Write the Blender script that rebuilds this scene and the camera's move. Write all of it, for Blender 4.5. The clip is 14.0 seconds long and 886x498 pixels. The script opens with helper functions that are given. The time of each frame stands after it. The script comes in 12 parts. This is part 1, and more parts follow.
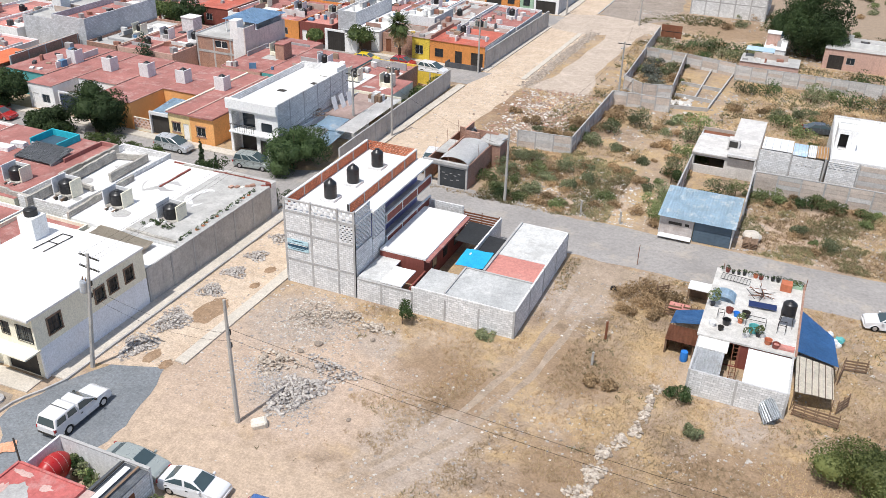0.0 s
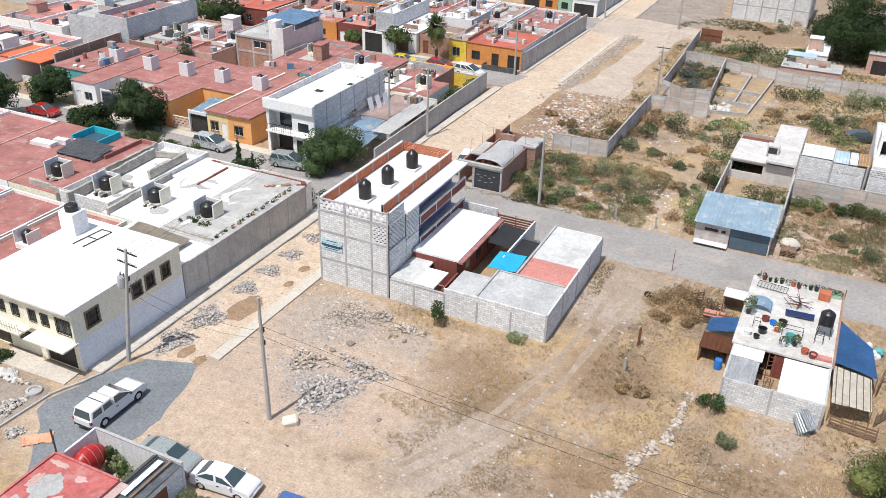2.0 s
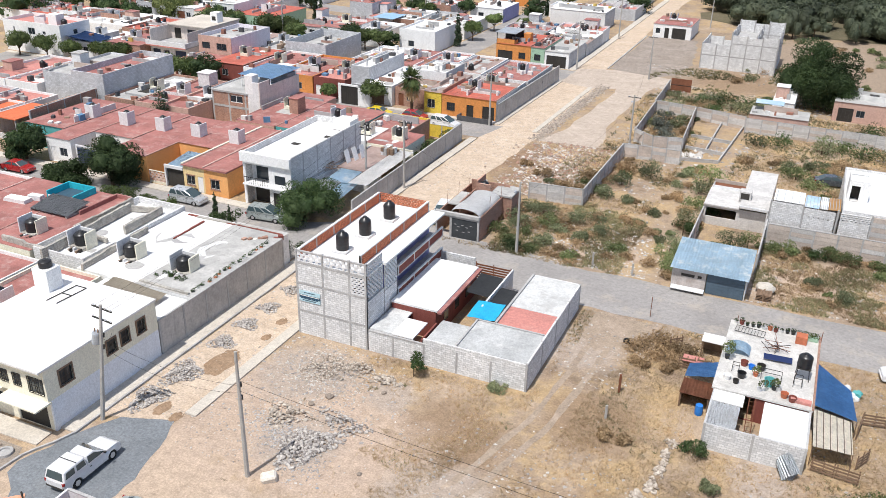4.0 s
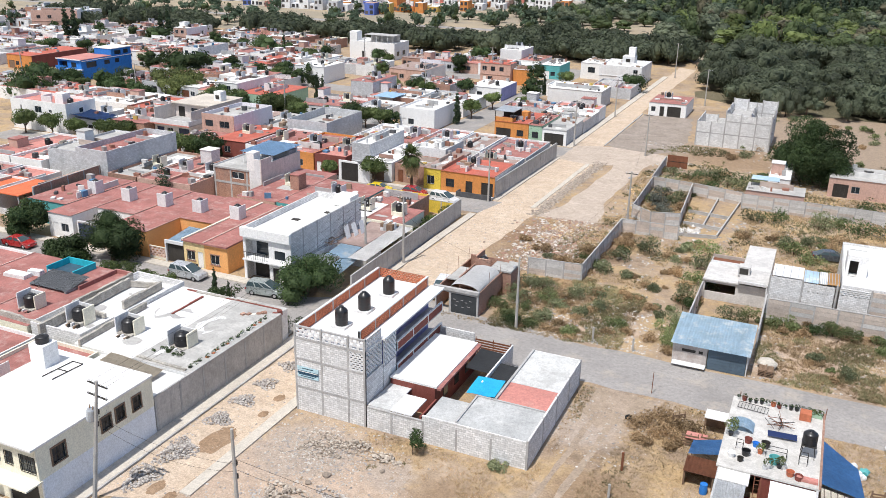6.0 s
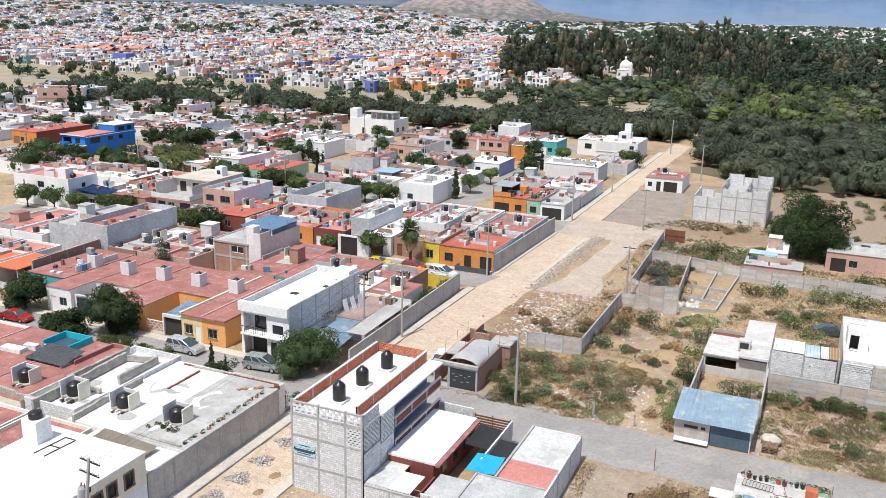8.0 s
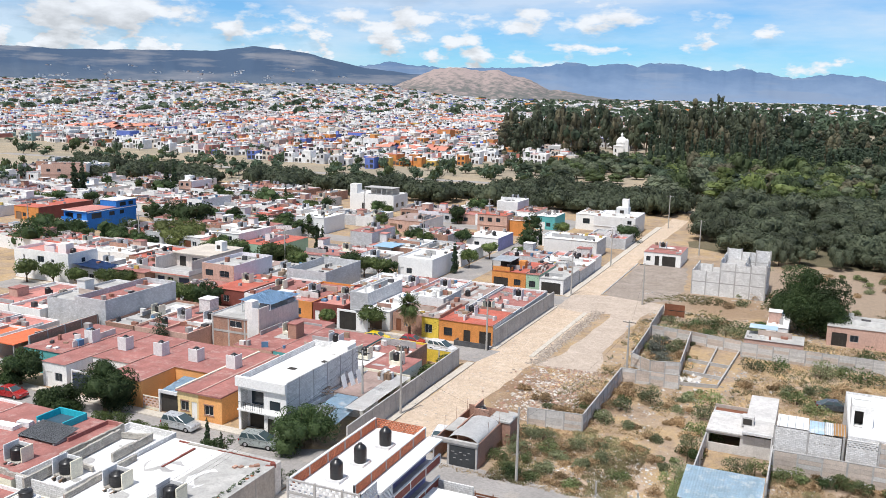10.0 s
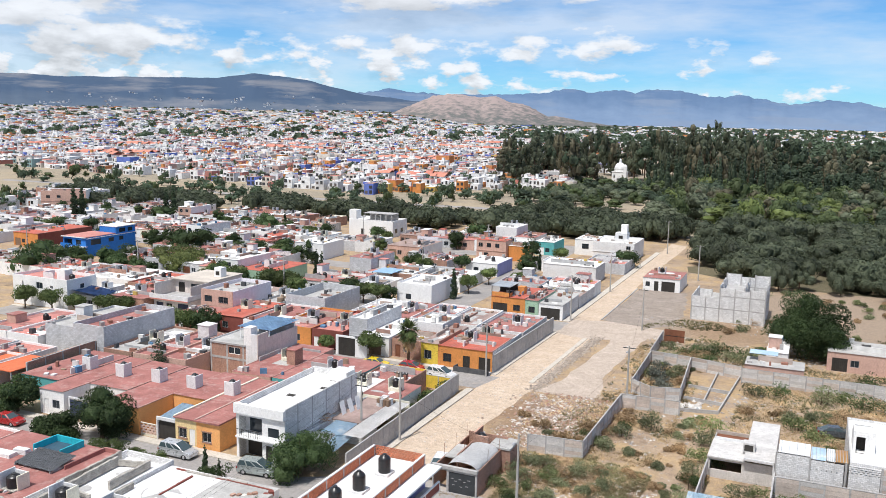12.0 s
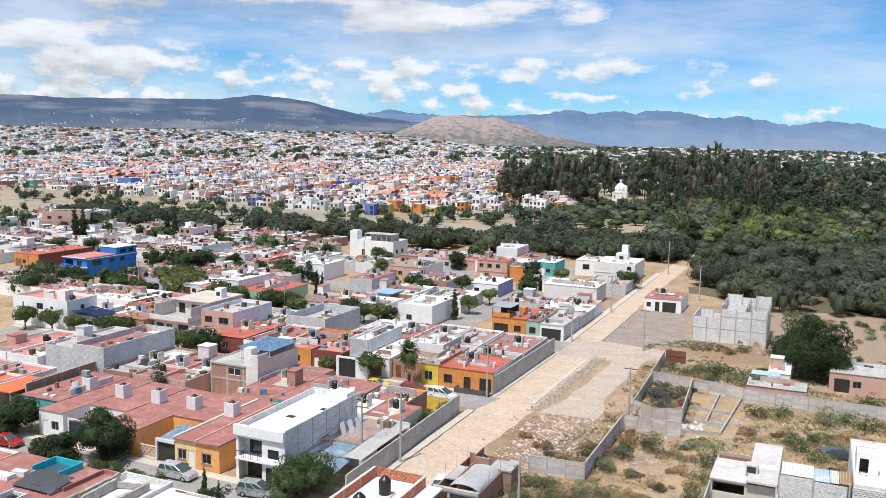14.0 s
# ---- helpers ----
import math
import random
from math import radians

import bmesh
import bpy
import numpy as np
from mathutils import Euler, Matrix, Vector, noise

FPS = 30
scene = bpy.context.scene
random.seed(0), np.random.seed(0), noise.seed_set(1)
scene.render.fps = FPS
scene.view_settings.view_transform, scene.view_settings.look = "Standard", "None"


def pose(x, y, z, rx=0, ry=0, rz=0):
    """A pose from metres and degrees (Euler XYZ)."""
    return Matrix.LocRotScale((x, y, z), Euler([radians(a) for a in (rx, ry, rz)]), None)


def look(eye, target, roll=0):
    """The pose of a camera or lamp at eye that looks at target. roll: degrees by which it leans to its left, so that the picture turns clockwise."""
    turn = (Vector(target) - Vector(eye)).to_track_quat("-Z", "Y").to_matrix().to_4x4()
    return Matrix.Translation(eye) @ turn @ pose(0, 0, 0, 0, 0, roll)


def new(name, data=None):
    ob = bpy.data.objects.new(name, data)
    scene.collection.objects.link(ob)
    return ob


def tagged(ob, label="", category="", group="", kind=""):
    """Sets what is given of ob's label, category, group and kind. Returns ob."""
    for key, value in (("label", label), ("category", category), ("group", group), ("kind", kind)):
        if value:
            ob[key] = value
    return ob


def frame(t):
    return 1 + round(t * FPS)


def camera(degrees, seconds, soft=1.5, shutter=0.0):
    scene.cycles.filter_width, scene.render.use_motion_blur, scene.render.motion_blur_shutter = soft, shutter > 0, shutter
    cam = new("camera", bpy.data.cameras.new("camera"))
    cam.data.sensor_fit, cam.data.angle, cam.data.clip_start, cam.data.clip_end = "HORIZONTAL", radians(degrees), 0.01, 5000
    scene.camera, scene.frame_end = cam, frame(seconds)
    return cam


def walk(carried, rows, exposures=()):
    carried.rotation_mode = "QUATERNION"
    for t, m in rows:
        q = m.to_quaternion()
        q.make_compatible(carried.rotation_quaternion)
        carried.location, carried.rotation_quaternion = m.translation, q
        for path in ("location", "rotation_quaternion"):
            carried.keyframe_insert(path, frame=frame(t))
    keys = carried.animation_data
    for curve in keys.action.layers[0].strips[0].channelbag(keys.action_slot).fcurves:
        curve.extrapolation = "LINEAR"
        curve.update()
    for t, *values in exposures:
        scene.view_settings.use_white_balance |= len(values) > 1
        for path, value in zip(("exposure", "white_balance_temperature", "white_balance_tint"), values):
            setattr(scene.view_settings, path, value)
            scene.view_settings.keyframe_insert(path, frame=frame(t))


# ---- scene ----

# ---- camera: a drone that hovers at one point, tilts up and pans a little ----
cam = camera(54.55, 14.0, soft=0.6)
EYE = (0.0, 0.0, 40.0)
PATH = [  # seconds, pitch, roll, yaw
    (0.0, -28.88, -1.47, 23.52),
    (0.5, -28.87, -1.44, 24.05),
    (1.0, -28.85, -1.40, 24.57),
    (1.2, -28.88, -1.37, 25.31),
    (1.4, -28.88, -1.34, 25.90),
    (1.5, -28.86, -1.36, 26.02),
    (2.0, -28.81, -1.32, 25.96),
    (2.1, -28.50, -1.14, 24.40),
    (2.2, -28.47, -1.11, 24.35),
    (4.3, -24.72, -1.09, 24.22),
    (4.5, -24.25, -1.06, 24.23),
    (5.0, -22.98, -1.09, 24.22),
    (5.5, -21.71, -1.09, 24.19),
    (6.0, -20.44, -1.12, 24.17),
    (6.5, -19.20, -1.12, 24.15),
    (7.0, -17.985, -1.17, 24.15),
    (7.5, -16.74, -1.17, 24.12),
    (8.0, -15.51, -1.17, 24.10),
    (8.5, -14.33, -1.15, 24.09),
    (8.7, -13.88, -1.15, 24.09),
    (10.8, -9.38, -1.10, 24.00),
    (11.0, -9.33, -1.09, 24.00),
    (11.5, -9.175, -1.07, 23.99),
    (12.0, -8.83, -1.06, 23.96),
    (12.5, -8.54, -1.02, 23.95),
    (13.0, -8.23, -1.03, 23.95),
    (13.5, -7.84, -1.04, 23.96),
    (14.0, -7.46, -1.03, 24.00),
]
walk(cam, [(t, pose(*EYE, 90 + p, r, w)) for t, p, r, w in PATH])

# ---- light: high midday sun, blue sky with broken cloud ----
SUN_TO = Vector((-0.20, -0.86, 1.95)).normalized()  # towards the sun
sun = new("sun", bpy.data.lights.new("sun", "SUN"))
sun.data.energy, sun.data.angle, sun.data.color = 4.5, radians(0.6), (1.0, 0.97, 0.94)
sun.matrix_world = look((0, 0, 300), Vector((0, 0, 300)) - SUN_TO)
scene.view_settings.exposure = -0.02


def make_world():
    w = bpy.data.worlds.new("sky")
    scene.world = w
    w.use_nodes = True
    nt = w.node_tree
    nt.nodes.clear()
    N, L = nt.nodes.new, nt.links.new
    out, bg = N("ShaderNodeOutputWorld"), N("ShaderNodeBackground")
    sky = N("ShaderNodeTexSky")
    sky.sky_type, sky.sun_disc = "NISHITA", False
    sky.sun_elevation, sky.sun_rotation = math.asin(SUN_TO.z), math.atan2(SUN_TO.x, SUN_TO.y)
    sky.altitude, sky.air_density, sky.dust_density, sky.ozone_density = 1900, 1.0, 0.25, 2.2
    co = N("ShaderNodeTexCoord")
    sep = N("ShaderNodeSeparateXYZ")
    L(co.outputs["Generated"], sep.inputs[0])

    def mth(op, a, b=None, c=None):
        n = N("ShaderNodeMath")
        n.operation = op
        for i, v in enumerate((a, b, c)):
            if v is None:
                continue
            if isinstance(v, (int, float)):
                n.inputs[i].default_value = v
            else:
                L(v, n.inputs[i])
        return n.outputs[0]

    # heaps of cumulus: small and close-set low down, broad sheets higher up
    up = mth("MAXIMUM", sep.outputs[2], 0.0)

    def noise_at(flat, scale, detail, rough, seed, lift=0.0):
        comb = N("ShaderNodeCombineXYZ")
        L(sep.outputs[0], comb.inputs[0]), L(sep.outputs[1], comb.inputs[1])
        L(mth("MULTIPLY", mth("ADD", up, lift), flat), comb.inputs[2])
        n = N("ShaderNodeTexNoise")
        n.noise_dimensions = "4D"
        n.inputs["Scale"].default_value, n.inputs["Detail"].default_value = scale, detail
        n.inputs["Roughness"].default_value, n.inputs["W"].default_value = rough, seed
        L(comb.outputs[0], n.inputs["Vector"])
        return n.outputs["Fac"]

    def ramp(fac, stops):
        n = N("ShaderNodeValToRGB")
        el = n.color_ramp.elements
        while len(el) < len(stops):
            el.new(0.5)
        for e, (p, c) in zip(el, stops):
            e.position, e.color = p, (c, c, c, 1)
        L(fac, n.inputs[0])
        return n.outputs[0]

    def blend(f, a, b):
        return mth("ADD", a, mth("MULTIPLY", f, mth("SUBTRACT", b, a)))

    high = ramp(up, [(0.045, 0), (0.115, 1)])

    def heaps(lift):
        return blend(high, noise_at(2.3, 21.0, 7, 0.55, 4.1, lift), noise_at(3.4, 5.5, 8, 0.56, 9.4, lift * 2))

    side = mth("ADD", mth("MULTIPLY", sep.outputs[0], 0.91), mth("MULTIPLY", sep.outputs[1], 0.41))
    lean = mth("ADD", mth("MULTIPLY", side, -0.13), mth("MULTIPLY", high, 0.03))  # clearer to one side
    mass = mth("ADD", heaps(0.0), lean)
    above = mth("ADD", heaps(0.011), lean)
    cover = ramp(mass, [(0.497, 0), (0.575, 1)])
    veil = ramp(mth("ADD", noise_at(5.0, 3.2, 6, 0.6, 2.2), lean), [(0.40, 0.06), (0.62, 0.56)])
    cover = mth("MAXIMUM", mth("MULTIPLY", cover, 0.94), veil)
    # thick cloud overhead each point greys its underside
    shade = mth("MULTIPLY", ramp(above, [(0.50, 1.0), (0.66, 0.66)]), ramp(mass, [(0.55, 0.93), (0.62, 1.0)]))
    tone = N("ShaderNodeMixRGB")
    tone.blend_type = "MULTIPLY"
    tone.inputs[0].default_value = 1.0
    tone.inputs[1].default_value = (9.6, 9.9, 10.4, 1)
    L(shade, tone.inputs[2])
    mix = N("ShaderNodeMixRGB")
    blue = N("ShaderNodeMixRGB")
    blue.blend_type = "MULTIPLY"
    blue.inputs[0].default_value = 1.0
    blue.inputs[2].default_value = (0.50, 0.95, 1.32, 1)
    L(sky.outputs[0], blue.inputs[1])
    L(cover, mix.inputs[0]), L(blue.outputs[0], mix.inputs[1]), L(tone.outputs[0], mix.inputs[2])
    L(mix.outputs[0], bg.inputs[0])
    bg.inputs[1].default_value = 0.1
    L(bg.outputs[0], out.inputs[0])


make_world()

# ---- materials ----
MATS = {}


def surface(name, colour, rough=0.85, vary=0.25, scale=1.2, stain=0.0, stain_colour=(0.12, 0.11, 0.10), grain=0.15, bump=0.25, metal=0.0, joint=None, per=0.0, spec=0.3, dirt=0.45):
    """Plaster, concrete, soil and the like: two scales of mottling, stains, fine relief; joint=(w, h, depth, tone) adds block courses."""
    if name in MATS:
        return MATS[name]
    m = bpy.data.materials.new(name)
    m.use_nodes = True
    nt = m.node_tree
    N, L = nt.nodes.new, nt.links.new
    bs = nt.nodes["Principled BSDF"]
    bs.inputs["Roughness"].default_value, bs.inputs["Metallic"].default_value = rough, metal
    bs.inputs["Specular IOR Level"].default_value = spec
    geo = N("ShaderNodeNewGeometry")

    def noise(sc, det=5, ro=0.6):
        n = N("ShaderNodeTexNoise")
        n.inputs["Scale"].default_value, n.inputs["Detail"].default_value, n.inputs["Roughness"].default_value = sc, det, ro
        L(geo.outputs["Position"], n.inputs["Vector"])
        return n.outputs["Fac"]

    def maprange(f, a, b, c, d):
        n = N("ShaderNodeMapRange")
        for i, v in enumerate((a, b, c, d)):
            n.inputs[1 + i].default_value = v
        L(f, n.inputs[0])
        return n.outputs[0]

    def mixc(fac, a, b, mode="MIX"):
        n = N("ShaderNodeMixRGB")
        n.blend_type = mode
        for i, v in enumerate((fac, a, b)):
            if isinstance(v, (int, float)):
                n.inputs[i].default_value = v
            elif isinstance(v, tuple):
                n.inputs[i].default_value = (*v, 1)
            else:
                L(v, n.inputs[i])
        return n.outputs[0]

    big, fine = noise(scale * 0.45, 6, 0.65), noise(scale * 9, 4, 0.6)
    v1 = maprange(big, 0.3, 0.7, 1 - vary, 1 + vary * 0.6)
    v2 = maprange(fine, 0.3, 0.7, 1 - grain, 1 + grain)
    mul = N("ShaderNodeMath")
    mul.operation = "MULTIPLY"
    L(v1, mul.inputs[0]), L(v2, mul.inputs[1])
    col = mixc(1.0, tuple(colour), mul.outputs[0], "MULTIPLY")
    if per:
        oi = N("ShaderNodeObjectInfo")
        col = mixc(1.0, col, maprange(oi.outputs["Random"], 0, 1, 1 - per, 1 + per), "MULTIPLY")
    if stain:
        st = noise(scale * 0.8, 8, 0.7)
        col = mixc(maprange(st, 0.52, 0.68, 0, stain), col, tuple(stain_colour))
    if dirt:
        # grime in blotches, and streaks that run down upright faces
        col = mixc(maprange(noise(2.3, 10, 0.78), 0.5, 0.64, 0, dirt), col, tuple(c * 0.55 for c in colour))
        mp = N("ShaderNodeMapping")
        mp.inputs["Scale"].default_value = (2.2, 2.2, 0.22)
        L(geo.outputs["Position"], mp.inputs["Vector"])
        sn = N("ShaderNodeTexNoise")
        sn.inputs["Scale"].default_value, sn.inputs["Detail"].default_value, sn.inputs["Roughness"].default_value = 1.0, 8, 0.7
        L(mp.outputs[0], sn.inputs["Vector"])
        col = mixc(maprange(sn.outputs["Fac"], 0.52, 0.66, 0, dirt), col, tuple(c * 0.62 for c in colour))
    height = fine
    if joint:
        w, h, dep, tone = joint
        tc = N("ShaderNodeTexCoord")
        sp = N("ShaderNodeSeparateXYZ")
        L(tc.outputs["Object"], sp.inputs[0])
        ad = N("ShaderNodeMath")
        ad.operation = "ADD"
        L(sp.outputs[0], ad.inputs[0]), L(sp.outputs[1], ad.inputs[1])
        cb = N("ShaderNodeCombineXYZ")
        L(ad.outputs[0], cb.inputs[0]), L(sp.outputs[2], cb.inputs[1])
        br = N("ShaderNodeTexBrick")
        L(cb.outputs[0], br.inputs["Vector"])
        br.inputs["Scale"].default_value = 1.0
        br.inputs["Brick Width"].default_value, br.inputs["Row Height"].default_value = w, h
        br.inputs["Mortar Size"].default_value, br.inputs["Mortar Smooth"].default_value = dep, 0.3
        br.inputs["Color1"].default_value = (1, 1, 1, 1)
        br.inputs["Color2"].default_value = (0.76, 0.755, 0.75, 1)
        br.inputs["Mortar"].default_value = (tone, tone, tone, 1)
        col = mixc(1.0, col, br.outputs["Color"], "MULTIPLY")
    L(col, bs.inputs["Base Color"])
    if bump:
        b = N("ShaderNodeBump")
        b.inputs["Strength"].default_value, b.inputs["Distance"].default_value = bump, 0.05
        L(height, b.inputs["Height"])
        L(b.outputs[0], bs.inputs["Normal"])
    MATS[name] = m
    return m


def gloss(name, colour, rough=0.25, metal=0.0, coat=0.0, trans=0.0):
    if name in MATS:
        return MATS[name]
    m = bpy.data.materials.new(name)
    m.use_nodes = True
    nt = m.node_tree
    bs = nt.nodes["Principled BSDF"]
    bs.inputs["Metallic"].default_value, bs.inputs["Coat Weight"].default_value = metal, coat
    n = nt.nodes.new("ShaderNodeTexNoise")
    n.inputs["Scale"].default_value, n.inputs["Detail"].default_value = 3.0, 5
    g = nt.nodes.new("ShaderNodeNewGeometry")
    nt.links.new(g.outputs["Position"], n.inputs["Vector"])
    r = nt.nodes.new("ShaderNodeMapRange")
    for i, v in enumerate((0.3, 0.7, max(rough - 0.08, 0.02), min(rough + 0.12, 1))):
        r.inputs[1 + i].default_value = v
    nt.links.new(n.outputs["Fac"], r.inputs[0])
    nt.links.new(r.outputs[0], bs.inputs["Roughness"])
    mx = nt.nodes.new("ShaderNodeMixRGB")
    mx.inputs[1].default_value = (*colour, 1)
    mx.inputs[2].default_value = (*[c * 0.78 for c in colour], 1)
    nt.links.new(n.outputs["Fac"], mx.inputs[0])
    nt.links.new(mx.outputs[0], bs.inputs["Base Color"])
    bs.inputs["Transmission Weight"].default_value = trans
    MATS[name] = m
    return m


def leaves(name, dark, light, hue_by_object=0.25, through_light=0.35):
    """Foliage: colour varies from clump to clump and from tree to tree."""
    if name in MATS:
        return MATS[name]
    m = bpy.data.materials.new(name)
    m.use_nodes = True
    nt = m.node_tree
    N, L = nt.nodes.new, nt.links.new
    bs = nt.nodes["Principled BSDF"]
    bs.inputs["Roughness"].default_value = 0.6
    bs.inputs["Specular IOR Level"].default_value = 0.25
    geo, oi = N("ShaderNodeNewGeometry"), N("ShaderNodeObjectInfo")
    mx = N("ShaderNodeMixRGB")
    mx.inputs[1].default_value, mx.inputs[2].default_value = (*dark, 1), (*light, 1)
    L(geo.outputs["Random Per Island"], mx.inputs[0])
    n = N("ShaderNodeTexNoise")
    n.inputs["Scale"].default_value, n.inputs["Detail"].default_value = 0.12, 3
    L(geo.outputs["Position"], n.inputs["Vector"])
    r = N("ShaderNodeMapRange")
    for i, v in enumerate((0.35, 0.65, 0.62, 1.4)):
        r.inputs[1 + i].default_value = v
    L(n.outputs["Fac"], r.inputs[0])
    r2 = N("ShaderNodeMapRange")
    r2.inputs[3].default_value, r2.inputs[4].default_value = 1 - hue_by_object, 1 + hue_by_object
    L(oi.outputs["Random"], r2.inputs[0])
    mm = N("ShaderNodeMath")
    mm.operation = "MULTIPLY"
    L(r.outputs[0], mm.inputs[0]), L(r2.outputs[0], mm.inputs[1])
    mu = N("ShaderNodeMixRGB")
    mu.blend_type = "MULTIPLY"
    mu.inputs[0].default_value = 1
    L(mx.outputs[0], mu.inputs[1]), L(mm.outputs[0], mu.inputs[2])
    L(mu.outputs[0], bs.inputs["Base Color"])
    thin, both = N("ShaderNodeBsdfTranslucent"), N("ShaderNodeMixShader")
    L(mu.outputs[0], thin.inputs["Color"])
    both.inputs[0].default_value = through_light
    L(bs.outputs[0], both.inputs[1]), L(thin.outputs[0], both.inputs[2])
    L(both.outputs[0], nt.nodes["Material Output"].inputs["Surface"])
    MATS[name] = m
    return m


def palette(name, stops, rough=0.85, by="island", grime=0.2, gscale=0.6):
    """One colour out of a list for each separate piece."""
    if name in MATS:
        return MATS[name]
    m = bpy.data.materials.new(name)
    m.use_nodes = True
    nt = m.node_tree
    N, L = nt.nodes.new, nt.links.new
    bs = nt.nodes["Principled BSDF"]
    bs.inputs["Roughness"].default_value = rough
    src = N("ShaderNodeNewGeometry").outputs["Random Per Island"] if by == "island" else N("ShaderNodeObjectInfo").outputs["Random"]
    cr = N("ShaderNodeValToRGB")
    cr.color_ramp.interpolation = "CONSTANT"
    el = cr.color_ramp.elements
    while len(el) < len(stops):
        el.new(0.5)
    pos = 0.0
    for e, (wt, c) in zip(el, stops):
        e.position, e.color = pos, (*c, 1)
        pos += wt
    L(src, cr.inputs[0])
    g = N("ShaderNodeNewGeometry")
    n = N("ShaderNodeTexNoise")
    n.inputs["Scale"].default_value, n.inputs["Detail"].default_value = gscale, 6
    L(g.outputs["Position"], n.inputs["Vector"])
    r = N("ShaderNodeMapRange")
    for i, v in enumerate((0.3, 0.7, 1 - grime, 1 + grime * 0.5)):
        r.inputs[1 + i].default_value = v
    L(n.outputs["Fac"], r.inputs[0])
    mu = N("ShaderNodeMixRGB")
    mu.blend_type = "MULTIPLY"
    mu.inputs[0].default_value = 1
    L(cr.outputs[0], mu.inputs[1]), L(r.outputs[0], mu.inputs[2])
    L(mu.outputs[0], bs.inputs["Base Color"])
    MATS[name] = m
    return m


WHITE = surface("white paint", (0.83, 0.825, 0.81), 0.8, 0.07, 0.8, 0.12, (0.58, 0.55, 0.50), dirt=0.18)
CREAM = surface("cream paint", (0.80, 0.76, 0.62), 0.85, 0.08, 0.8, 0.12, (0.5, 0.46, 0.36), dirt=0.2)
CEMENT = surface("weathered cement wall", (0.47, 0.445, 0.42), 0.95, 0.25, 0.7, 0.5, (0.30, 0.275, 0.25))
BRICKO = surface("orange red brick", (0.44, 0.145, 0.075), 0.9, 0.25, 1.0, 0.35, (0.25, 0.12, 0.09), joint=(0.30, 0.11, 0.014, 2.1))
CONC = surface("grey concrete", (0.45, 0.44, 0.43), 0.9, 0.22, 1.0, 0.35, (0.22, 0.21, 0.20))
ROOFC = surface("weathered concrete roof", (0.47, 0.46, 0.44), 0.9, 0.3, 0.7, 0.55, (0.26, 0.25, 0.24))
BLOCK = surface("grey concrete block", (0.82, 0.815, 0.81), 0.95, 0.12, 0.9, 0.25, (0.55, 0.54, 0.52), joint=(0.4, 0.2, 0.02, 0.62), dirt=0.3)
BLOCKG = surface("plain grey block", (0.62, 0.63, 0.65), 0.95, 0.15, 0.9, 0.3, (0.46, 0.46, 0.46), joint=(0.4, 0.2, 0.02, 0.66), dirt=0.3)
PRECAST = surface("precast concrete panel", (0.58, 0.56, 0.54), 0.95, 0.18, 0.8, 0.35, (0.36, 0.33, 0.31), dirt=0.35, per=0.12)
PINKCONC = surface("pinkish precast panel", (0.56, 0.48, 0.42), 0.95, 0.18, 0.8, 0.35, (0.34, 0.28, 0.25), dirt=0.35, per=0.12)
BRICK = surface("red brick", (0.40, 0.235, 0.175), 0.9, 0.25, 1.0, 0.4, (0.30, 0.25, 0.22), joint=(0.26, 0.075, 0.01, 1.4))
REDROOF = surface("faded red sealed roof", (0.37, 0.158, 0.138), 0.85, 0.3, 0.9, 0.75, (0.48, 0.325, 0.295))
SALMON = surface("salmon red roof", (0.55, 0.235, 0.20), 0.85, 0.2, 0.6, 0.4, (0.5, 0.33, 0.28))
TERRA = surface("terracotta roof", (0.52, 0.165, 0.085), 0.85, 0.25, 0.6, 0.3, (0.35, 0.16, 0.1))
WHITEROOF = surface("white sealed roof", (0.80, 0.79, 0.775), 0.8, 0.12, 0.9, 0.4, (0.60, 0.575, 0.54), dirt=0.3)
ORANGE = surface("orange paint", (0.66, 0.27, 0.08), 0.8, 0.12, 0.8, 0.15, (0.45, 0.2, 0.08))
YELLOW = surface("yellow paint", (0.75, 0.55, 0.08), 0.8, 0.12, 0.8, 0.1, (0.5, 0.36, 0.08))
BLUE = surface("strong blue paint", (0.03, 0.20, 0.62), 0.7, 0.12)
PURPLE = surface("blue violet paint", (0.34, 0.34, 0.60), 0.75, 0.1)
BEIGE = surface("beige grey plaster", (0.68, 0.605, 0.555), 0.85, 0.1, 0.6, 0.1)
PINK = surface("pink plaster", (0.58, 0.38, 0.31), 0.85, 0.1, 0.6, 0.15)
APRICOT = surface("apricot paint", (0.82, 0.41, 0.155), 0.85, 0.1, 0.7, 0.12, (0.66, 0.32, 0.13), dirt=0.15)
LAVENDER = surface("pale lavender plaster", (0.72, 0.69, 0.74), 0.85, 0.1, 0.6, 0.15, (0.55, 0.52, 0.54), dirt=0.25)
GREEN = surface("pale green paint", (0.36, 0.52, 0.38), 0.85, 0.12)
TEAL = surface("teal paint", (0.12, 0.42, 0.42), 0.8, 0.12)
DARKRED = surface("dark red paint", (0.23, 0.07, 0.055), 0.8, 0.15)
GREYP = surface("light grey plaster", (0.72, 0.72, 0.72), 0.85, 0.12, 0.7, 0.2, (0.45, 0.44, 0.43), dirt=0.28)
# near-black: dark paint and print, also shade coloured into openings and recesses
DARK = surface("near black and shaded interior", (0.05, 0.045, 0.04), 0.9, 0.2)
BLACKP = surface("black plastic", (0.018, 0.018, 0.02), 0.35, 0.15, spec=0.5, bump=0.05)
MASONRY = surface("weathered old masonry", (0.52, 0.49, 0.44), 0.95, 0.3, 1.4, 0.6, (0.27, 0.25, 0.22), 0.3, 0.6, joint=(0.45, 0.22, 0.02, 0.7))
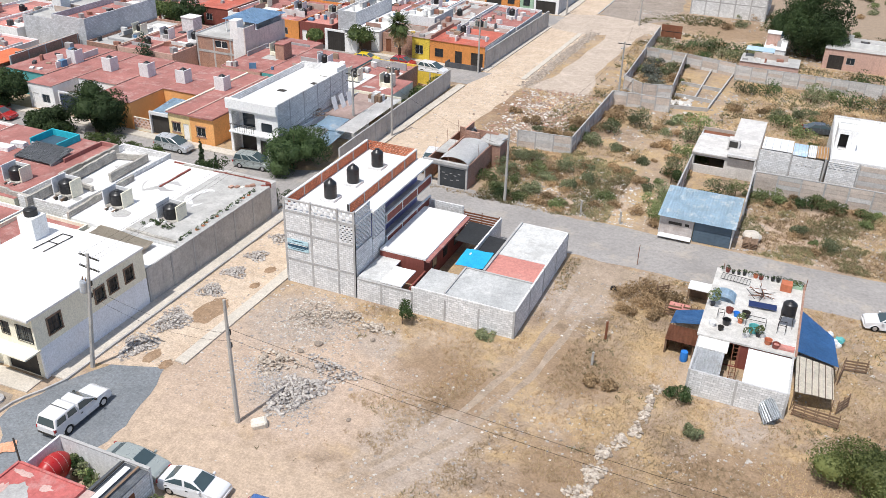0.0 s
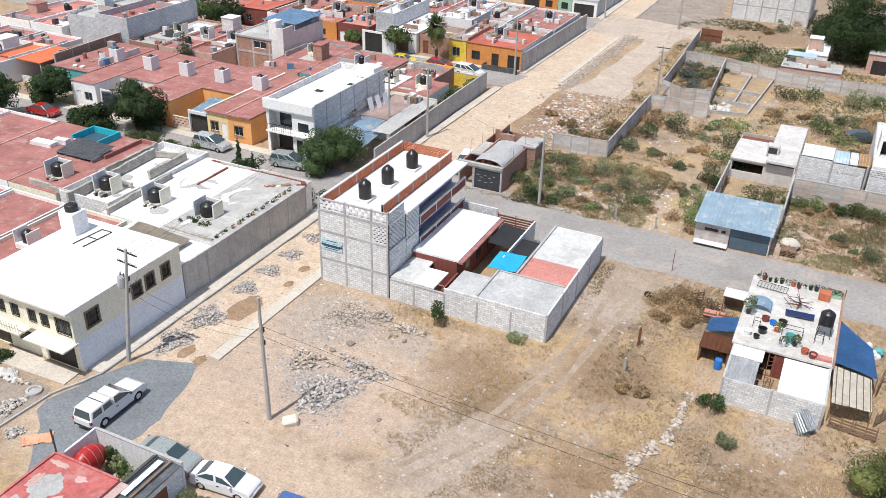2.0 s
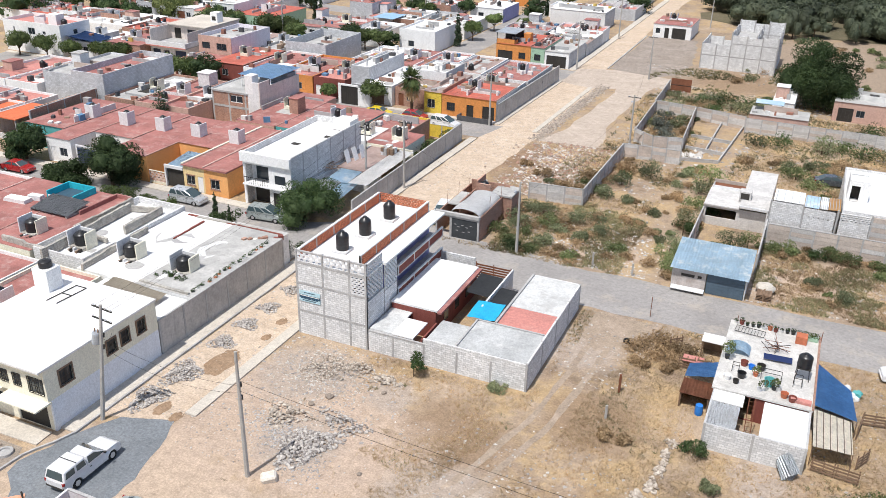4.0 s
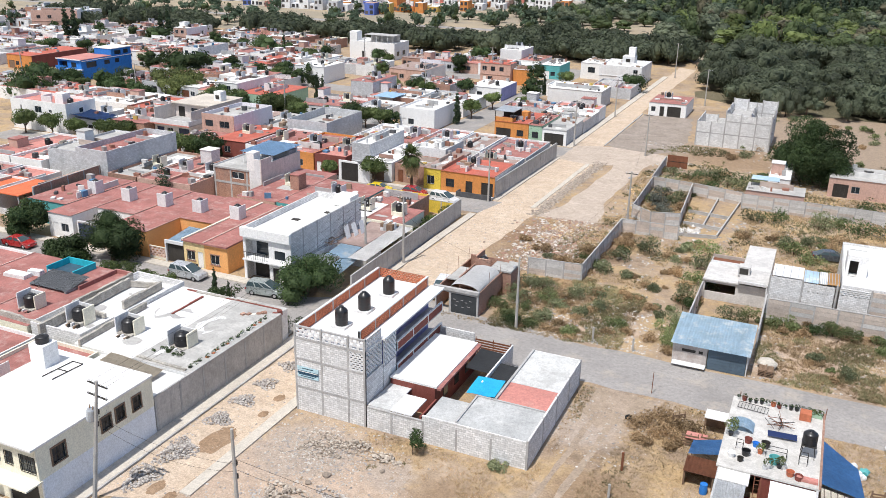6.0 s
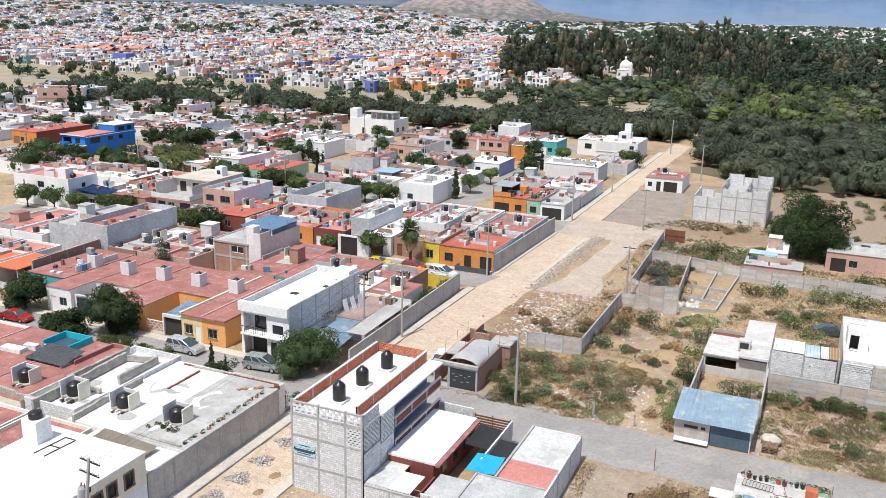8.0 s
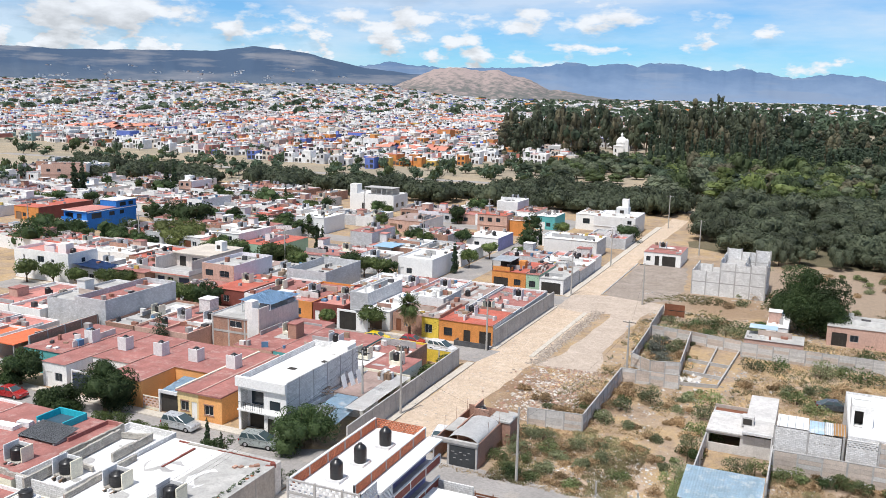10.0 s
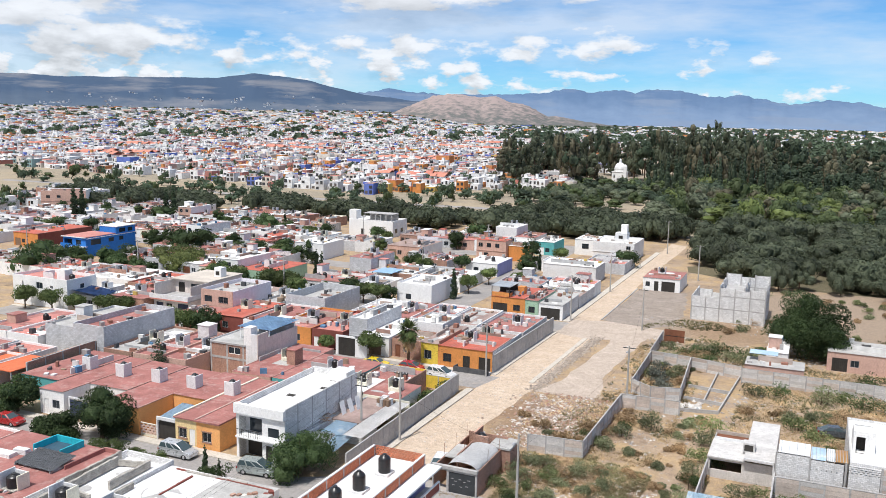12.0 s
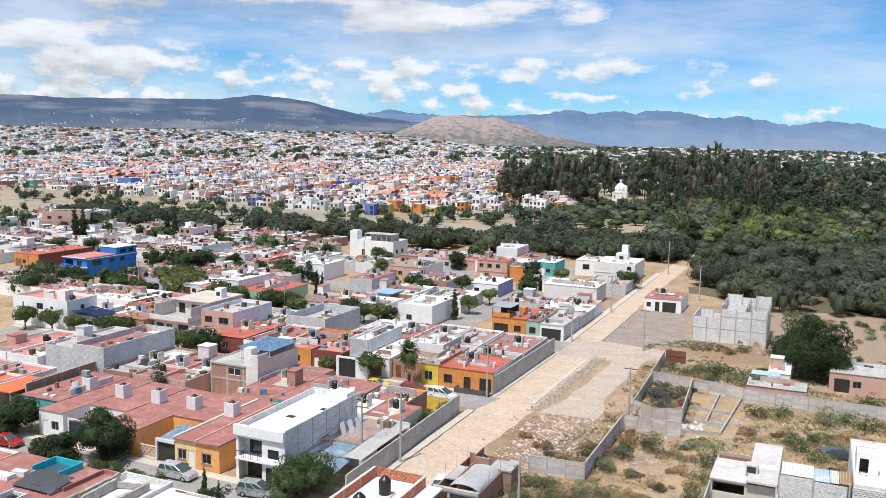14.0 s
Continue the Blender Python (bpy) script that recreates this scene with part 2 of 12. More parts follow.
CARGLASS = gloss("car glass", (0.06, 0.09, 0.10), 0.08)
NAVY = surface("dark blue wall", (0.05, 0.065, 0.11), 0.8, 0.2)
GLASS = gloss("window glass", (0.03, 0.04, 0.05), 0.06)
IRON = surface("dark iron", (0.06, 0.055, 0.05), 0.6, 0.2, metal=0.4)
RUST = surface("rusty iron", (0.22, 0.09, 0.05), 0.8, 0.3)
ALU = gloss("aluminium", (0.7, 0.7, 0.72), 0.4, 0.9)
ZINC = surface("corrugated zinc", (0.50, 0.53, 0.56), 0.45, 0.25, 0.9, 0.4, (0.3, 0.24, 0.2), metal=0.5)
BLUEZINC = surface("pale blue sheet metal", (0.40, 0.55, 0.68), 0.5, 0.2, 0.7, 0.95, (0.70, 0.72, 0.73), dirt=0.25)
WOOD = surface("weathered wood", (0.25, 0.165, 0.11), 0.85, 0.3, 2.0, 0.2)
POLEC = surface("pole concrete", (0.43, 0.41, 0.38), 0.85, 0.15, 1.5)
BARK = surface("bark", (0.13, 0.09, 0.06), 0.9, 0.3, 3.0)
TARPB = surface("blue tarpaulin", (0.07, 0.19, 0.42), 0.5, 0.2, 1.0, 0.15, (0.2, 0.3, 0.45))
CYAN = surface("bright cyan tarpaulin", (0.02, 0.38, 0.68), 0.5, 0.12)
SHADE = surface("black shade cloth", (0.03, 0.032, 0.035), 0.9, 0.2)
RUBBER = surface("rubber", (0.02, 0.02, 0.02), 0.8, 0.2)

# ---- mesh helpers ----


def box(bm, x0, x1, y0, y1, z0, z1):
    v = [bm.verts.new((x, y, z)) for z in (z0, z1) for y in (y0, y1) for x in (x0, x1)]
    for q in ((0, 2, 3, 1), (4, 5, 7, 6), (0, 1, 5, 4), (2, 6, 7, 3), (0, 4, 6, 2), (1, 3, 7, 5)):
        bm.faces.new([v[i] for i in q])


def boxes(*spans):
    bm = bmesh.new()
    for s in spans:
        box(bm, *s)
    return bm


def bevelled(x0, x1, y0, y1, z0, z1, r=0.03, seg=2):
    bm = boxes((x0, x1, y0, y1, z0, z1))
    bmesh.ops.bevel(bm, geom=bm.edges[:], offset=r, segments=seg, affect="EDGES", profile=0.5)
    return bm


def lathe(bm, profile, n=16, cx=0.0, cy=0.0, z=0.0):
    """Rings of (radius, height) round a vertical axis."""
    rings = []
    for r, h in profile:
        if r < 1e-6:
            rings.append([bm.verts.new((cx, cy, z + h))])
        else:
            rings.append([bm.verts.new((cx + r * math.cos(2 * math.pi * i / n), cy + r * math.sin(2 * math.pi * i / n), z + h)) for i in range(n)])
    for a, b in zip(rings, rings[1:]):
        for i in range(n):
            j = (i + 1) % n
            f = [a[i % len(a)], a[j % len(a)], b[j % len(b)], b[i % len(b)]]
            f = list(dict.fromkeys(f))
            if len(f) > 2:
                bm.faces.new(f)
    return bm


def bar(bm, a, b, r=0.03, n=5):
    """A round bar from a to b."""
    a, b = Vector(a), Vector(b)
    d = (b - a).normalized()
    s = d.orthogonal().normalized()
    t = d.cross(s)
    ra, rb = ([bm.verts.new(p + r * (math.cos(2 * math.pi * i / n) * s + math.sin(2 * math.pi * i / n) * t)) for i in range(n)] for p in (a, b))
    for i in range(n):
        bm.faces.new((ra[i], ra[(i + 1) % n], rb[(i + 1) % n], rb[i]))
    bm.faces.new(ra[::-1]), bm.faces.new(rb)
    return bm


def mesh_of(name, bm, mat, smooth=False):
    me = bpy.data.meshes.new(name)
    bmesh.ops.recalc_face_normals(bm, faces=bm.faces[:])
    bm.to_mesh(me)
    bm.free()
    for m in (mat if isinstance(mat, (list, tuple)) else [mat]):
        me.materials.append(m)
    if smooth:
        for p in me.polygons:
            p.use_smooth = True
    return me


def part(name, bm, mat, parent=None, label="", at=None, smooth=False):
    """Links a bmesh (or a mesh) as one object, under a thing or a part."""
    me = bm if isinstance(bm, bpy.types.Mesh) else mesh_of(name, bm, mat, smooth)
    ob = new(name, me)
    if parent is not None:
        ob.parent = parent
    if at is not None:
        ob.matrix_basis = at
    if label:
        ob["label"] = label
    return ob


def slabs(name, spans, mat, parent, label=""):
    """One part for each box."""
    for q in spans:
        part(name, boxes(q), mat, parent, label)


def thing(name, at, label, category, group="", kind=""):
    ob = new(name)
    ob.empty_display_size = 0.3
    ob.matrix_basis = at
    return tagged(ob, label, category, group, kind)


def pierced(w, h, thick, holes, y0=0.0, z0=0.0, x0=0.0):
    """An upright slab along x, its outer face at y0, with rectangular holes (u0, u1, v0, v1) right through it."""
    us = sorted({0.0, w, *[u for q in holes for u in q[:2]]})
    vs = sorted({0.0, h, *[v for q in holes for v in q[2:]]})
    bm = bmesh.new()
    solid = [[not any(q[0] < (a + b) / 2 < q[1] and q[2] < (c + d) / 2 < q[3] for q in holes) for c, d in zip(vs, vs[1:])] for a, b in zip(us, us[1:])]
    vert = {}

    def V(i, j, k):
        if (i, j, k) not in vert:
            vert[i, j, k] = bm.verts.new((x0 + us[i], y0 + k * thick, z0 + vs[j]))
        return vert[i, j, k]

    nu, nv = len(us) - 1, len(vs) - 1
    for i in range(nu):
        for j in range(nv):
            if not solid[i][j]:
                continue
            bm.faces.new((V(i, j, 0), V(i + 1, j, 0), V(i + 1, j + 1, 0), V(i, j + 1, 0)))
            bm.faces.new((V(i, j, 1), V(i, j + 1, 1), V(i + 1, j + 1, 1), V(i + 1, j, 1)))
            for di, dj, a, b in ((-1, 0, (i, j), (i, j + 1)), (1, 0, (i + 1, j + 1), (i + 1, j)), (0, -1, (i + 1, j), (i, j)), (0, 1, (i, j + 1), (i + 1, j + 1))):
                p, q = i + di, j + dj
                if not (0 <= p < nu and 0 <= q < nv) or not solid[p][q]:
                    bm.faces.new((V(*a, 0), V(*b, 0), V(*b, 1), V(*a, 1)))
    return bm


def quick_mesh(name, verts, faces, mat):
    """A mesh from numpy arrays: all faces with the same number of corners."""
    me = bpy.data.meshes.new(name)
    k = faces.shape[1]
    me.vertices.add(len(verts))
    me.vertices.foreach_set("co", verts.astype(np.float32).ravel())
    me.loops.add(faces.size)
    me.loops.foreach_set("vertex_index", faces.astype(np.int32).ravel())
    me.polygons.add(len(faces))
    me.polygons.foreach_set("loop_start", np.arange(0, faces.size, k, dtype=np.int32))
    me.polygons.foreach_set("loop_total", np.full(len(faces), k, dtype=np.int32))
    me.update(calc_edges=True)
    me.shade_flat()
    me.materials.append(mat)
    return me


BOX_V = np.array([(x, y, z) for z in (0, 1) for y in (-0.5, 0.5) for x in (-0.5, 0.5)], float)
BOX_F = np.array([(4, 5, 7, 6), (0, 1, 5, 4), (2, 6, 7, 3), (0, 4, 6, 2), (1, 3, 7, 5)])


def many_boxes(name, pos, size, turn, mat):
    """Boxes standing on their base: pos (n, 3), size (n, 3), turn (n) in radians; one mesh."""
    n = len(pos)
    c, s = np.cos(turn)[:, None], np.sin(turn)[:, None]
    v = BOX_V[None] * np.asarray(size)[:, None, :]
    x, y = v[..., 0] * c - v[..., 1] * s, v[..., 0] * s + v[..., 1] * c
    v = np.stack([x, y, v[..., 2]], -1) + np.asarray(pos)[:, None, :]
    f = BOX_F[None] + 8 * np.arange(n)[:, None, None]
    return quick_mesh(name, v.reshape(-1, 3), f.reshape(-1, 4), mat)


# ---- plants ----


def leaf_cloud(rng, blobs, n, size, flat=0.75, ruffle=0.55):
    """Leaf cards over the shells of some blobs (x, y, z, r): verts (4n, 3), faces (n, 4)."""
    b = np.array(blobs, float)
    w = b[:, 3] ** 2
    k = rng.choice(len(b), n, p=w / w.sum())
    d = rng.normal(size=(n, 3))
    d /= np.linalg.norm(d, axis=1, keepdims=True)
    d[:, 2] = np.where(d[:, 2] < -0.75, -d[:, 2], d[:, 2])
    rad = b[k, 3] * (0.62 + 0.45 * rng.random(n) ** 0.6)
    c = b[k, :3] + d * rad[:, None] * np.array([1, 1, flat])
    nrm = d + rng.normal(size=(n, 3)) * ruffle
    nrm /= np.linalg.norm(nrm, axis=1, keepdims=True)
    t = np.cross(nrm, rng.normal(size=(n, 3)))
    t /= np.linalg.norm(t, axis=1, keepdims=True)
    u = np.cross(nrm, t)
    s = size * (0.6 + 0.8 * rng.random(n))[:, None]
    bend = nrm * s * 0.25
    v = np.stack([c - t * s, c + u * s * 0.6 + bend, c + t * s, c - u * s * 0.6 + bend], 1)
    return v.reshape(-1, 3), np.arange(4 * n).reshape(-1, 4)


def crown_blobs(rng, h, r, kind="round"):
    z0 = h * 0.36
    out = []
    if kind == "round":
        for i in range(15):
            a, q = rng.random() * 6.28, math.sqrt(rng.random()) * 0.68
            z = h * (0.24 + 0.56 * rng.random() * (1 - q * 0.3))
            out.append((math.cos(a) * r * q, math.sin(a) * r * q, z, r * (0.36 + 0.20 * rng.random())))
    elif kind == "full":  # dense, down to the ground
        for i in range(30):
            a, q = rng.random() * 6.28, math.sqrt(rng.random()) * 0.70
            z = h * (0.15 + 0.70 * rng.random() * (1 - q * 0.45))
            out.append((math.cos(a) * r * q, math.sin(a) * r * q, z, r * (0.27 + 0.20 * rng.random())))
    elif kind == "flat":  # mesquite: broad and layered
        for i in range(18):
            a, q = rng.random() * 6.28, math.sqrt(rng.random()) * 0.85
            z = h * (0.30 + 0.48 * rng.random() * (1 - q * 0.55))
            out.append((math.cos(a) * r * q, math.sin(a) * r * q, z, r * (0.26 + 0.18 * rng.random())))
    elif kind == "column":
        for i in range(12):
            f = i / 11
            out.append((rng.normal() * r * 0.15, rng.normal() * r * 0.15, h * (0.08 + 0.86 * f), r * (1.0 - 0.75 * f ** 1.6)))
    elif kind == "tall":  # eucalyptus: high, ragged
        for i in range(15):
            a, q = rng.random() * 6.28, math.sqrt(rng.random()) * 0.8
            f = rng.random()
            out.append((math.cos(a) * r * q * (1 - 0.4 * f), math.sin(a) * r * q * (1 - 0.4 * f), h * (0.14 + 0.80 * f), r * (0.22 + 0.2 * rng.random())))
    elif kind == "clipped":
        for i in range(14):
            a, q = rng.random() * 6.28, rng.random() ** 0.5 * 0.55
            out.append((math.cos(a) * r * q, math.sin(a) * r * q, h * (0.56 + 0.24 * rng.random()), r * 0.5))
    else:  # bush
        for i in range(10):
            a, q = rng.random() * 6.28, math.sqrt(rng.random()) * 0.7
            out.append((math.cos(a) * r * q, math.sin(a) * r * q, h * (0.2 + 0.5 * rng.random() * (1 - q * 0.5)), r * (0.3 + 0.2 * rng.random())))
    return out


def limbs(rng, h, r, blobs, trunk_r):
    """A tapered trunk and the limbs that grow out of it, one mesh."""
    bm = bmesh.new()
    prof = [(trunk_r * 1.5, -0.1), (trunk_r, 0.25), (trunk_r * 0.8, h * 0.3), (trunk_r * 0.5, h * 0.55), (0.0, h * 0.75)]
    lathe(bm, prof, 7)
    bm.verts.ensure_lookup_table()
    forks = [v for v in bm.verts if h * 0.2 < v.co.z < h * 0.6]
    for b in blobs[:9]:
        e = Vector(b[:3])
        v = max(forks, key=lambda q: q.co.x * e.x + q.co.y * e.y - 0.1 * abs(q.co.z - e.z * 0.5) * rng.random())
        a = v.co.copy()
        m = (a + e) / 2 + Vector((0, 0, -0.06 * h))
        d = (m - a).normalized()
        s = d.orthogonal().normalized()
        t = d.cross(s)
        rings = [[bm.verts.new(p + k * trunk_r * (math.cos(1.2566 * i) * s + math.sin(1.2566 * i) * t)) for i in range(5)] for p, k in ((a + (m - a) * 0.08, 0.4), (m, 0.3))]
        tip = bm.verts.new(e)
        for i in range(5):
            j = (i + 1) % 5
            bm.faces.new((v, rings[0][i], rings[0][j]))
            bm.faces.new((rings[0][i], rings[1][i], rings[1][j], rings[0][j]))
            bm.faces.new((rings[1][i], tip, rings[1][j]))
    return bm


LEAF = {
    "dark": leaves("dark green leaves", (0.030, 0.056, 0.020), (0.085, 0.125, 0.048)),
    "olive": leaves("grey olive leaves", (0.115, 0.138, 0.070), (0.29, 0.305, 0.175)),
    "fresh": leaves("fresh green leaves", (0.055, 0.085, 0.028), (0.145, 0.185, 0.065)),
    "dry": leaves("dry brown leaves", (0.25, 0.17, 0.092), (0.48, 0.345, 0.205)),
    "mesquite": leaves("dark olive mesquite leaves", (0.078, 0.098, 0.063), (0.142, 0.165, 0.102)),
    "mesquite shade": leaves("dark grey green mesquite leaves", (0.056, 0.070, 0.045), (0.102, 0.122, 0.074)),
    "grey": leaves("grey green twigs", (0.085, 0.095, 0.078), (0.19, 0.20, 0.165)),
    "scrub": leaves("scrub leaves", (0.095, 0.130, 0.050), (0.255, 0.29, 0.13)),
    "bronze": leaves("brownish olive leaves", (0.075, 0.062, 0.036), (0.16, 0.135, 0.08)),
    "lime": leaves("yellowish green leaves", (0.07, 0.095, 0.03), (0.19, 0.21, 0.075)),
    # far woods: some haze put into the leaf colours, narrower in range
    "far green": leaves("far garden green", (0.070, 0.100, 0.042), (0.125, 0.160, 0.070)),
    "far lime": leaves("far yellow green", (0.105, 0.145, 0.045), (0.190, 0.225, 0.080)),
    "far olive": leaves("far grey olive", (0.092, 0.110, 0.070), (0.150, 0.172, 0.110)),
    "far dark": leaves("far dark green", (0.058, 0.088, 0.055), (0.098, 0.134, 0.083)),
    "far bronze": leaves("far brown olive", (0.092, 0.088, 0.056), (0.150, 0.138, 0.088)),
    "pine": leaves("pine dark needles", (0.030, 0.052, 0.030), (0.075, 0.105, 0.055)),
}
CROWNS = {}
CORE = bmesh.new()
bmesh.ops.create_icosphere(CORE, subdivisions=2, radius=1.0)
CORE_V = np.array([v.co[:] for v in CORE.verts])
CORE_V = CORE_V * np.random.default_rng(3).uniform(0.8, 1.16, (len(CORE_V), 1))
CORE_F = np.array([[v.index for v in f.verts] for f in CORE.faces])
CORE.free()
LUMP = bmesh.new()
bmesh.ops.create_icosphere(LUMP, subdivisions=1, radius=1.0)
LUMP_V = np.array([v.co[:] for v in LUMP.verts])
LUMP_F = np.array([[v.index for v in f.verts] for f in LUMP.faces])
LUMP.free()


def with_cores(v, f, blobs, k, tall=0.75, fine=True):
    """Leaf cards and, inside them, a closed lumpy mass for each blob."""
    V, F = (CORE_V, CORE_F) if fine else (LUMP_V, LUMP_F)
    cv = np.concatenate([V * (b[3] * k * np.array([1, 1, tall])) + np.array(b[:3]) for b in blobs])
    cf = np.concatenate([F + len(V) * i for i in range(len(blobs))]) + len(v)
    tri = np.concatenate([f[:, [0, 1, 2]], f[:, [0, 2, 3]], cf])
    return np.concatenate([v, cv]), tri



def plant(name, x, y, h, r, kind="round", leaf="dark", n=1800, size=0.22, label="leafy green tree on dry ground", category="tree", group="", variant=0, z=0.0):
    key = (kind, leaf, n, round(size / r, 3), variant, round(h / r, 1))
    if key not in CROWNS:
        rng = np.random.default_rng(len(CROWNS) * 17 + 5)
        blobs = crown_blobs(rng, h / r, 1.0, kind)
        v, f = leaf_cloud(rng, blobs, n, size / r)
        if kind in ("full", "clipped", "round"):  # closed inner masses
            v, f = with_cores(v, f, blobs[::2], 0.74)
        v[:, 2] = np.maximum(v[:, 2], 0.02)
        crown = quick_mesh("crown", v, f, LEAF[leaf])
        trunk = mesh_of("trunk", limbs(rng, h / r, 1.0, blobs, 0.035 if kind in ("bush", "column") else 0.06), BARK)
        CROWNS[key] = (crown, trunk)
    crown, trunk = CROWNS[key]
    t = thing(name, Matrix.LocRotScale((x, y, z), Euler((0, 0, (x * 3.1 + y * 1.7) % 6.28)), (r, r, r)), label, category, group)
    part("trunk", trunk, None, t)
    tagged(part("crown", crown, None, t), kind="stuff")
    return t

# ---- houses ----
VERMIL = surface("bright red roof", (0.50, 0.135, 0.095), 0.85, 0.3, 0.8, 0.45, (0.42, 0.24, 0.2))
BROWNROOF = surface("brown weathered roof", (0.36, 0.265, 0.235), 0.9, 0.35, 0.7, 0.6, (0.45, 0.38, 0.34))
ROOFS = {"r": REDROOF, "s": SALMON, "t": TERRA, "w": WHITEROOF, "g": ROOFC, "v": VERMIL, "n": BROWNROOF}
WALLS = {"w": WHITE, "c": CREAM, "g": GREYP, "b": BLOCK, "k": BRICK, "o": ORANGE, "y": YELLOW, "B": BLUE, "e": BEIGE, "p": PINK, "G": GREEN, "T": TEAL, "d": DARKRED, "v": PURPLE, "x": BLOCKG, "a": APRICOT, "l": LAVENDER}
ROOF_WORDS = {"r": "faded red roof", "s": "salmon roof", "t": "terracotta roof", "w": "white sealed roof", "g": "grey concrete roof", "v": "bright red roof", "n": "brown weathered roof"}
WALL_WORDS = {"w": "white", "c": "cream", "g": "light grey", "b": "grey block", "k": "red brick", "o": "orange", "y": "yellow", "B": "blue", "e": "beige", "p": "pink", "G": "pale green", "T": "teal", "d": "dark red", "v": "violet", "x": "plain grey block", "a": "apricot", "l": "pale lavender"}
TANK_MESH = {}
ROOF_TOPS = []
SEAM = surface("pale pink roof seal", (0.50, 0.30, 0.26), 0.85, 0.3, 0.8, 0.6, (0.36, 0.16, 0.13))


def tank_at(x, y, z, r=0.55, h=1.35, colour="black", group="roof water tanks"):
    """A plastic roof cistern: ribbed drum, domed shoulder, screw lid."""
    if "body" not in TANK_MESH:
        bm = bmesh.new()
        prof = [(0.0, 0.0), (0.95, 0.0), (1.0, 0.04)]
        for i in range(4):
            a = 0.08 + i * 0.165
            prof += [(1.0, a), (1.0, a + 0.13), (0.982, a + 0.147)]
        prof += [(1.0, 0.73), (0.93, 0.78), (0.68, 0.88), (0.40, 0.925), (0.36, 0.95), (0.0, 0.95)]
        lathe(bm, prof, 14)
        TANK_MESH["body"] = mesh_of("body", bm, BLACKP, True)
        bm = bmesh.new()
        lathe(bm, [(0.0, 0.935), (0.36, 0.935), (0.36, 0.99), (0.30, 1.0), (0.0, 1.0)], 10)
        TANK_MESH["lid"] = mesh_of("lid", bm, BLACKP)
    t = thing("water_tank", Matrix.LocRotScale((x, y, z), Euler((0, 0, x)), (r, r, h)), "black plastic water tank standing on a flat roof", "water tank", group)
    part("body", TANK_MESH["body"], None, t)
    part("lid", TANK_MESH["lid"], None, t)
    return t


def windowed(parent, u0, u1, v0, v1, y, thick, grille=False, frame_mat=None):
    """A window in an opening of a wall along x."""
    w = new("window")
    w.parent = parent
    f, W, H = 0.06, u1 - u0, v1 - v0
    lights = [(f, W / 2 - 0.02, f, H - f), (W / 2 + 0.02, W - f, f, H - f)]
    part("frame", pierced(W, H, thick * 0.3, lights, y + thick * 0.3, v0, u0), frame_mat or IRON, w)
    part("pane", boxes((u0 + f, u1 - f, y + thick * 0.42, y + thick * 0.48, v0 + f, v1 - f)), GLASS, w)
    if grille:
        us, vs = [0.025 + (W - 0.05) * i / 4 for i in range(5)], [0.025, H / 2, H - 0.025]
        gaps = [(p + 0.014, q - 0.014, c + 0.014, d - 0.014) for p, q in zip(us, us[1:]) for c, d in zip(vs, vs[1:])]
        part("grille", pierced(W, H, 0.03, gaps, y - 0.065, v0, u0), IRON, w)
    return w


def ribbed_leaf(x0, x1, y0, y1, z0, z1):
    """A sheet-metal door leaf with three upright ribs pressed into its face."""
    run = [(x0, y0 + 0.02)]
    for i in range(1, 4):
        x = x0 + (x1 - x0) * i / 4
        run += [(x - 0.03, y0 + 0.02), (x - 0.02, y0), (x + 0.02, y0), (x + 0.03, y0 + 0.02)]
    run += [(x1, y0 + 0.02), (x1, y1), (x0, y1)]
    bm = bmesh.new()
    low, top = ([bm.verts.new((x, y, z)) for x, y in run] for z in (z0, z1))
    for i in range(len(run)):
        j = (i + 1) % len(run)
        bm.faces.new((low[i], low[j], top[j], top[i]))
    bm.faces.new(low[::-1]), bm.faces.new(top)
    return bm


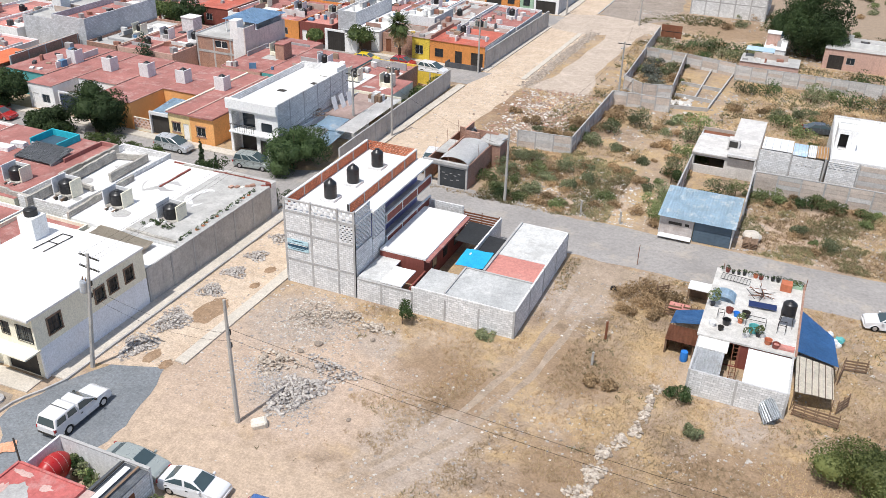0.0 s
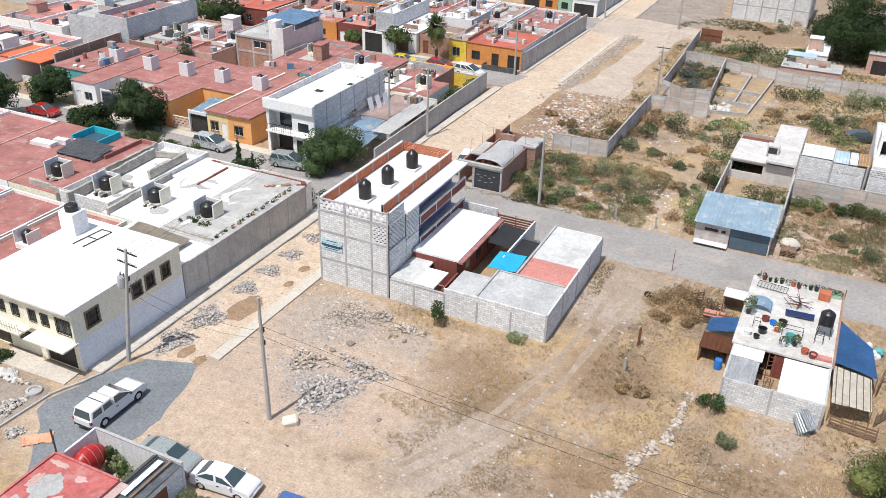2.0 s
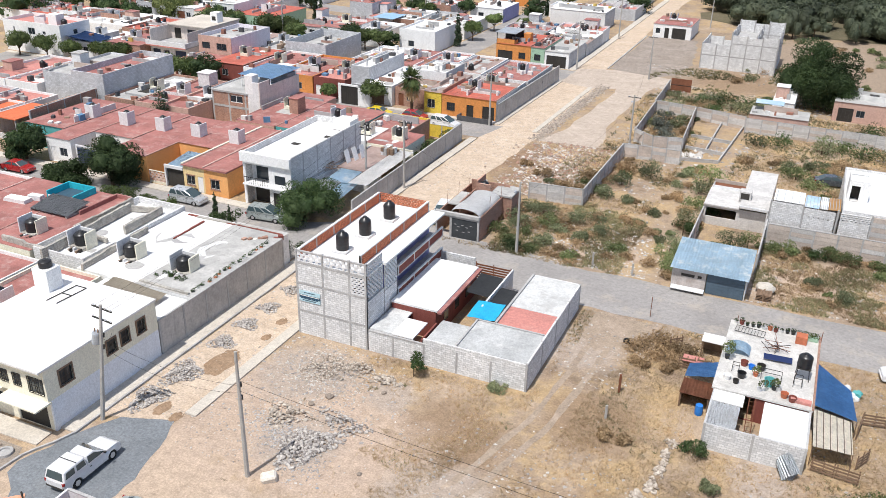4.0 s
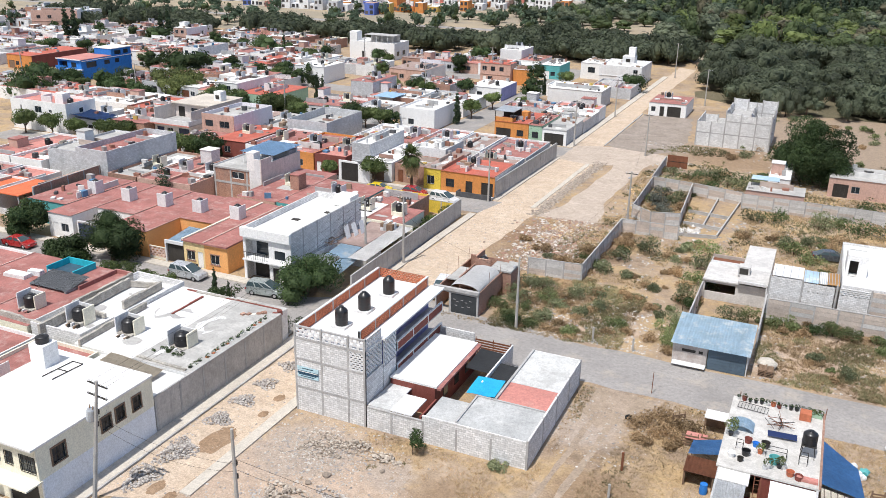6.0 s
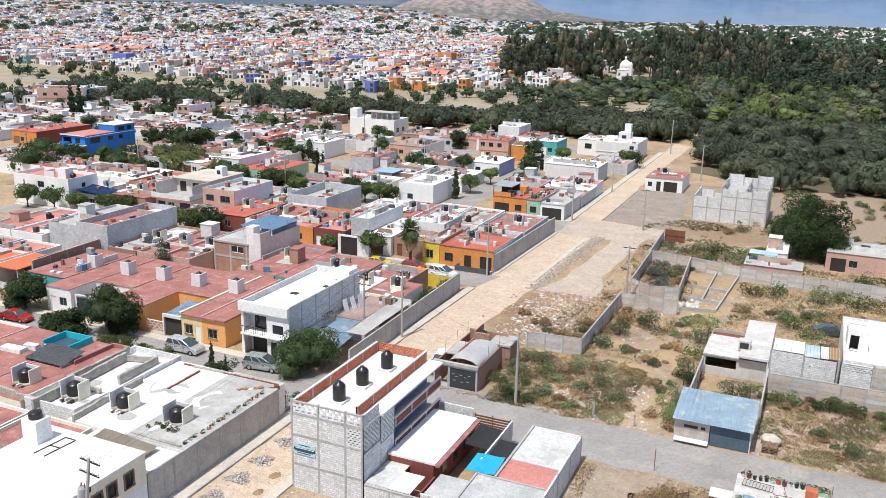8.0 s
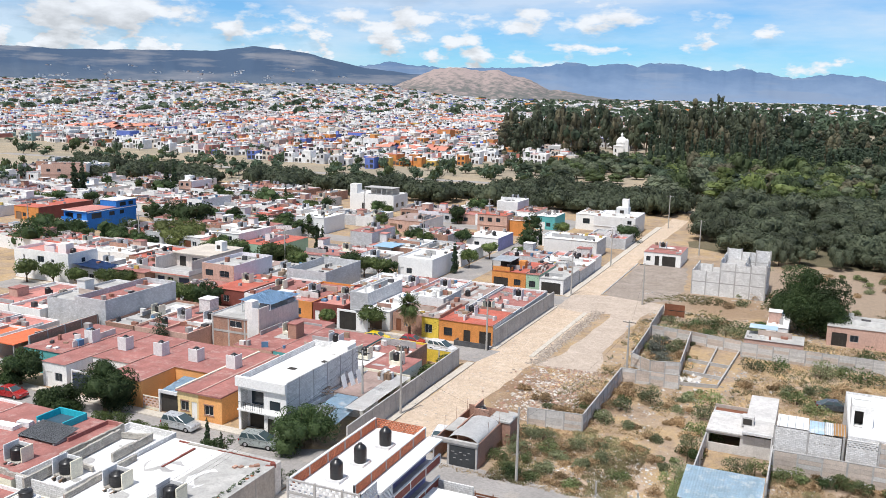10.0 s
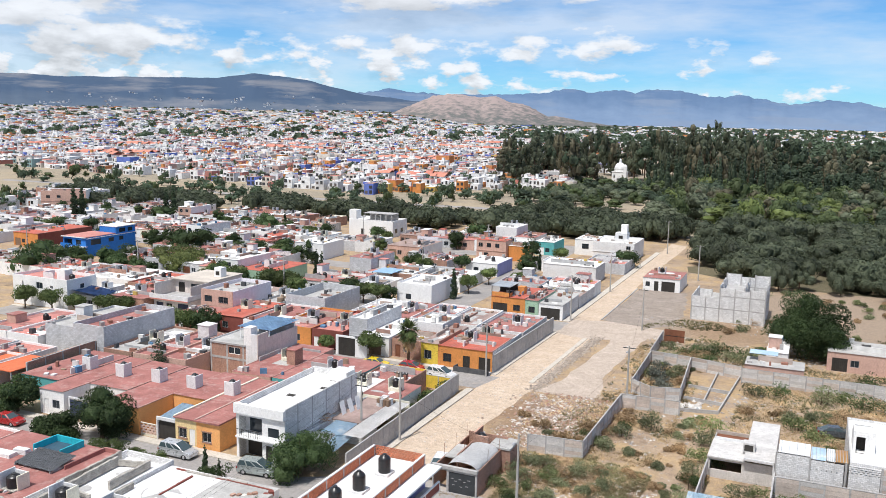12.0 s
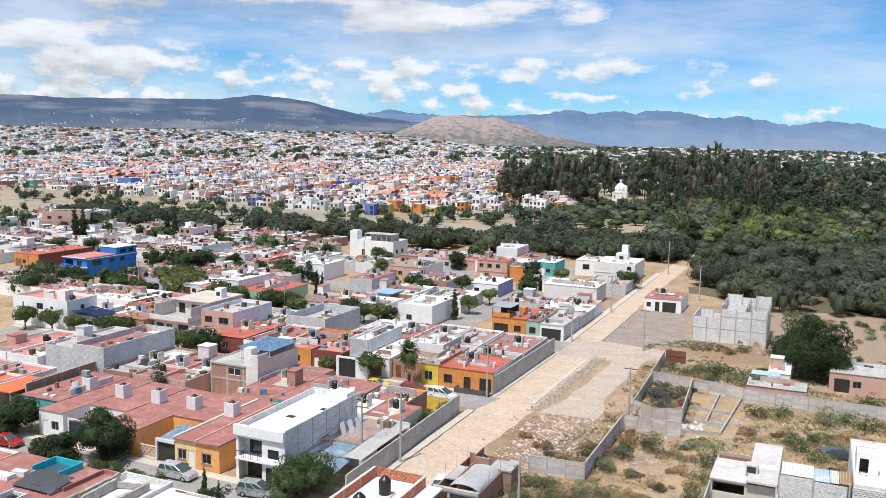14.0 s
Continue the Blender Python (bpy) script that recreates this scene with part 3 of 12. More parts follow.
def house(at, w, d, h, wall="w", roof="w", side=None, par=0.35, storeys=1, seed=0, tank="", label="", front=True, box_room=False, group="town houses", back=None, clutter=True, patches=0, openings=None):
    """A flat-roofed house: front along local x at y = 0, depth along y. h: to the top of the parapet."""
    rng = random.Random(seed)
    wm, sm = WALLS[wall], WALLS[side or wall]
    th = 0.16
    w -= 0.03
    name = "house"
    label = label or f"{'two' if storeys == 2 else 'one'}-storey {WALL_WORDS[wall]} house with a {ROOF_WORDS[roof]}"
    t = thing(name, at, label, "house", group)
    fl = (h - par) / storeys
    holes, doors, wins = [], [], []
    if front and w > 3:
        for s in range(storeys):
            z = s * fl
            if s == 0:
                a = rng.uniform(0.35, 0.8)
                if w > 4.4 and rng.random() < 0.6:  # garage opening
                    g = (a, a + 2.3, 0.02, 2.25)
                    doors.append(g)
                    a += 2.6
                else:
                    doors.append((a, a + 0.95, 0.02, 2.1))
                    a += 1.4
                if a + 1.4 < w:
                    wins.append((a + 0.1, min(a + 1.4, w - 0.3), 0.95, 2.1))
            else:
                a = 0.6
                while a + 1.3 < w:
                    wins.append((a, a + 1.25, z + 0.9, z + 2.05))
                    a += 2.5
    if openings:
        doors, wins = openings
    holes = doors + wins
    part("wall", pierced(w, h, th, holes), wm, t)
    for q in doors:
        part("door", ribbed_leaf(q[0], q[1], th * 0.38, th * 0.75, q[2], q[3]), IRON if openings else [IRON, WHITE, WOOD, RUST][rng.randrange(4)], t)
    for q in wins:
        windowed(t, *q, 0.0, th, rng.random() < 0.5, rng.choice([IRON, ALU, WHITE]))
    bh = []
    if back:
        bh = [(w * 0.2, w * 0.2 + 1.1, 1.0, 2.1), (w * 0.62, w * 0.62 + 0.9, 0.02, 2.1)]
    part("wall", pierced(w, h, th, bh, d - th), sm, t)
    part("wall", boxes((0, th, th, d - th, 0, h)), sm, t)
    part("wall", boxes((w - th, w, th, d - th, 0, h)), sm, t)
    rz = h - par
    if par <= 0.26:  # roof coat runs over the wall tops
        rz = h + 0.03
        part("roof", boxes((-0.02, w + 0.02, -0.12, d, h + 0.002, rz)), ROOFS[roof], t, ROOF_WORDS[roof])
        if roof in "rstv":
            part("roof_seam", boxes((w - 0.12, w + 0.02, -0.1, d, rz, rz + 0.08)), SEAM, t)
    else:
        part("roof", boxes((th, w - th, th, d - th, rz - 0.15, rz)), ROOFS[roof], t, ROOF_WORDS[roof])
    if storeys == 2:
        part("floor_slab", boxes((th, w - th, th, d - th, fl - 0.15, fl)), CONC, t)
        part("ledge", boxes((-0.01, w + 0.01, -0.14, 0.0, fl - 0.12, fl + 0.02)), wm, t)
    m = at
    if at.translation.y > 105 or at.translation.x < -100:
        ROOF_TOPS.append((at, w, d, rz))
    for i in range(patches):  # bare and mended places in the roof coat
        pw, pd = rng.uniform(0.8, w * 0.5), rng.uniform(0.8, d * 0.35)
        px, py = rng.uniform(th, w - th - pw), rng.uniform(th, d - th - pd)
        bm = bmesh.new()
        ring = [(px + pw * (0.5 + rng.uniform(0.32, 0.5) * math.cos(a * 0.5236)), py + pd * (0.5 + rng.uniform(0.32, 0.5) * math.sin(a * 0.5236))) for a in range(12)]
        bm.faces.new([bm.verts.new((x, y, rz + 0.006 + 0.003 * i)) for x, y in ring])
        part("roof_patch", bm, (ROOFC, GREYP, CONC)[i % 3], t)
    # worn patches, low walls and small rooms on the roof
    if d > 8 and clutter:
        for i in range(rng.randrange(1, 4)):
            pw, pd = rng.uniform(1.2, w * 0.6), rng.uniform(1.5, d * 0.4)
            px, py = rng.uniform(th, w - th - pw), rng.uniform(th, d - th - pd)
            part("roof_patch", boxes((px, px + pw, py, py + pd, rz, rz + 0.006 + 0.004 * i)), ROOFS[rng.choice("rgwws" if roof in "rst" else "wgggr")], t)
        if rng.random() < 0.55:
            py = rng.uniform(d * 0.25, d * 0.75)
            part("roof_wall", boxes((th, w - th, py, py + 0.14, rz, rz + rng.uniform(0.3, 1.0))), rng.choice([sm, BLOCK, BRICK]), t)
        if rng.random() < 0.28:
            pw, pd, px, py = rng.uniform(1.4, 2.6), rng.uniform(1.6, 3.4), rng.choice((th, w - th - 2.7)), rng.uniform(d * 0.1, d * 0.6)
            ph = rng.uniform(1.2, 2.3)
            part("roof_room", boxes((px, px + pw, py, py + pd, rz, rz + ph)), rng.choice([wm, WHITE, GREYP, BLOCK, BRICK, PINK]), t)
            part("roof_room_top", boxes((px - 0.1, px + pw + 0.1, py - 0.1, py + pd + 0.1, rz + ph, rz + ph + 0.09)), rng.choice([ROOFC, WHITEROOF, REDROOF, ZINC]), t)
        # flat near-black sheet on the roof: a patio well's shade as colour
        if rng.random() < 0.65:
            px, py = rng.uniform(th + 0.3, w * 0.5), rng.uniform(d * 0.3, d - 4)
            part("skylight_well", boxes((px, px + rng.uniform(1.2, 2.4), py, py + rng.uniform(1.4, 3.4), rz, rz + 0.02)), DARK, t, "flat dark sheet coloured as a shaded patio well")
    if box_room:
        bx, by = w * 0.62, d * 0.5
        part("stair_room", boxes((bx, bx + 1.9, by, by + 1.9, rz, rz + 2.1)), rng.choice([wm, WHITE, GREYP]), t)
        part("stair_room_roof", boxes((bx - 0.12, bx + 2.02, by - 0.12, by + 2.02, rz + 2.1, rz + 2.2)), ROOFS[roof], t)
    for c in tank:
        tx, ty = {"a": (w * 0.25, d * 0.4), "b": (w * 0.7, d * 0.35), "c": (w * 0.5, d * 0.75), "s": (w * 0.4, d * 0.5)}[c]
        z = rz
        if c == "s":  # tank stand with screens
            slabs("tank_stand", ((tx - 0.75, tx + 0.75, ty - 0.75, ty + 0.75, rz, rz + 0.5), (tx - 0.85, tx - 0.75, ty - 0.75, ty + 0.75, rz, rz + 1.7), (tx + 0.75, tx + 0.85, ty - 0.75, ty + 0.75, rz, rz + 1.7)), rng.choice([WHITE, GREYP, CREAM]), t)
            z = rz + 0.5
        p = m @ Vector((tx, ty, z))
        tank_at(p.x, p.y, p.z, 0.5, 1.2)
    return t


def rough_wall(x0, y0, x1, y1, z, h, label, mat=None, th=0.28, seed=0, name="parapet", group="roof parapets"):
    """Old masonry: courses of uneven blocks with a broken top."""
    L = math.hypot(x1 - x0, y1 - y0)
    t = thing(name, pose(x0, y0, z, 0, 0, math.degrees(math.atan2(y1 - y0, x1 - x0))), label, "parapet", group)
    r = random.Random(seed)
    n = max(2, round(L / 0.35))
    bm = bmesh.new()
    top, rings = h, []
    for i in range(n + 1):
        if i % r.randrange(3, 7) == 0:
            top = h * r.uniform(0.82, 1.05)  # the crest steps where stones are missing
        x = L * i / n
        rings.append([bm.verts.new((x + (r.uniform(-0.04, 0.04) if 0 < i < n else 0), y + r.uniform(-0.025, 0.025), z)) for y, z in ((-th / 2, 0), (-th / 2, top * 0.5), (-th / 2, top + r.uniform(-0.03, 0.03)), (th / 2, top + r.uniform(-0.03, 0.03)), (th / 2, top * 0.5), (th / 2, 0))])
    for p, q in zip(rings, rings[1:]):
        for j in range(5):
            bm.faces.new((p[j], q[j], q[j + 1], p[j + 1]))
    bm.faces.new(rings[0][::-1]), bm.faces.new(rings[-1])
    part("masonry", bm, mat or MASONRY, t)
    return t


def boundary(name, x0, y0, x1, y1, h, mat, label, th=0.15, posts=2.4, post_mat=None, kind=""):
    """A yard wall from one plan point to another, with concrete posts and a capping."""
    L = math.hypot(x1 - x0, y1 - y0)
    t = thing(name, pose(x0, y0, 0, 0, 0, math.degrees(math.atan2(y1 - y0, x1 - x0))), label, "wall", "yard walls")
    n = max(1, round(L / posts))
    if mat in (PRECAST, PINKCONC) and min(y0, y1) < 170:  # stacked slabs between grooved posts
        rows = max(1, round(h / 0.48))
        sh, bay = h / rows, L / n
        r = random.Random(int(x0 * 10) + int(y0))
        kit = {}
        for i in range(n):
            for k in range(rows):
                m = r.choice((PRECAST, PRECAST, PINKCONC) if mat is PRECAST else (PRECAST, PINKCONC, PINKCONC))
                if m not in kit:
                    kit[m] = mesh_of("slab", boxes((0.05, bay - 0.05, -th / 2, th / 2, 0.012, sh - 0.012)), m)
                part("slab", kit[m], None, t, at=pose(i * bay, r.uniform(-0.012, 0.012), -0.03 + k * sh))
    else:
        part("panel", boxes((0, L, -th / 2, th / 2, -0.05, h)), mat, t)
    for i in range(n + 1):
        a = L * i / n
        part("post", boxes((a - 0.09, a + 0.09, -th / 2 - 0.03, th / 2 + 0.03, -0.05, h + 0.03)), post_mat or CONC, t)
    part("cap", boxes((0.1, L - 0.1, -th / 2 - 0.015, th / 2 + 0.015, h, h + 0.06)), post_mat or CONC, t)
    return t

# ---- ground and roads ----


def soil(name, tones, straw, scale=0.12, bump=0.6, straw_amount=1.0, bare=(), bare_tone=None):
    """Bare dry earth: blotches of several tones, straw-coloured growth, pebbles and dust."""
    m = bpy.data.materials.new(name)
    m.use_nodes = True
    nt = m.node_tree
    N, L = nt.nodes.new, nt.links.new
    bs = nt.nodes["Principled BSDF"]
    bs.inputs["Roughness"].default_value, bs.inputs["Specular IOR Level"].default_value = 0.95, 0.1
    g = N("ShaderNodeNewGeometry")

    def nz(s, d=8, r=0.65):
        n = N("ShaderNodeTexNoise")
        n.inputs["Scale"].default_value, n.inputs["Detail"].default_value, n.inputs["Roughness"].default_value = s, d, r
        L(g.outputs["Position"], n.inputs["Vector"])
        return n.outputs["Fac"]

    def rng_(f, a, b, c, d):
        n = N("ShaderNodeMapRange")
        for i, v in enumerate((a, b, c, d)):
            n.inputs[1 + i].default_value = v
        L(f, n.inputs[0])
        return n.outputs[0]

    def mix(f, a, b, mode="MIX"):
        n = N("ShaderNodeMixRGB")
        n.blend_type = mode
        for i, v in enumerate((f, a, b)):
            if isinstance(v, float):
                n.inputs[i].default_value = v
            elif isinstance(v, tuple):
                n.inputs[i].default_value = (*v, 1)
            else:
                L(v, n.inputs[i])
        return n.outputs[0]

    cr = N("ShaderNodeValToRGB")
    el = cr.color_ramp.elements
    while len(el) < len(tones):
        el.new(0.5)
    for i, (e, c) in enumerate(zip(el, tones)):
        e.position, e.color = 0.34 + 0.32 * i / (len(tones) - 1), (*c, 1)
    L(nz(scale, 10, 0.72), cr.inputs[0])
    col = mix(rng_(nz(scale * 1.7, 9, 0.75), 0.46, 0.58, 0.0, 0.85 * straw_amount), cr.outputs[0], straw)
    ragged = nz(0.4, 8, 0.7) if bare else None
    for x, y, r, tone in bare:  # trodden or dumped earth with ragged rims
        vd = N("ShaderNodeVectorMath")
        vd.operation = "DISTANCE"
        L(g.outputs["Position"], vd.inputs[0])
        vd.inputs[1].default_value = (x, y, 0)
        ad = N("ShaderNodeMath")
        ad.operation = "MULTIPLY_ADD"
        L(ragged, ad.inputs[0])
        ad.inputs[1].default_value = -r * 1.3
        L(vd.outputs["Value"], ad.inputs[2])
        col = mix(rng_(ad.outputs[0], r * 0.05, r * 0.5, 0.9, 0.0), col, tone)
    col = mix(1.0, col, rng_(nz(1.3, 6, 0.75), 0.3, 0.7, 0.76, 1.16), "MULTIPLY")
    col = mix(1.0, col, rng_(nz(6.0, 5, 0.75), 0.32, 0.68, 0.70, 1.22), "MULTIPLY")
    # pale stones bedded in the earth
    vo = N("ShaderNodeTexVoronoi")
    vo.inputs["Scale"].default_value = 2.6
    L(g.outputs["Position"], vo.inputs["Vector"])
    st = N("ShaderNodeMath")
    st.operation = "MULTIPLY"
    L(rng_(vo.outputs["Distance"], 0.10, 0.17, 1.0, 0.0), st.inputs[0])
    L(rng_(nz(0.35, 5, 0.7), 0.5, 0.62, 0.0, 0.8), st.inputs[1])
    col = mix(st.outputs[0], col, (0.52, 0.47, 0.41))
    L(col, bs.inputs["Base Color"])
    b = N("ShaderNodeBump")
    b.inputs["Strength"].default_value, b.inputs["Distance"].default_value = bump, 0.12
    L(nz(2.2, 8, 0.75), b.inputs["Height"])
    L(b.outputs[0], bs.inputs["Normal"])
    MATS[name] = m
    return m


RUSSET, TRODDEN, DULL = (0.30, 0.21, 0.138), (0.51, 0.395, 0.30), (0.33, 0.255, 0.19)
PINKISH, GREYISH = (0.50, 0.385, 0.30), (0.42, 0.345, 0.285)
DIRT = soil("dry earth with straw", [(0.23, 0.17, 0.12), (0.335, 0.25, 0.18), (0.395, 0.30, 0.215), (0.46, 0.36, 0.27)], (0.47, 0.335, 0.185),
            bare=[(-8.0, 42.0, 4.5, RUSSET), (3.0, 44.5, 6.0, RUSSET), (11.0, 46.0, 6.0, RUSSET), (-11.0, 54.0, 4.0, RUSSET), (14.0, 55.0, 5.0, RUSSET), (-20.0, 47.0, 5.0, RUSSET),
                  (-41.0, 32.0, 6.5, TRODDEN), (-34.5, 33.0, 6.0, TRODDEN), (-28.5, 31.5, 6.0, TRODDEN), (-22.5, 31.0, 5.5, TRODDEN), (-16.0, 30.0, 6.0, TRODDEN), (-8.0, 25.0, 7.0, TRODDEN), (-37.5, 37.0, 3.5, TRODDEN),
                  (-33.0, 45.0, 9.0, PINKISH), (-34.0, 50.5, 4.5, GREYISH), (-26.5, 42.5, 6.5, PINKISH), (-29.6, 42.2, 3.2, GREYISH), (-26.2, 50.3, 2.2, GREYISH), (-18.2, 40.5, 4.5, GREYISH), (-15.0, 64.0, 4.0, GREYISH), (1.5, 52.6, 2.4, GREYISH), (2.0, 192.0, 24.0, DULL), (22.0, 180.0, 20.0, DULL), (-16.0, 203.0, 14.0, DULL), (-24.0, 172.0, 9.0, DULL), (-14.0, 168.0, 9.0, RUSSET), (14.0, 210.0, 18.0, DULL), (-30.5, 108.0, 9.0, (0.27, 0.175, 0.115)), (-32.0, 101.0, 6.0, RUSSET), (-17.5, 84.0, 3.5, PINKISH), (-0.5, 84.5, 4.5, PINKISH), (6.0, 88.5, 4.0, PINKISH)])
SAND = soil("pale sandy earth", [(0.50, 0.39, 0.295), (0.57, 0.455, 0.35), (0.63, 0.515, 0.405)], (0.56, 0.435, 0.315), 0.25, 0.3, 0.5)
BROWN = soil("grey brown loose earth", [(0.27, 0.225, 0.19), (0.33, 0.28, 0.235), (0.375, 0.32, 0.27)], (0.34, 0.28, 0.21), 0.3, 0.4, 0.4)
DAMP = soil("damp brown earth", [(0.25, 0.165, 0.105), (0.31, 0.21, 0.135), (0.35, 0.245, 0.165)], (0.33, 0.225, 0.145), 0.4, 0.3, 0.3)
ASPH = surface("worn grey road", (0.325, 0.305, 0.29), 0.9, 0.2, 0.35, 0.8, (0.44, 0.385, 0.325), 0.12)
TAR = surface("blue grey chippings", (0.20, 0.215, 0.23), 0.95, 0.2, 0.6, 0.3, (0.28, 0.28, 0.27), 0.25)
PALE = surface("pale cement paving", (0.56, 0.51, 0.44), 0.9, 0.12, 0.8, 0.3, (0.45, 0.38, 0.30))
FAR = soil("dry plain", [(0.36, 0.30, 0.235), (0.30, 0.265, 0.20), (0.43, 0.37, 0.295)], (0.42, 0.34, 0.24), 0.012, 0.0)


def sheet(name, pts, z, mat, label, category="ground", wobble=0.0, step=2.5, thick=0.0):
    """A flat patch of ground from a few corners, its rim wandering a little."""
    rng = random.Random(name + str(pts[0]))
    ring = []
    for (ax, ay), (bx, by) in zip(pts, pts[1:] + pts[:1]):
        n = max(1, int(math.hypot(bx - ax, by - ay) / step)) if wobble else 1
        for i in range(n):
            f = i / n
            k = wobble if i else 0
            ring.append((ax + (bx - ax) * f + rng.uniform(-k, k), ay + (by - ay) * f + rng.uniform(-k, k)))
    bm = bmesh.new()
    top = [bm.verts.new((x, y, z)) for x, y in ring]
    bm.faces.new(top)
    if thick:
        low = [bm.verts.new((x, y, z - thick)) for x, y in ring]
        for i in range(len(ring)):
            j = (i + 1) % len(ring)
            bm.faces.new((low[i], low[j], top[j], top[i]))
    bmesh.ops.triangulate(bm, faces=bm.faces[:])
    ob = part(name, bm, mat)
    return tagged(ob, label, category, kind="structure")


tagged(part("ground", boxes((-6000, 6000, -3000, 6000, -2, 0)), DIRT), "dry tan earth with straw and stones", "ground", kind="structure")
sheet("plain", [(-5900, 330), (-330, 290), (-60, 300), (5900, 300), (5900, 5900), (-5900, 5900)], 0.01, FAR, "dry open plain under the far town", "ground")
BACK_KERB = [(-46.9, 23.0), (-46.68, 28.3), (-46.4, 32.4), (-46.1, 33.3), (-45.5, 34.5), (-45.0, 36.0)]
# dirt street under repair, from the apron to the woods
sheet("road", [(-45.0, 38.5), (-39.4, 40.5), (-39.2, 56.0), (-39.3, 84), (-38.2, 100), (-37.0, 118), (-36.5, 160), (-38.6, 165), (-39.0, 225), (-38.0, 280), (-43.6, 284), (-44.6, 160), (-45.0, 116)], 0.02, SAND, "pale sandy dirt street under repair", "road", 0.25)
sheet("road", [(-60, 71.6), (-39.0, 71.5), (20, 71.3), (60, 72), (60, 79.5), (9.4, 78.9), (-9.6, 79.0), (-20.6, 79.2), (-31, 80.8), (-39, 82.5)], 0.016, ASPH, "worn grey asphalt road with sandy edges", "road", 0.3)
sheet("road", [(-140, 68.3), (-46, 68.0), (-46, 76.6), (-140, 76.6)], 0.03, ASPH, "worn grey asphalt street", "road")
sheet("road", [(-150, 115.2), (-45, 114.8), (-43.5, 121.5), (-150, 121.5)], 0.03, ASPH, "worn grey asphalt street", "road")
for p, q in zip(BACK_KERB, BACK_KERB[1:]):
    sheet("kerb", [(p[0] - 0.16, p[1]), (p[0], p[1]), (q[0], q[1]), (q[0] - 0.16, q[1])], 0.17, CONC, "cement kerb", "kerb", thick=0.22)
sheet("pavement", [(-53.6, 33.5), (-46.5, 33.75), (-46.6, 35.35), (-53.6, 35.35)], 0.1, PALE, "pale cement pavement before the cream house", "pavement", thick=0.15)
sheet("ground_patch", [(-58, 26), (-47.0, 26), (-46.7, 32.3), (-47.2, 33.2), (-58, 33.2)], 0.012, BROWN, "loose grey brown earth behind a kerb", "ground", 0.3)
sheet("road", [(-41.2, 25.6), (-37.9, 30.4), (-37.6, 34), (-38.4, 37.4), (-39.6, 40.6), (-43.3, 39.9), (-45.0, 36), (-45.9, 33.2), (-46.3, 32), (-46.0, 30.8), (-44.4, 29.7), (-42.6, 27.4)], 0.012, TAR, "blue grey chippings where a road is being laid", "road", 0.16, 0.9)
RUT = soil("worn earth", [(0.32, 0.25, 0.19), (0.38, 0.30, 0.232), (0.43, 0.34, 0.265)], (0.34, 0.27, 0.20), 0.3, 0.3, 0.7)
for side in (-0.85, 0.75):  # wheel ruts
    mid = [(-12.4, 71.2), (-13.2, 66), (-13.6, 60), (-14.5, 52), (-17.0, 43), (-21.0, 35.4)]
    sheet("wheel_rut", [(x + side - 0.28, y) for x, y in mid] + [(x + side + 0.28, y) for x, y in mid[::-1]], 0.008, RUT, "worn wheel rut across the field", "ground", 0.12, 1.2)
sheet("dirt_path", [(-16.2, 71.2), (-15.6, 66.5), (-13.4, 64), (-11.2, 66), (-6, 71.2)], 0.006, RUT, "bare trodden earth beside the road", "ground", 0.4, 1.2)
DUSTY = soil("pale grey dust", [(0.44, 0.365, 0.30), (0.50, 0.415, 0.345), (0.55, 0.46, 0.385)], (0.43, 0.36, 0.29), 0.2, 0.2, 0.4)
sheet("dirt_path", [(-36.6, 165), (-26.5, 163), (-28.0, 150), (-28.6, 138), (-29.0, 128), (-27.0, 118.6), (-31.0, 117.0), (-36.6, 117.4), (-34.6, 124), (-33.6, 138), (-33.0, 150), (-34.6, 158)], 0.024, DUSTY, "smooth dusty side track beside the street", "ground", 0.35)
GREYDIRT = soil("dark grey trodden earth", [(0.27, 0.225, 0.19), (0.325, 0.275, 0.235), (0.39, 0.33, 0.285)], (0.27, 0.225, 0.18), 0.3, 0.4, 0.3)
sheet("dirt_path", [(-38.5, 167), (-30, 163.4), (-25.5, 168), (-24, 178), (-27, 203), (-38.3, 203)], 0.02, GREYDIRT, "dark grey trodden earth beside the street", "ground", 0.5)
sheet("dirt_path", [(-44.2, 153), (-38, 151), (-34, 152), (-26.5, 157), (-19, 160), (-25, 164), (-37, 166.5), (-43.9, 164)], 0.028, DUSTY, "smooth dusty crossing over the street", "ground", 0.45)
sheet("kerb", [(-38.75, 167), (-38.5, 167), (-38.4, 203), (-38.65, 203)], 0.14, CONC, "cement kerb", "kerb", thick=0.2)
sheet("pavement", [(-38.7, 121), (-37.95, 121), (-37.3, 151), (-38.1, 151)], 0.10, PALE, "new cement strip beside the dirt street", "pavement", thick=0.2)
sheet("road", [(-420, 336), (-200, 344), (-60, 352), (-60, 359), (-200, 351), (-420, 344)], 0.026, ASPH, "grey road along the edge of the far town", "road")
LITTER = soil("leaf litter and scrub", [(0.10, 0.095, 0.06), (0.15, 0.13, 0.085), (0.20, 0.165, 0.11)], (0.14, 0.125, 0.075), 0.05, 0.6, 0.6)
sheet("ground_litter", [(-31, 232), (-8, 222), (36, 218), (120, 216), (160, 470), (-30, 470), (-66, 452), (-58, 335), (-33, 315)], 0.03, LITTER, "dark leaf litter and scrub under the woods", "ground", 2.5, 6)
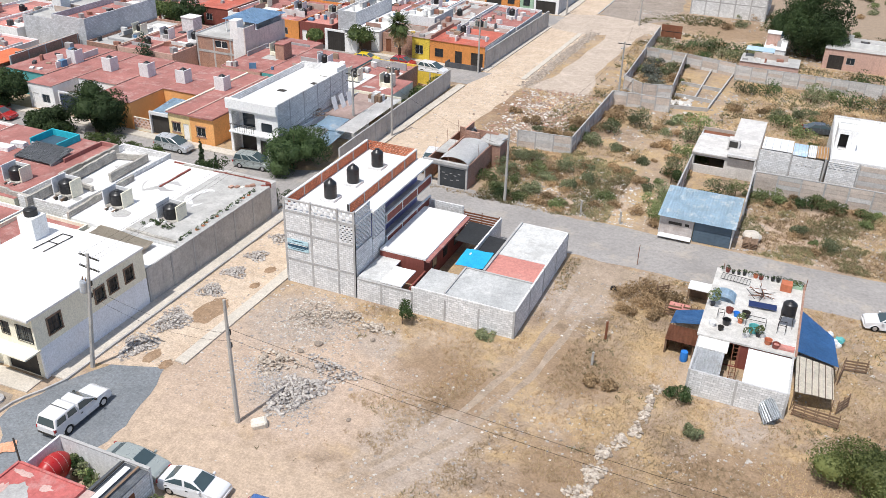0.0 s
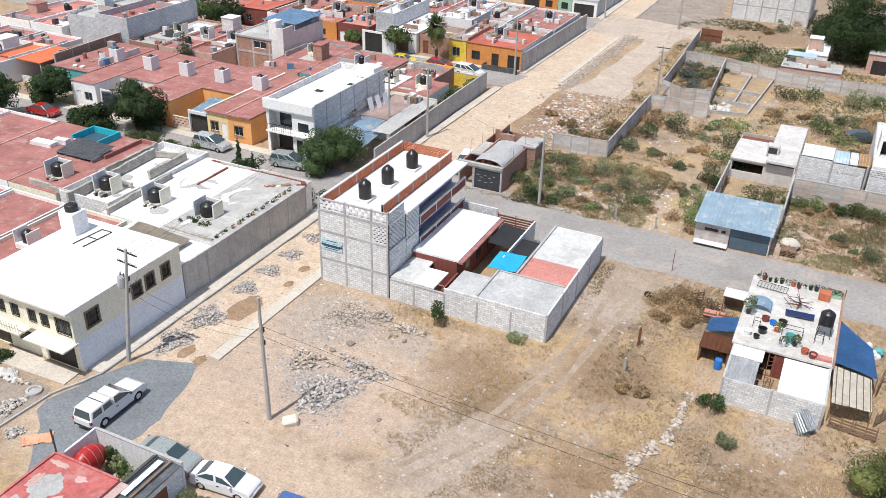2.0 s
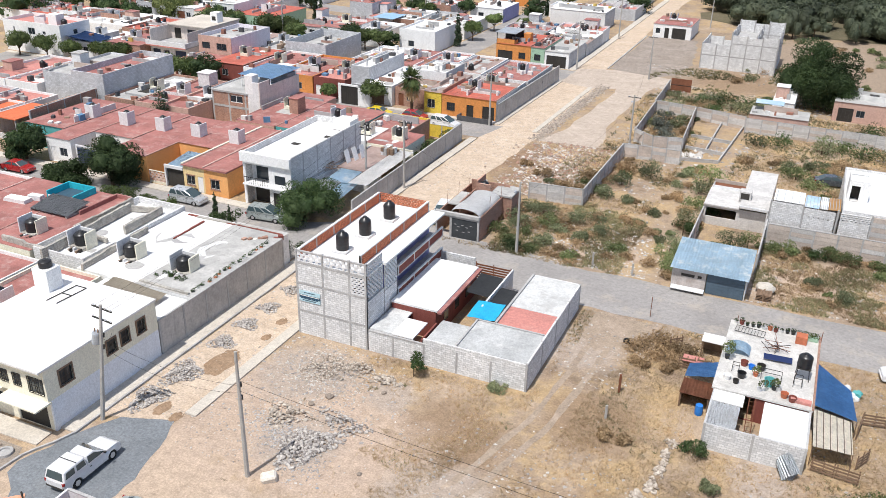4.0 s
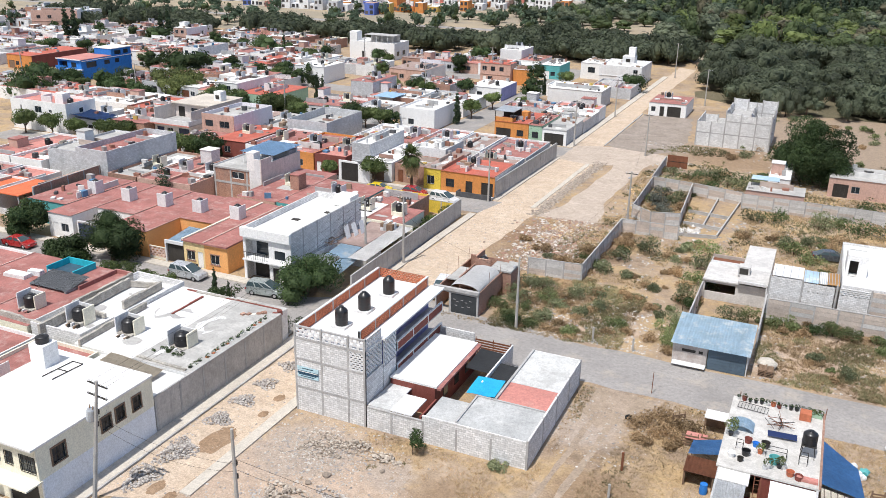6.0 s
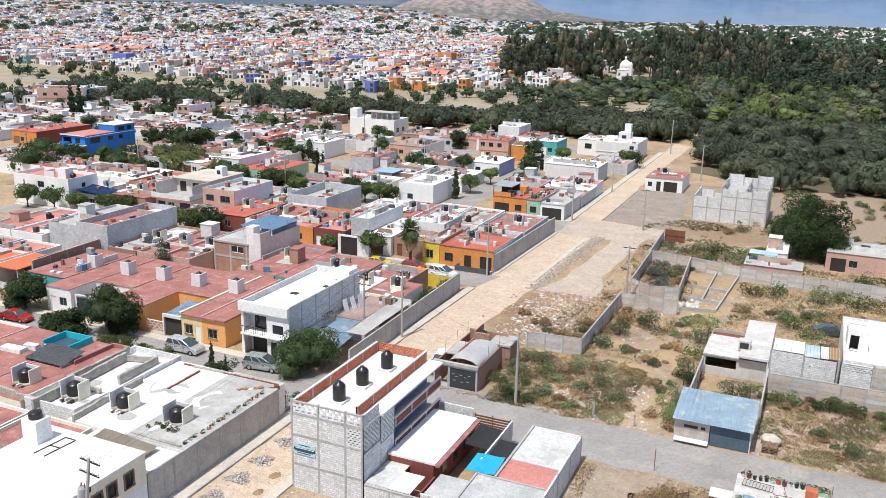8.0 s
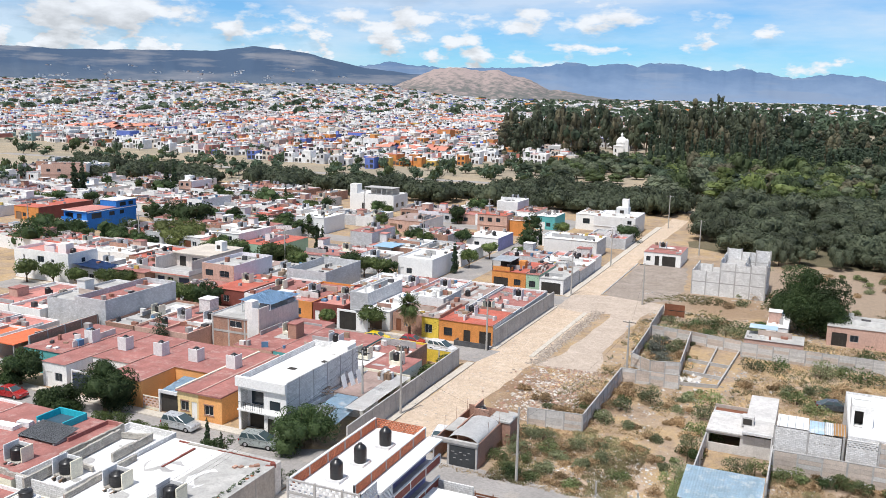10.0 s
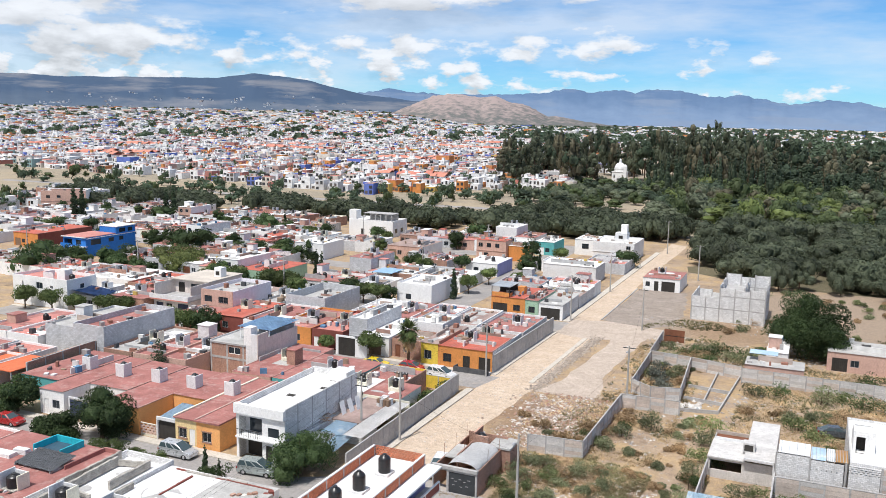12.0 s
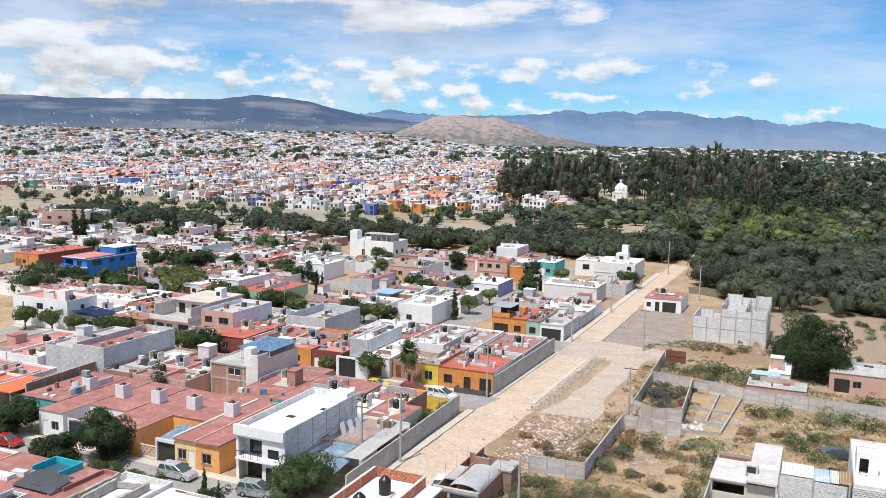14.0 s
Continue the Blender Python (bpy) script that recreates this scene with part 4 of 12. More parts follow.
# pavements and kerbs: real steps
sheet("pavement", [(-46.6, 36), (-45.1, 36), (-45.1, 67.6), (-46.6, 67.6)], 0.16, PALE, "pale cement pavement along the dirt street", "pavement", thick=0.2)
sheet("kerb", [(-45.1, 36), (-44.95, 36), (-44.95, 67.6), (-45.1, 67.6)], 0.19, CONC, "cement kerb", "kerb", thick=0.22)
sheet("pavement", [(-39.4, 41.4), (-38.4, 41.4), (-38.25, 71), (-39.3, 71)], 0.14, PALE, "new cement strip beside the dirt street", "pavement", thick=0.2)
sheet("pavement", [(-46.4, 77.0), (-45.3, 77.0), (-44.9, 114), (-46.0, 114)], 0.16, PALE, "pale cement pavement along the dirt street", "pavement", thick=0.2)
sheet("pavement", [(-45.6, 122), (-44.4, 122), (-43.6, 153), (-44.8, 153)], 0.16, PALE, "pale cement pavement along the dirt street", "pavement", thick=0.2)
sheet("pavement", [(-45.2, 162), (-43.9, 162), (-43.4, 262), (-44.9, 262)], 0.16, PALE, "pale cement pavement along the dirt street", "pavement", thick=0.2)
sheet("pavement", [(-140, 76.6), (-52, 76.6), (-52, 78), (-140, 78)], 0.16, PALE, "pale cement pavement before the houses", "pavement", thick=0.2)
sheet("pavement", [(-140, 66.9), (-47, 66.9), (-47, 68.2), (-140, 68.2)], 0.16, PALE, "pale cement pavement before the houses", "pavement", thick=0.2)
sheet("pavement", [(-150, 121.5), (-46, 121.5), (-46, 122.6), (-150, 122.6)], 0.16, PALE, "pale cement pavement before the houses", "pavement", thick=0.2)

# ---- the three-level block building with the roof tanks ----


def lattice(w, h, cell=0.2, thick=0.12, y0=0.0, x0=0.0, z0=0.0, ratio=0.55):
    """Breeze blocks: staggered holes right through."""
    holes = []
    rows, cols = max(1, int(h / cell)), max(1, int(w / (cell * 2)))
    ch, cw = h / rows, w / cols
    for r in range(rows):
        for c in range(cols):
            u = (c + (0.25 if r % 2 else 0.75)) * cw
            holes.append((round(u - cw * ratio / 2, 4), round(u + cw * ratio / 2, 4), round((r + 0.2) * ch, 4), round((r + 0.8) * ch, 4)))
    holes = [(max(a, 0.02), min(b, w - 0.02), c, d) for a, b, c, d in holes]
    return pierced(w, h, thick, holes, y0, z0, x0)


def main_building():
    X, Y, W, D = -38.2, 55.5, 6.95, 15.4
    Z1, Z2, Z3 = 2.4, 5.1, 7.05   # beams of the front
    ROOF, TOP = 7.05, 8.25
    t = thing("apartment_building", pose(X, Y, 0), "unfinished grey block building with a brick parapet and blue side wall", "building")
    part("wall", pierced(W, ROOF, 0.15, [(5.5, 6.75, 5.25, 6.85)]), BLOCK, t, "bare grey block wall")
    for z in (Z1, Z2, Z3):
        part("beam", boxes((0, W, -0.02, 0.17, z - 0.13, z + 0.07)), CONC, t)
    for x in (0.0, 2.6, 5.2, 6.77):
        part("column", boxes((x, x + 0.18, -0.025, 0.175, 0, TOP + 0.03)), CONC, t)
    part("lattice", lattice(1.25, 1.6, 0.2, 0.12, 0.01, 5.5, 5.25), GREYP, t, "breeze-block screen")
    for a, b in ((0.2, 2.58), (2.8, 5.18), (5.4, 6.75)):
        part("lattice", lattice(b - a, 0.95, 0.24, 0.12, 0.02, a, 7.15), GREYP, t, "breeze-block parapet")
    part("coping", boxes((0, W, -0.01, 0.16, 8.1, 8.2)), CONC, t)
    part("wall", boxes((0, 0.15, 0.17, D - 0.15, 0, ROOF)), BLOCK, t)
    part("wall", boxes((0.15, W - 1.4, D - 0.15, D, 0, ROOF)), BLOCK, t)
    part("wall", boxes((W - 1.5, W - 1.35, 3.2, D - 0.15, 2.3, ROOF)), PURPLE, t, "blue violet painted wall")
    part("wall", boxes((W - 1.5, W - 1.35, 3.2, D - 0.15, 0, 2.3)), BLOCK, t)
    # screens and walls of the side near the front
    part("wall", boxes((W - 0.15, W, 0.17, 3.1, 0, 4.6)), BLOCK, t)
    s = lattice(2.85, 3.4, 0.22, 0.12)
    bmesh.ops.transform(s, matrix=pose(W - 0.13, 0.2, 4.65, 0, 0, 90), verts=s.verts[:])
    part("lattice", s, GREYP, t, "breeze-block screen")
    part("wall", boxes((W - 1.35, W - 0.15, 3.1, 3.22, 0, 7.0)), BLOCK, t)
    s = lattice(2.3, 2.6, 0.22, 0.12)
    bmesh.ops.transform(s, matrix=pose(W + 0.02, 3.3, 4.3, 0, 0, 90), verts=s.verts[:])
    part("lattice", s, GREYP, t, "breeze-block screen")
    part("wall", boxes((W - 0.15, W, 3.25, 5.6, 0, 4.2)), BLOCK, t)
    # galleries along the side
    for z in (2.5, 4.75):
        part("gallery_slab", boxes((W - 1.35, W + 0.1, 5.65, D, z - 0.12, z)), CONC, t)
        part("railing", boxes((W - 0.02, W + 0.1, 5.65, D, z + 0.0, z + 0.78)), DARKRED, t, "dark red brick railing")
        part("rail_cap", boxes((W - 0.06, W + 0.14, 5.65, D, z + 0.78, z + 0.88)), WHITE, t)
        for i in range(4):
            y = 5.65 + (D - 5.75) * i / 3
            part("post", boxes((W - 0.04, W + 0.12, y, y + 0.14, z, z + 0.8)), GREYP, t)
    # roof
    part("roof", boxes((0.15, W - 0.02, 0.17, D - 0.15, ROOF - 0.15, ROOF + 0.004)), WHITEROOF, t, "white sealed flat roof")
    part("cornice", boxes((W - 1.2, W + 0.25, 3.0, D + 0.1, ROOF - 0.13, ROOF + 0.05)), WHITE, t)
    for x0, x1, y0, y1 in ((0, 0.15, 0.2, D - 0.15), (W - 1.55, W - 1.4, 1.6, D - 0.15)):
        part("parapet", boxes((x0, x1, y0, y1, ROOF + 0.01, ROOF + 0.95)), BRICKO, t, "red brick parapet")
        part("coping", boxes((x0 - 0.03, x1 + 0.03, y0, y1, ROOF + 0.95, ROOF + 1.05)), GREYP, t)
        for i in range(6):
            y = y0 + (y1 - y0 - 0.18) * i / 5
            part("post", boxes((x0 - 0.02, x1 + 0.02, y, y + 0.18, ROOF + 0.01, ROOF + 0.97)), CONC, t)
    part("parapet", lattice(W - 1.6, 0.95, 0.16, 0.12, D - 0.13, 0.05, ROOF + 0.01), BRICKO, t, "pierced red brick parapet")
    for y in (3.6, 7.3, 11.6):
        part("tank_base", boxes((1.7 + y * 0.06, 3.1 + y * 0.06, y - 0.7, y + 0.7, ROOF, ROOF + 0.22)), GREYP, t)
    for y in (3.6, 7.3, 11.6):
        tank_at(X + 2.4 + y * 0.06, Y + y, ROOF + 0.22, 0.58, 1.75)
    # banner on the front
    b = thing("banner", pose(X + 0.28, Y - 0.05, 3.35), "blue and white printed banner on a block wall", "banner")
    part("cloth", boxes((0, 2.1, -0.015, 0.015, 0, 1.05)), surface("pale blue banner", (0.50, 0.70, 0.76), 0.6, 0.1), b)
    part("band", boxes((0, 2.1, -0.022, -0.016, 0.36, 0.66)), surface("dark blue print", (0.03, 0.08, 0.13), 0.6, 0.1), b)
    for i, (u0, u1, v) in enumerate(((0.5, 1.6, 0.86), (0.1, 2.0, 0.55), (0.15, 1.9, 0.28), (0.3, 1.7, 0.12))):
        part("text_bar", boxes((u0, u1, -0.028, -0.023, v, v + 0.07)), WHITE if i == 1 else MATS["dark blue print"], b)


main_building()


def compound():
    """Walled yard of low roofs beside the building."""
    Y0, Y1, XA, XB = 55.5, 70.7, -31.2, -16.8
    t = thing("compound_wall", pose(0, 0, 0), "grey block yard wall with concrete posts", "wall", "yard walls")
    part("wall", boxes((XA + 0.05, XB, Y0, Y0 + 0.15, 0, 2.0)), BLOCK, t)
    for x in (-28.9, -26.0, -23.0, -20.0):
        part("post", boxes((x, x + 0.18, Y0 - 0.02, Y0 + 0.17, 0, 2.05)), CONC, t)
    part("beam", boxes((XA + 0.05, -26.0, Y0 - 0.015, Y0 + 0.165, 1.9, 2.06)), CONC, t)
    part("wall", boxes((-26.0, XB - 0.15, Y0, Y0 + 0.15, 2.0, 2.55)), BLOCK, t)
    part("wall", boxes((XB - 0.15, XB, Y0 + 0.15, Y1, 0, 2.62)), BLOCK, t)
    for y in (Y0 - 0.02, 59.3, 63.1, 66.9, Y1 - 0.15):
        part("post", boxes((XB - 0.17, XB + 0.02, y, y + 0.18, 0, 2.66)), CONC, t)
    part("wall", boxes((XA + 0.05, -27.5, Y1 - 0.15, Y1, 0, 3.1)), BLOCK, t)
    part("wall", boxes((-21.3, XB - 0.15, Y1 - 0.15, Y1, 0, 2.62)), BLOCK, t)
    h = thing("house", pose(0, 0, 0), "low house with grey, salmon and white roof bays", "house")
    WORN = surface("pale weathered roof", (0.60, 0.60, 0.585), 0.9, 0.25, 0.8, 0.8, (0.40, 0.39, 0.375))
    DULLROOF = surface("grey weathered roof", (0.47, 0.475, 0.47), 0.9, 0.25, 0.8, 0.7, (0.62, 0.61, 0.59))
    part("roof", boxes((-23.0, XB - 0.16, Y0 + 0.16, 60.4, 2.42, 2.58)), DULLROOF, h, "weathered grey concrete roof")
    part("roof", boxes((-21.4, XB - 0.16, 60.4, 63.9, 2.43, 2.59)), SALMON, h, "salmon red roof")
    part("roof", boxes((-21.4, XB - 0.16, 63.9, Y1 - 0.16, 2.44, 2.62)), WORN, h, "weathered white roof")
    slabs("roof_curb", ((-21.5, -21.3, 60.4, Y1 - 0.16, 2.6, 2.78), (-23.0, XB - 0.2, 60.3, 60.45, 2.6, 2.68), (-23.1, -22.95, Y0 + 0.16, 60.3, 2.59, 2.72)), CONC, h)
    part("wall", boxes((-21.5, -21.35, 60.4, Y1 - 0.16, 0, 2.42)), BLOCK, h)
    part("wall", boxes((-23.0, -22.85, Y0 + 0.16, 60.4, 0, 2.42)), BLOCK, h)
    part("roof", boxes((-26.0, -23.0, Y0 + 0.16, 59.6, 2.05, 2.2)), DULLROOF, h, "grey roof over the yard")
    k = thing("house", pose(0, 0, 0), "dark red low house with a white roof", "house")
    part("roof", boxes((XA + 0.1, -26.6, 59.7, 69.3, 2.72, 2.9)), WHITEROOF, k, "bright white roof")
    part("roof_edge", boxes((-26.6, -26.2, 59.7, 69.3, 2.6, 2.78)), REDROOF, k, "peeling red roof edge")
    part("wall", boxes((-26.9, -26.75, 59.7, 69.3, 0, 2.6)), DARKRED, k, "dark red wall")
    part("wall", boxes((XA + 0.15, -26.9, 59.7, 59.85, 0, 2.7)), DARKRED, k)
    for y in (61.5, 64.0, 66.5):
        part("window", boxes((-26.76, -26.7, y, y + 0.9, 0.9, 2.0)), GLASS, k)
    part("roof", boxes((XA + 0.1, -29.0, Y0 + 0.16, 59.7, 2.06, 2.18)), WORN, k, "grey roof slab")
    part("roof", boxes((-29.0, -27.0, Y0 + 0.16, 58.6, 2.1, 2.2)), WHITEROOF, k)
    part("wall", boxes((-26.3, -26.15, Y0 + 0.16, 58.8, 0, 2.3)), DARKRED, k)
    c = thing("tarpaulin", pose(-22.9, 62.0, 2.72, 4, -3, 0), "bright cyan tarpaulin over the yard", "tarpaulin")
    bm = bmesh.new()
    bmesh.ops.create_grid(bm, x_segments=10, y_segments=8, size=1)
    for v in bm.verts:
        v.co = Vector((v.co.x * 1.3, v.co.y * 1.4, 0.03 * math.sin(v.co.x * 4) * math.cos(v.co.y * 3)))
    bmesh.ops.solidify(bm, geom=bm.faces[:], thickness=0.02)
    part("cloth", bm, CYAN, c)
    for x, y, w, d in ((-24.9, 67.0, 1.25, 1.9), (-22.5, 65.4, 0.9, 1.6)):
        s = thing("shade_cloth", pose(x, y, 2.4, 3, 2, 0), "black shade cloth stretched over the yard", "shade cloth")
        bm = bmesh.new()
        bmesh.ops.create_grid(bm, x_segments=6, y_segments=8, size=1)
        for v in bm.verts:
            v.co = Vector((v.co.x * w, v.co.y * d, -0.18 * (1 - v.co.x ** 2) * (1 - v.co.y ** 2)))
        bmesh.ops.solidify(bm, geom=bm.faces[:], thickness=0.015)
        part("cloth", bm, SHADE, s)
    part("wall", boxes((-23.6, -23.45, 62.5, Y1 - 0.16, 0, 2.75)), BLOCK, h)
    g = thing("metal_gate", pose(-27.4, Y1 - 0.1, 0), "reddish slatted metal gate", "gate")
    for i in range(9):
        part("slat", boxes((0, 3.7, -0.02, 0.02, 0.25 + i * 0.27, 0.42 + i * 0.27)), RUST, g)
    for x in (0.0, 1.82, 3.6):
        part("upright", boxes((x, x + 0.08, 0.02, 0.07, 0, 2.75)), RUST, g)


compound()


def cream_house():
    """Two-storey cream corner house; the upper floor has the windows to the street."""
    X0, X1, Y0, Y1, H, F = -56.6, -46.4, 35.4, 47.0, 5.4, 2.7
    t = thing("house", pose(0, 0, 0), "two-storey cream house with a white roof and small brown windows", "house")
    wx = [(1.3, 2.5, 3.35, 4.65), (6.0, 6.95, 3.35, 4.5), (7.5, 8.4, 3.4, 4.6), (9.3, 10.2, 3.4, 4.6)]
    bm = pierced(Y1 - Y0, H - F, 0.18, [(a, b, c - F, d - F) for a, b, c, d in wx])
    bmesh.ops.transform(bm, matrix=pose(X1, Y0, F, 0, 0, 90), verts=bm.verts[:])
    part("wall", bm, CREAM, t)
    part("wall", boxes((X1 - 0.2, X1 - 0.02, Y0 + 0.25, Y1, 0, F)), surface("pale blue white paint", (0.76, 0.78, 0.82), 0.8, 0.06, 0.8, 0.1, (0.5, 0.5, 0.5), dirt=0.12), t, "pale painted lower wall")
    holder = new("street_windows")
    holder.parent = t
    holder.matrix_basis = pose(X1, Y0, 0, 0, 0, 90)
    for q in wx:
        w = windowed(holder, *q, 0.0, 0.18, True)
        part("lintel", boxes((q[0] - 0.12, q[1] + 0.12, -0.06, -0.005, q[3], q[3] + 0.12)), WOOD, w, "brown window surround")
        part("sill", boxes((q[0] - 0.12, q[1] + 0.12, -0.1, -0.005, q[2] - 0.1, q[2])), WOOD, w, "brown window surround")
        for u in (q[0] - 0.12, q[1]):
            part("jamb", boxes((u, u + 0.12, -0.06, -0.005, q[2], q[3])), WOOD, w, "brown window surround")
    fw = [(0.35, 1.75, 3.0, 4.75), (2.4, 3.2, 3.4, 4.5), (3.9, 4.7, 3.4, 4.5), (5.7, 6.5, 3.4, 4.5), (7.0, 7.8, 3.4, 4.5), (8.5, 10.0, 3.2, 4.6)]
    part("wall", pierced(X1 - X0 - 0.2, H - F, 0.18, [(a, b, c - F, d - F) for a, b, c, d in fw], Y0, F, X0), CREAM, t)
    fh = new("front_windows")
    fh.parent = t
    fh.matrix_basis = pose(X0, Y0, 0)
    for q in fw:
        windowed(fh, *q, 0.0, 0.18, True)
    part("wall", pierced(X1 - X0 - 0.2, F, 0.18, [(0.6, 2.6, 0.02, 2.1), (3.6, 5.2, 0.9, 2.0), (6.6, 9.6, 0.02, 2.3)], Y0 + 0.25, 0, X0), CREAM, t)
    part("door", boxes((X0 + 6.6, X0 + 9.6, Y0 + 0.33, Y0 + 0.39, 0.02, 2.3)), IRON, t, "dark iron garage gate")
    part("door", boxes((X0 + 0.6, X0 + 2.6, Y0 + 0.33, Y0 + 0.39, 0.02, 2.1)), IRON, t)
    part("pane", boxes((X0 + 3.6, X0 + 5.2, Y0 + 0.33, Y0 + 0.37, 0.9, 2.0)), GLASS, t)
    part("wall", boxes((X0, X0 + 0.18, Y0 + 0.43, Y1, 0, H)), CREAM, t)
    part("wall", boxes((X0 + 0.18, X1 - 0.2, Y1 - 0.18, Y1, 0, H)), CREAM, t)
    part("roof", boxes((X0 - 0.25, X1 + 0.12, Y0 - 0.5, Y1 + 0.05, H, H + 0.16)), WHITEROOF, t, "bright white sealed roof")
    part("floor_slab", boxes((X0 + 0.2, X1 - 0.2, Y0 + 0.2, Y1 - 0.2, F - 0.15, F)), CONC, t)
    part("awning", boxes((X0 + 6.2, X1 + 0.1, Y0 - 1.3, Y0 + 0.2, F - 0.12, F)), CREAM, t, "cream awning slab over the gate")
    part("balcony", boxes((X0 + 2.0, X0 + 5.6, Y0 - 1.1, Y0, F - 0.12, F)), CREAM, t)
    for i in range(13):
        x = X0 + 2.05 + i * 0.29
        part("baluster", bar(bmesh.new(), (x, Y0 - 1.05, F), (x, Y0 - 1.05, F + 0.85), 0.03, 5), CREAM, t)
    part("handrail", bar(bmesh.new(), (X0 + 2.0, Y0 - 1.05, F + 0.88), (X0 + 5.6, Y0 - 1.05, F + 0.88), 0.05, 5), CREAM, t)
    # white cistern housing on the roof and an iron frame beside it
    part("tank_housing", boxes((-56.3, -54.7, 44.0, 45.5, H + 0.16, H + 2.1)), WHITE, t, "white cistern housing")
    tank_at(-55.5, 44.75, H + 2.1, 0.55, 0.7)
    f = thing("ladder_rack", pose(-53.9, 42.9, H + 0.17), "flat iron frame lying on a white roof", "frame")
    for a, b in (((0, 0), (0.2, 3.0)), ((1.1, 0), (1.3, 3.0)), ((0.2, 3.0), (1.3, 3.0)), ((0.1, 1.5), (1.2, 1.5))):
        part("bar", bar(bmesh.new(), (*a, 0.05), (*b, 0.05), 0.04, 4), IRON, f)


cream_house()
boundary("yard_wall", -46.5, 47.2, -46.5, 65.4, 3.35, CEMENT, "grey cement yard wall along the dirt street", 0.15, 3.0)

# ---- streets of houses ----


def south_face(x, y):
    return pose(x, y, 0)            # front looks to -y, x runs to +x


def north_face(x, y):
    return pose(x, y, 0, 0, 0, 180)  # front looks to +y, x runs to -x


def east_face(x, y):
    return pose(x, y, 0, 0, 0, 90)   # front looks to +x, x runs to +y


def west_face(x, y):
    return pose(x, y, 0, 0, 0, -90)  # front looks to -x, x runs to -y


# row behind the yard wall, fronts to the street at y = 68
house(north_face(-46.7, 66.9), 6.3, 15.2, 3.3, "g", "g", seed=1, par=0.25, clutter=False, patches=5)
house(north_face(-53.1, 66.7), 6.9, 15.0, 3.25, "w", "w", seed=2, par=0.15, clutter=False, patches=5)
house(north_face(-60.1, 67.2), 6.4, 14.6, 3.75, "b", "w", seed=3, par=0.75, label="white-roofed house with bare block parapets", clutter=False, patches=5)
house(north_face(-66.7, 66.9), 6.6, 14.6, 3.3, "c", "r", seed=4, par=0.2, clutter=False)
house(north_face(-73.4, 66.9), 8.6, 14.6, 3.3, "w", "r", seed=5, par=0.2, clutter=False)
house(north_face(-82.1, 66.9), 8.0, 14.6, 3.3, "w", "r", seed=6, par=0.3, clutter=False)
house(north_face(-90.2, 66.9), 8.0, 14.6, 3.3, "w", "s", seed=7, par=0.3, tank="s", clutter=False)
house(north_face(-98.3, 66.9), 8.0, 14.6, 3.3, "w", "r", seed=8, par=0.3, clutter=False)
for x, z in ((-50.7, 3.05), (-57.0, 3.1), (-63.3, 3.0), (-69.8, 3.1)):
    s = thing("tank_stand", pose(x, 55.8, z), "whitewashed masonry stand round a roof tank", "tank stand", "tank stands")
    part("screen", boxes((-1.0, -0.88, -0.9, 0.9, 0, 1.9)), GREYP, s)
    part("screen", boxes((0.88, 1.0, -0.5, 0.9, 0, 1.75)), CREAM, s)
    part("screen", boxes((-0.88, 0.88, 0.78, 0.9, 0, 1.7)), GREYP, s)
    part("base", boxes((-0.88, 0.88, -0.9, 0.78, 0, 0.35)), MASONRY, s)
    for i in range(7):
        part("scrap", boxes((-0.8 + 0.24 * i, -0.62 + 0.24 * i, -1.3 - 0.1 * (i % 3), -0.95, 0, 0.15 + 0.08 * (i % 4))), (CONC, WOOD, IRON, GREYP)[i % 4], s)
    tank_at(x, 55.75, z + 0.35, 0.72, 1.4)
# second line south of them
house(south_face(-64.0, 37.0), 7.2, 14.5, 3.2, "c", "r", seed=11, tank="s", clutter=False)
house(south_face(-71.5, 37.0), 7.2, 14.5, 3.2, "w", "r", seed=12, tank="b", clutter=False)
house(south_face(-79.0, 37.0), 7.2, 14.5, 3.2, "w", "r", seed=13, tank="a", clutter=False)
house(south_face(-56.4, 47.4), 9.6, 4.2, 3.0, "w", "w", seed=14, front=False, par=0.1, clutter=False)

# row to the north of the first street, fronts to -y


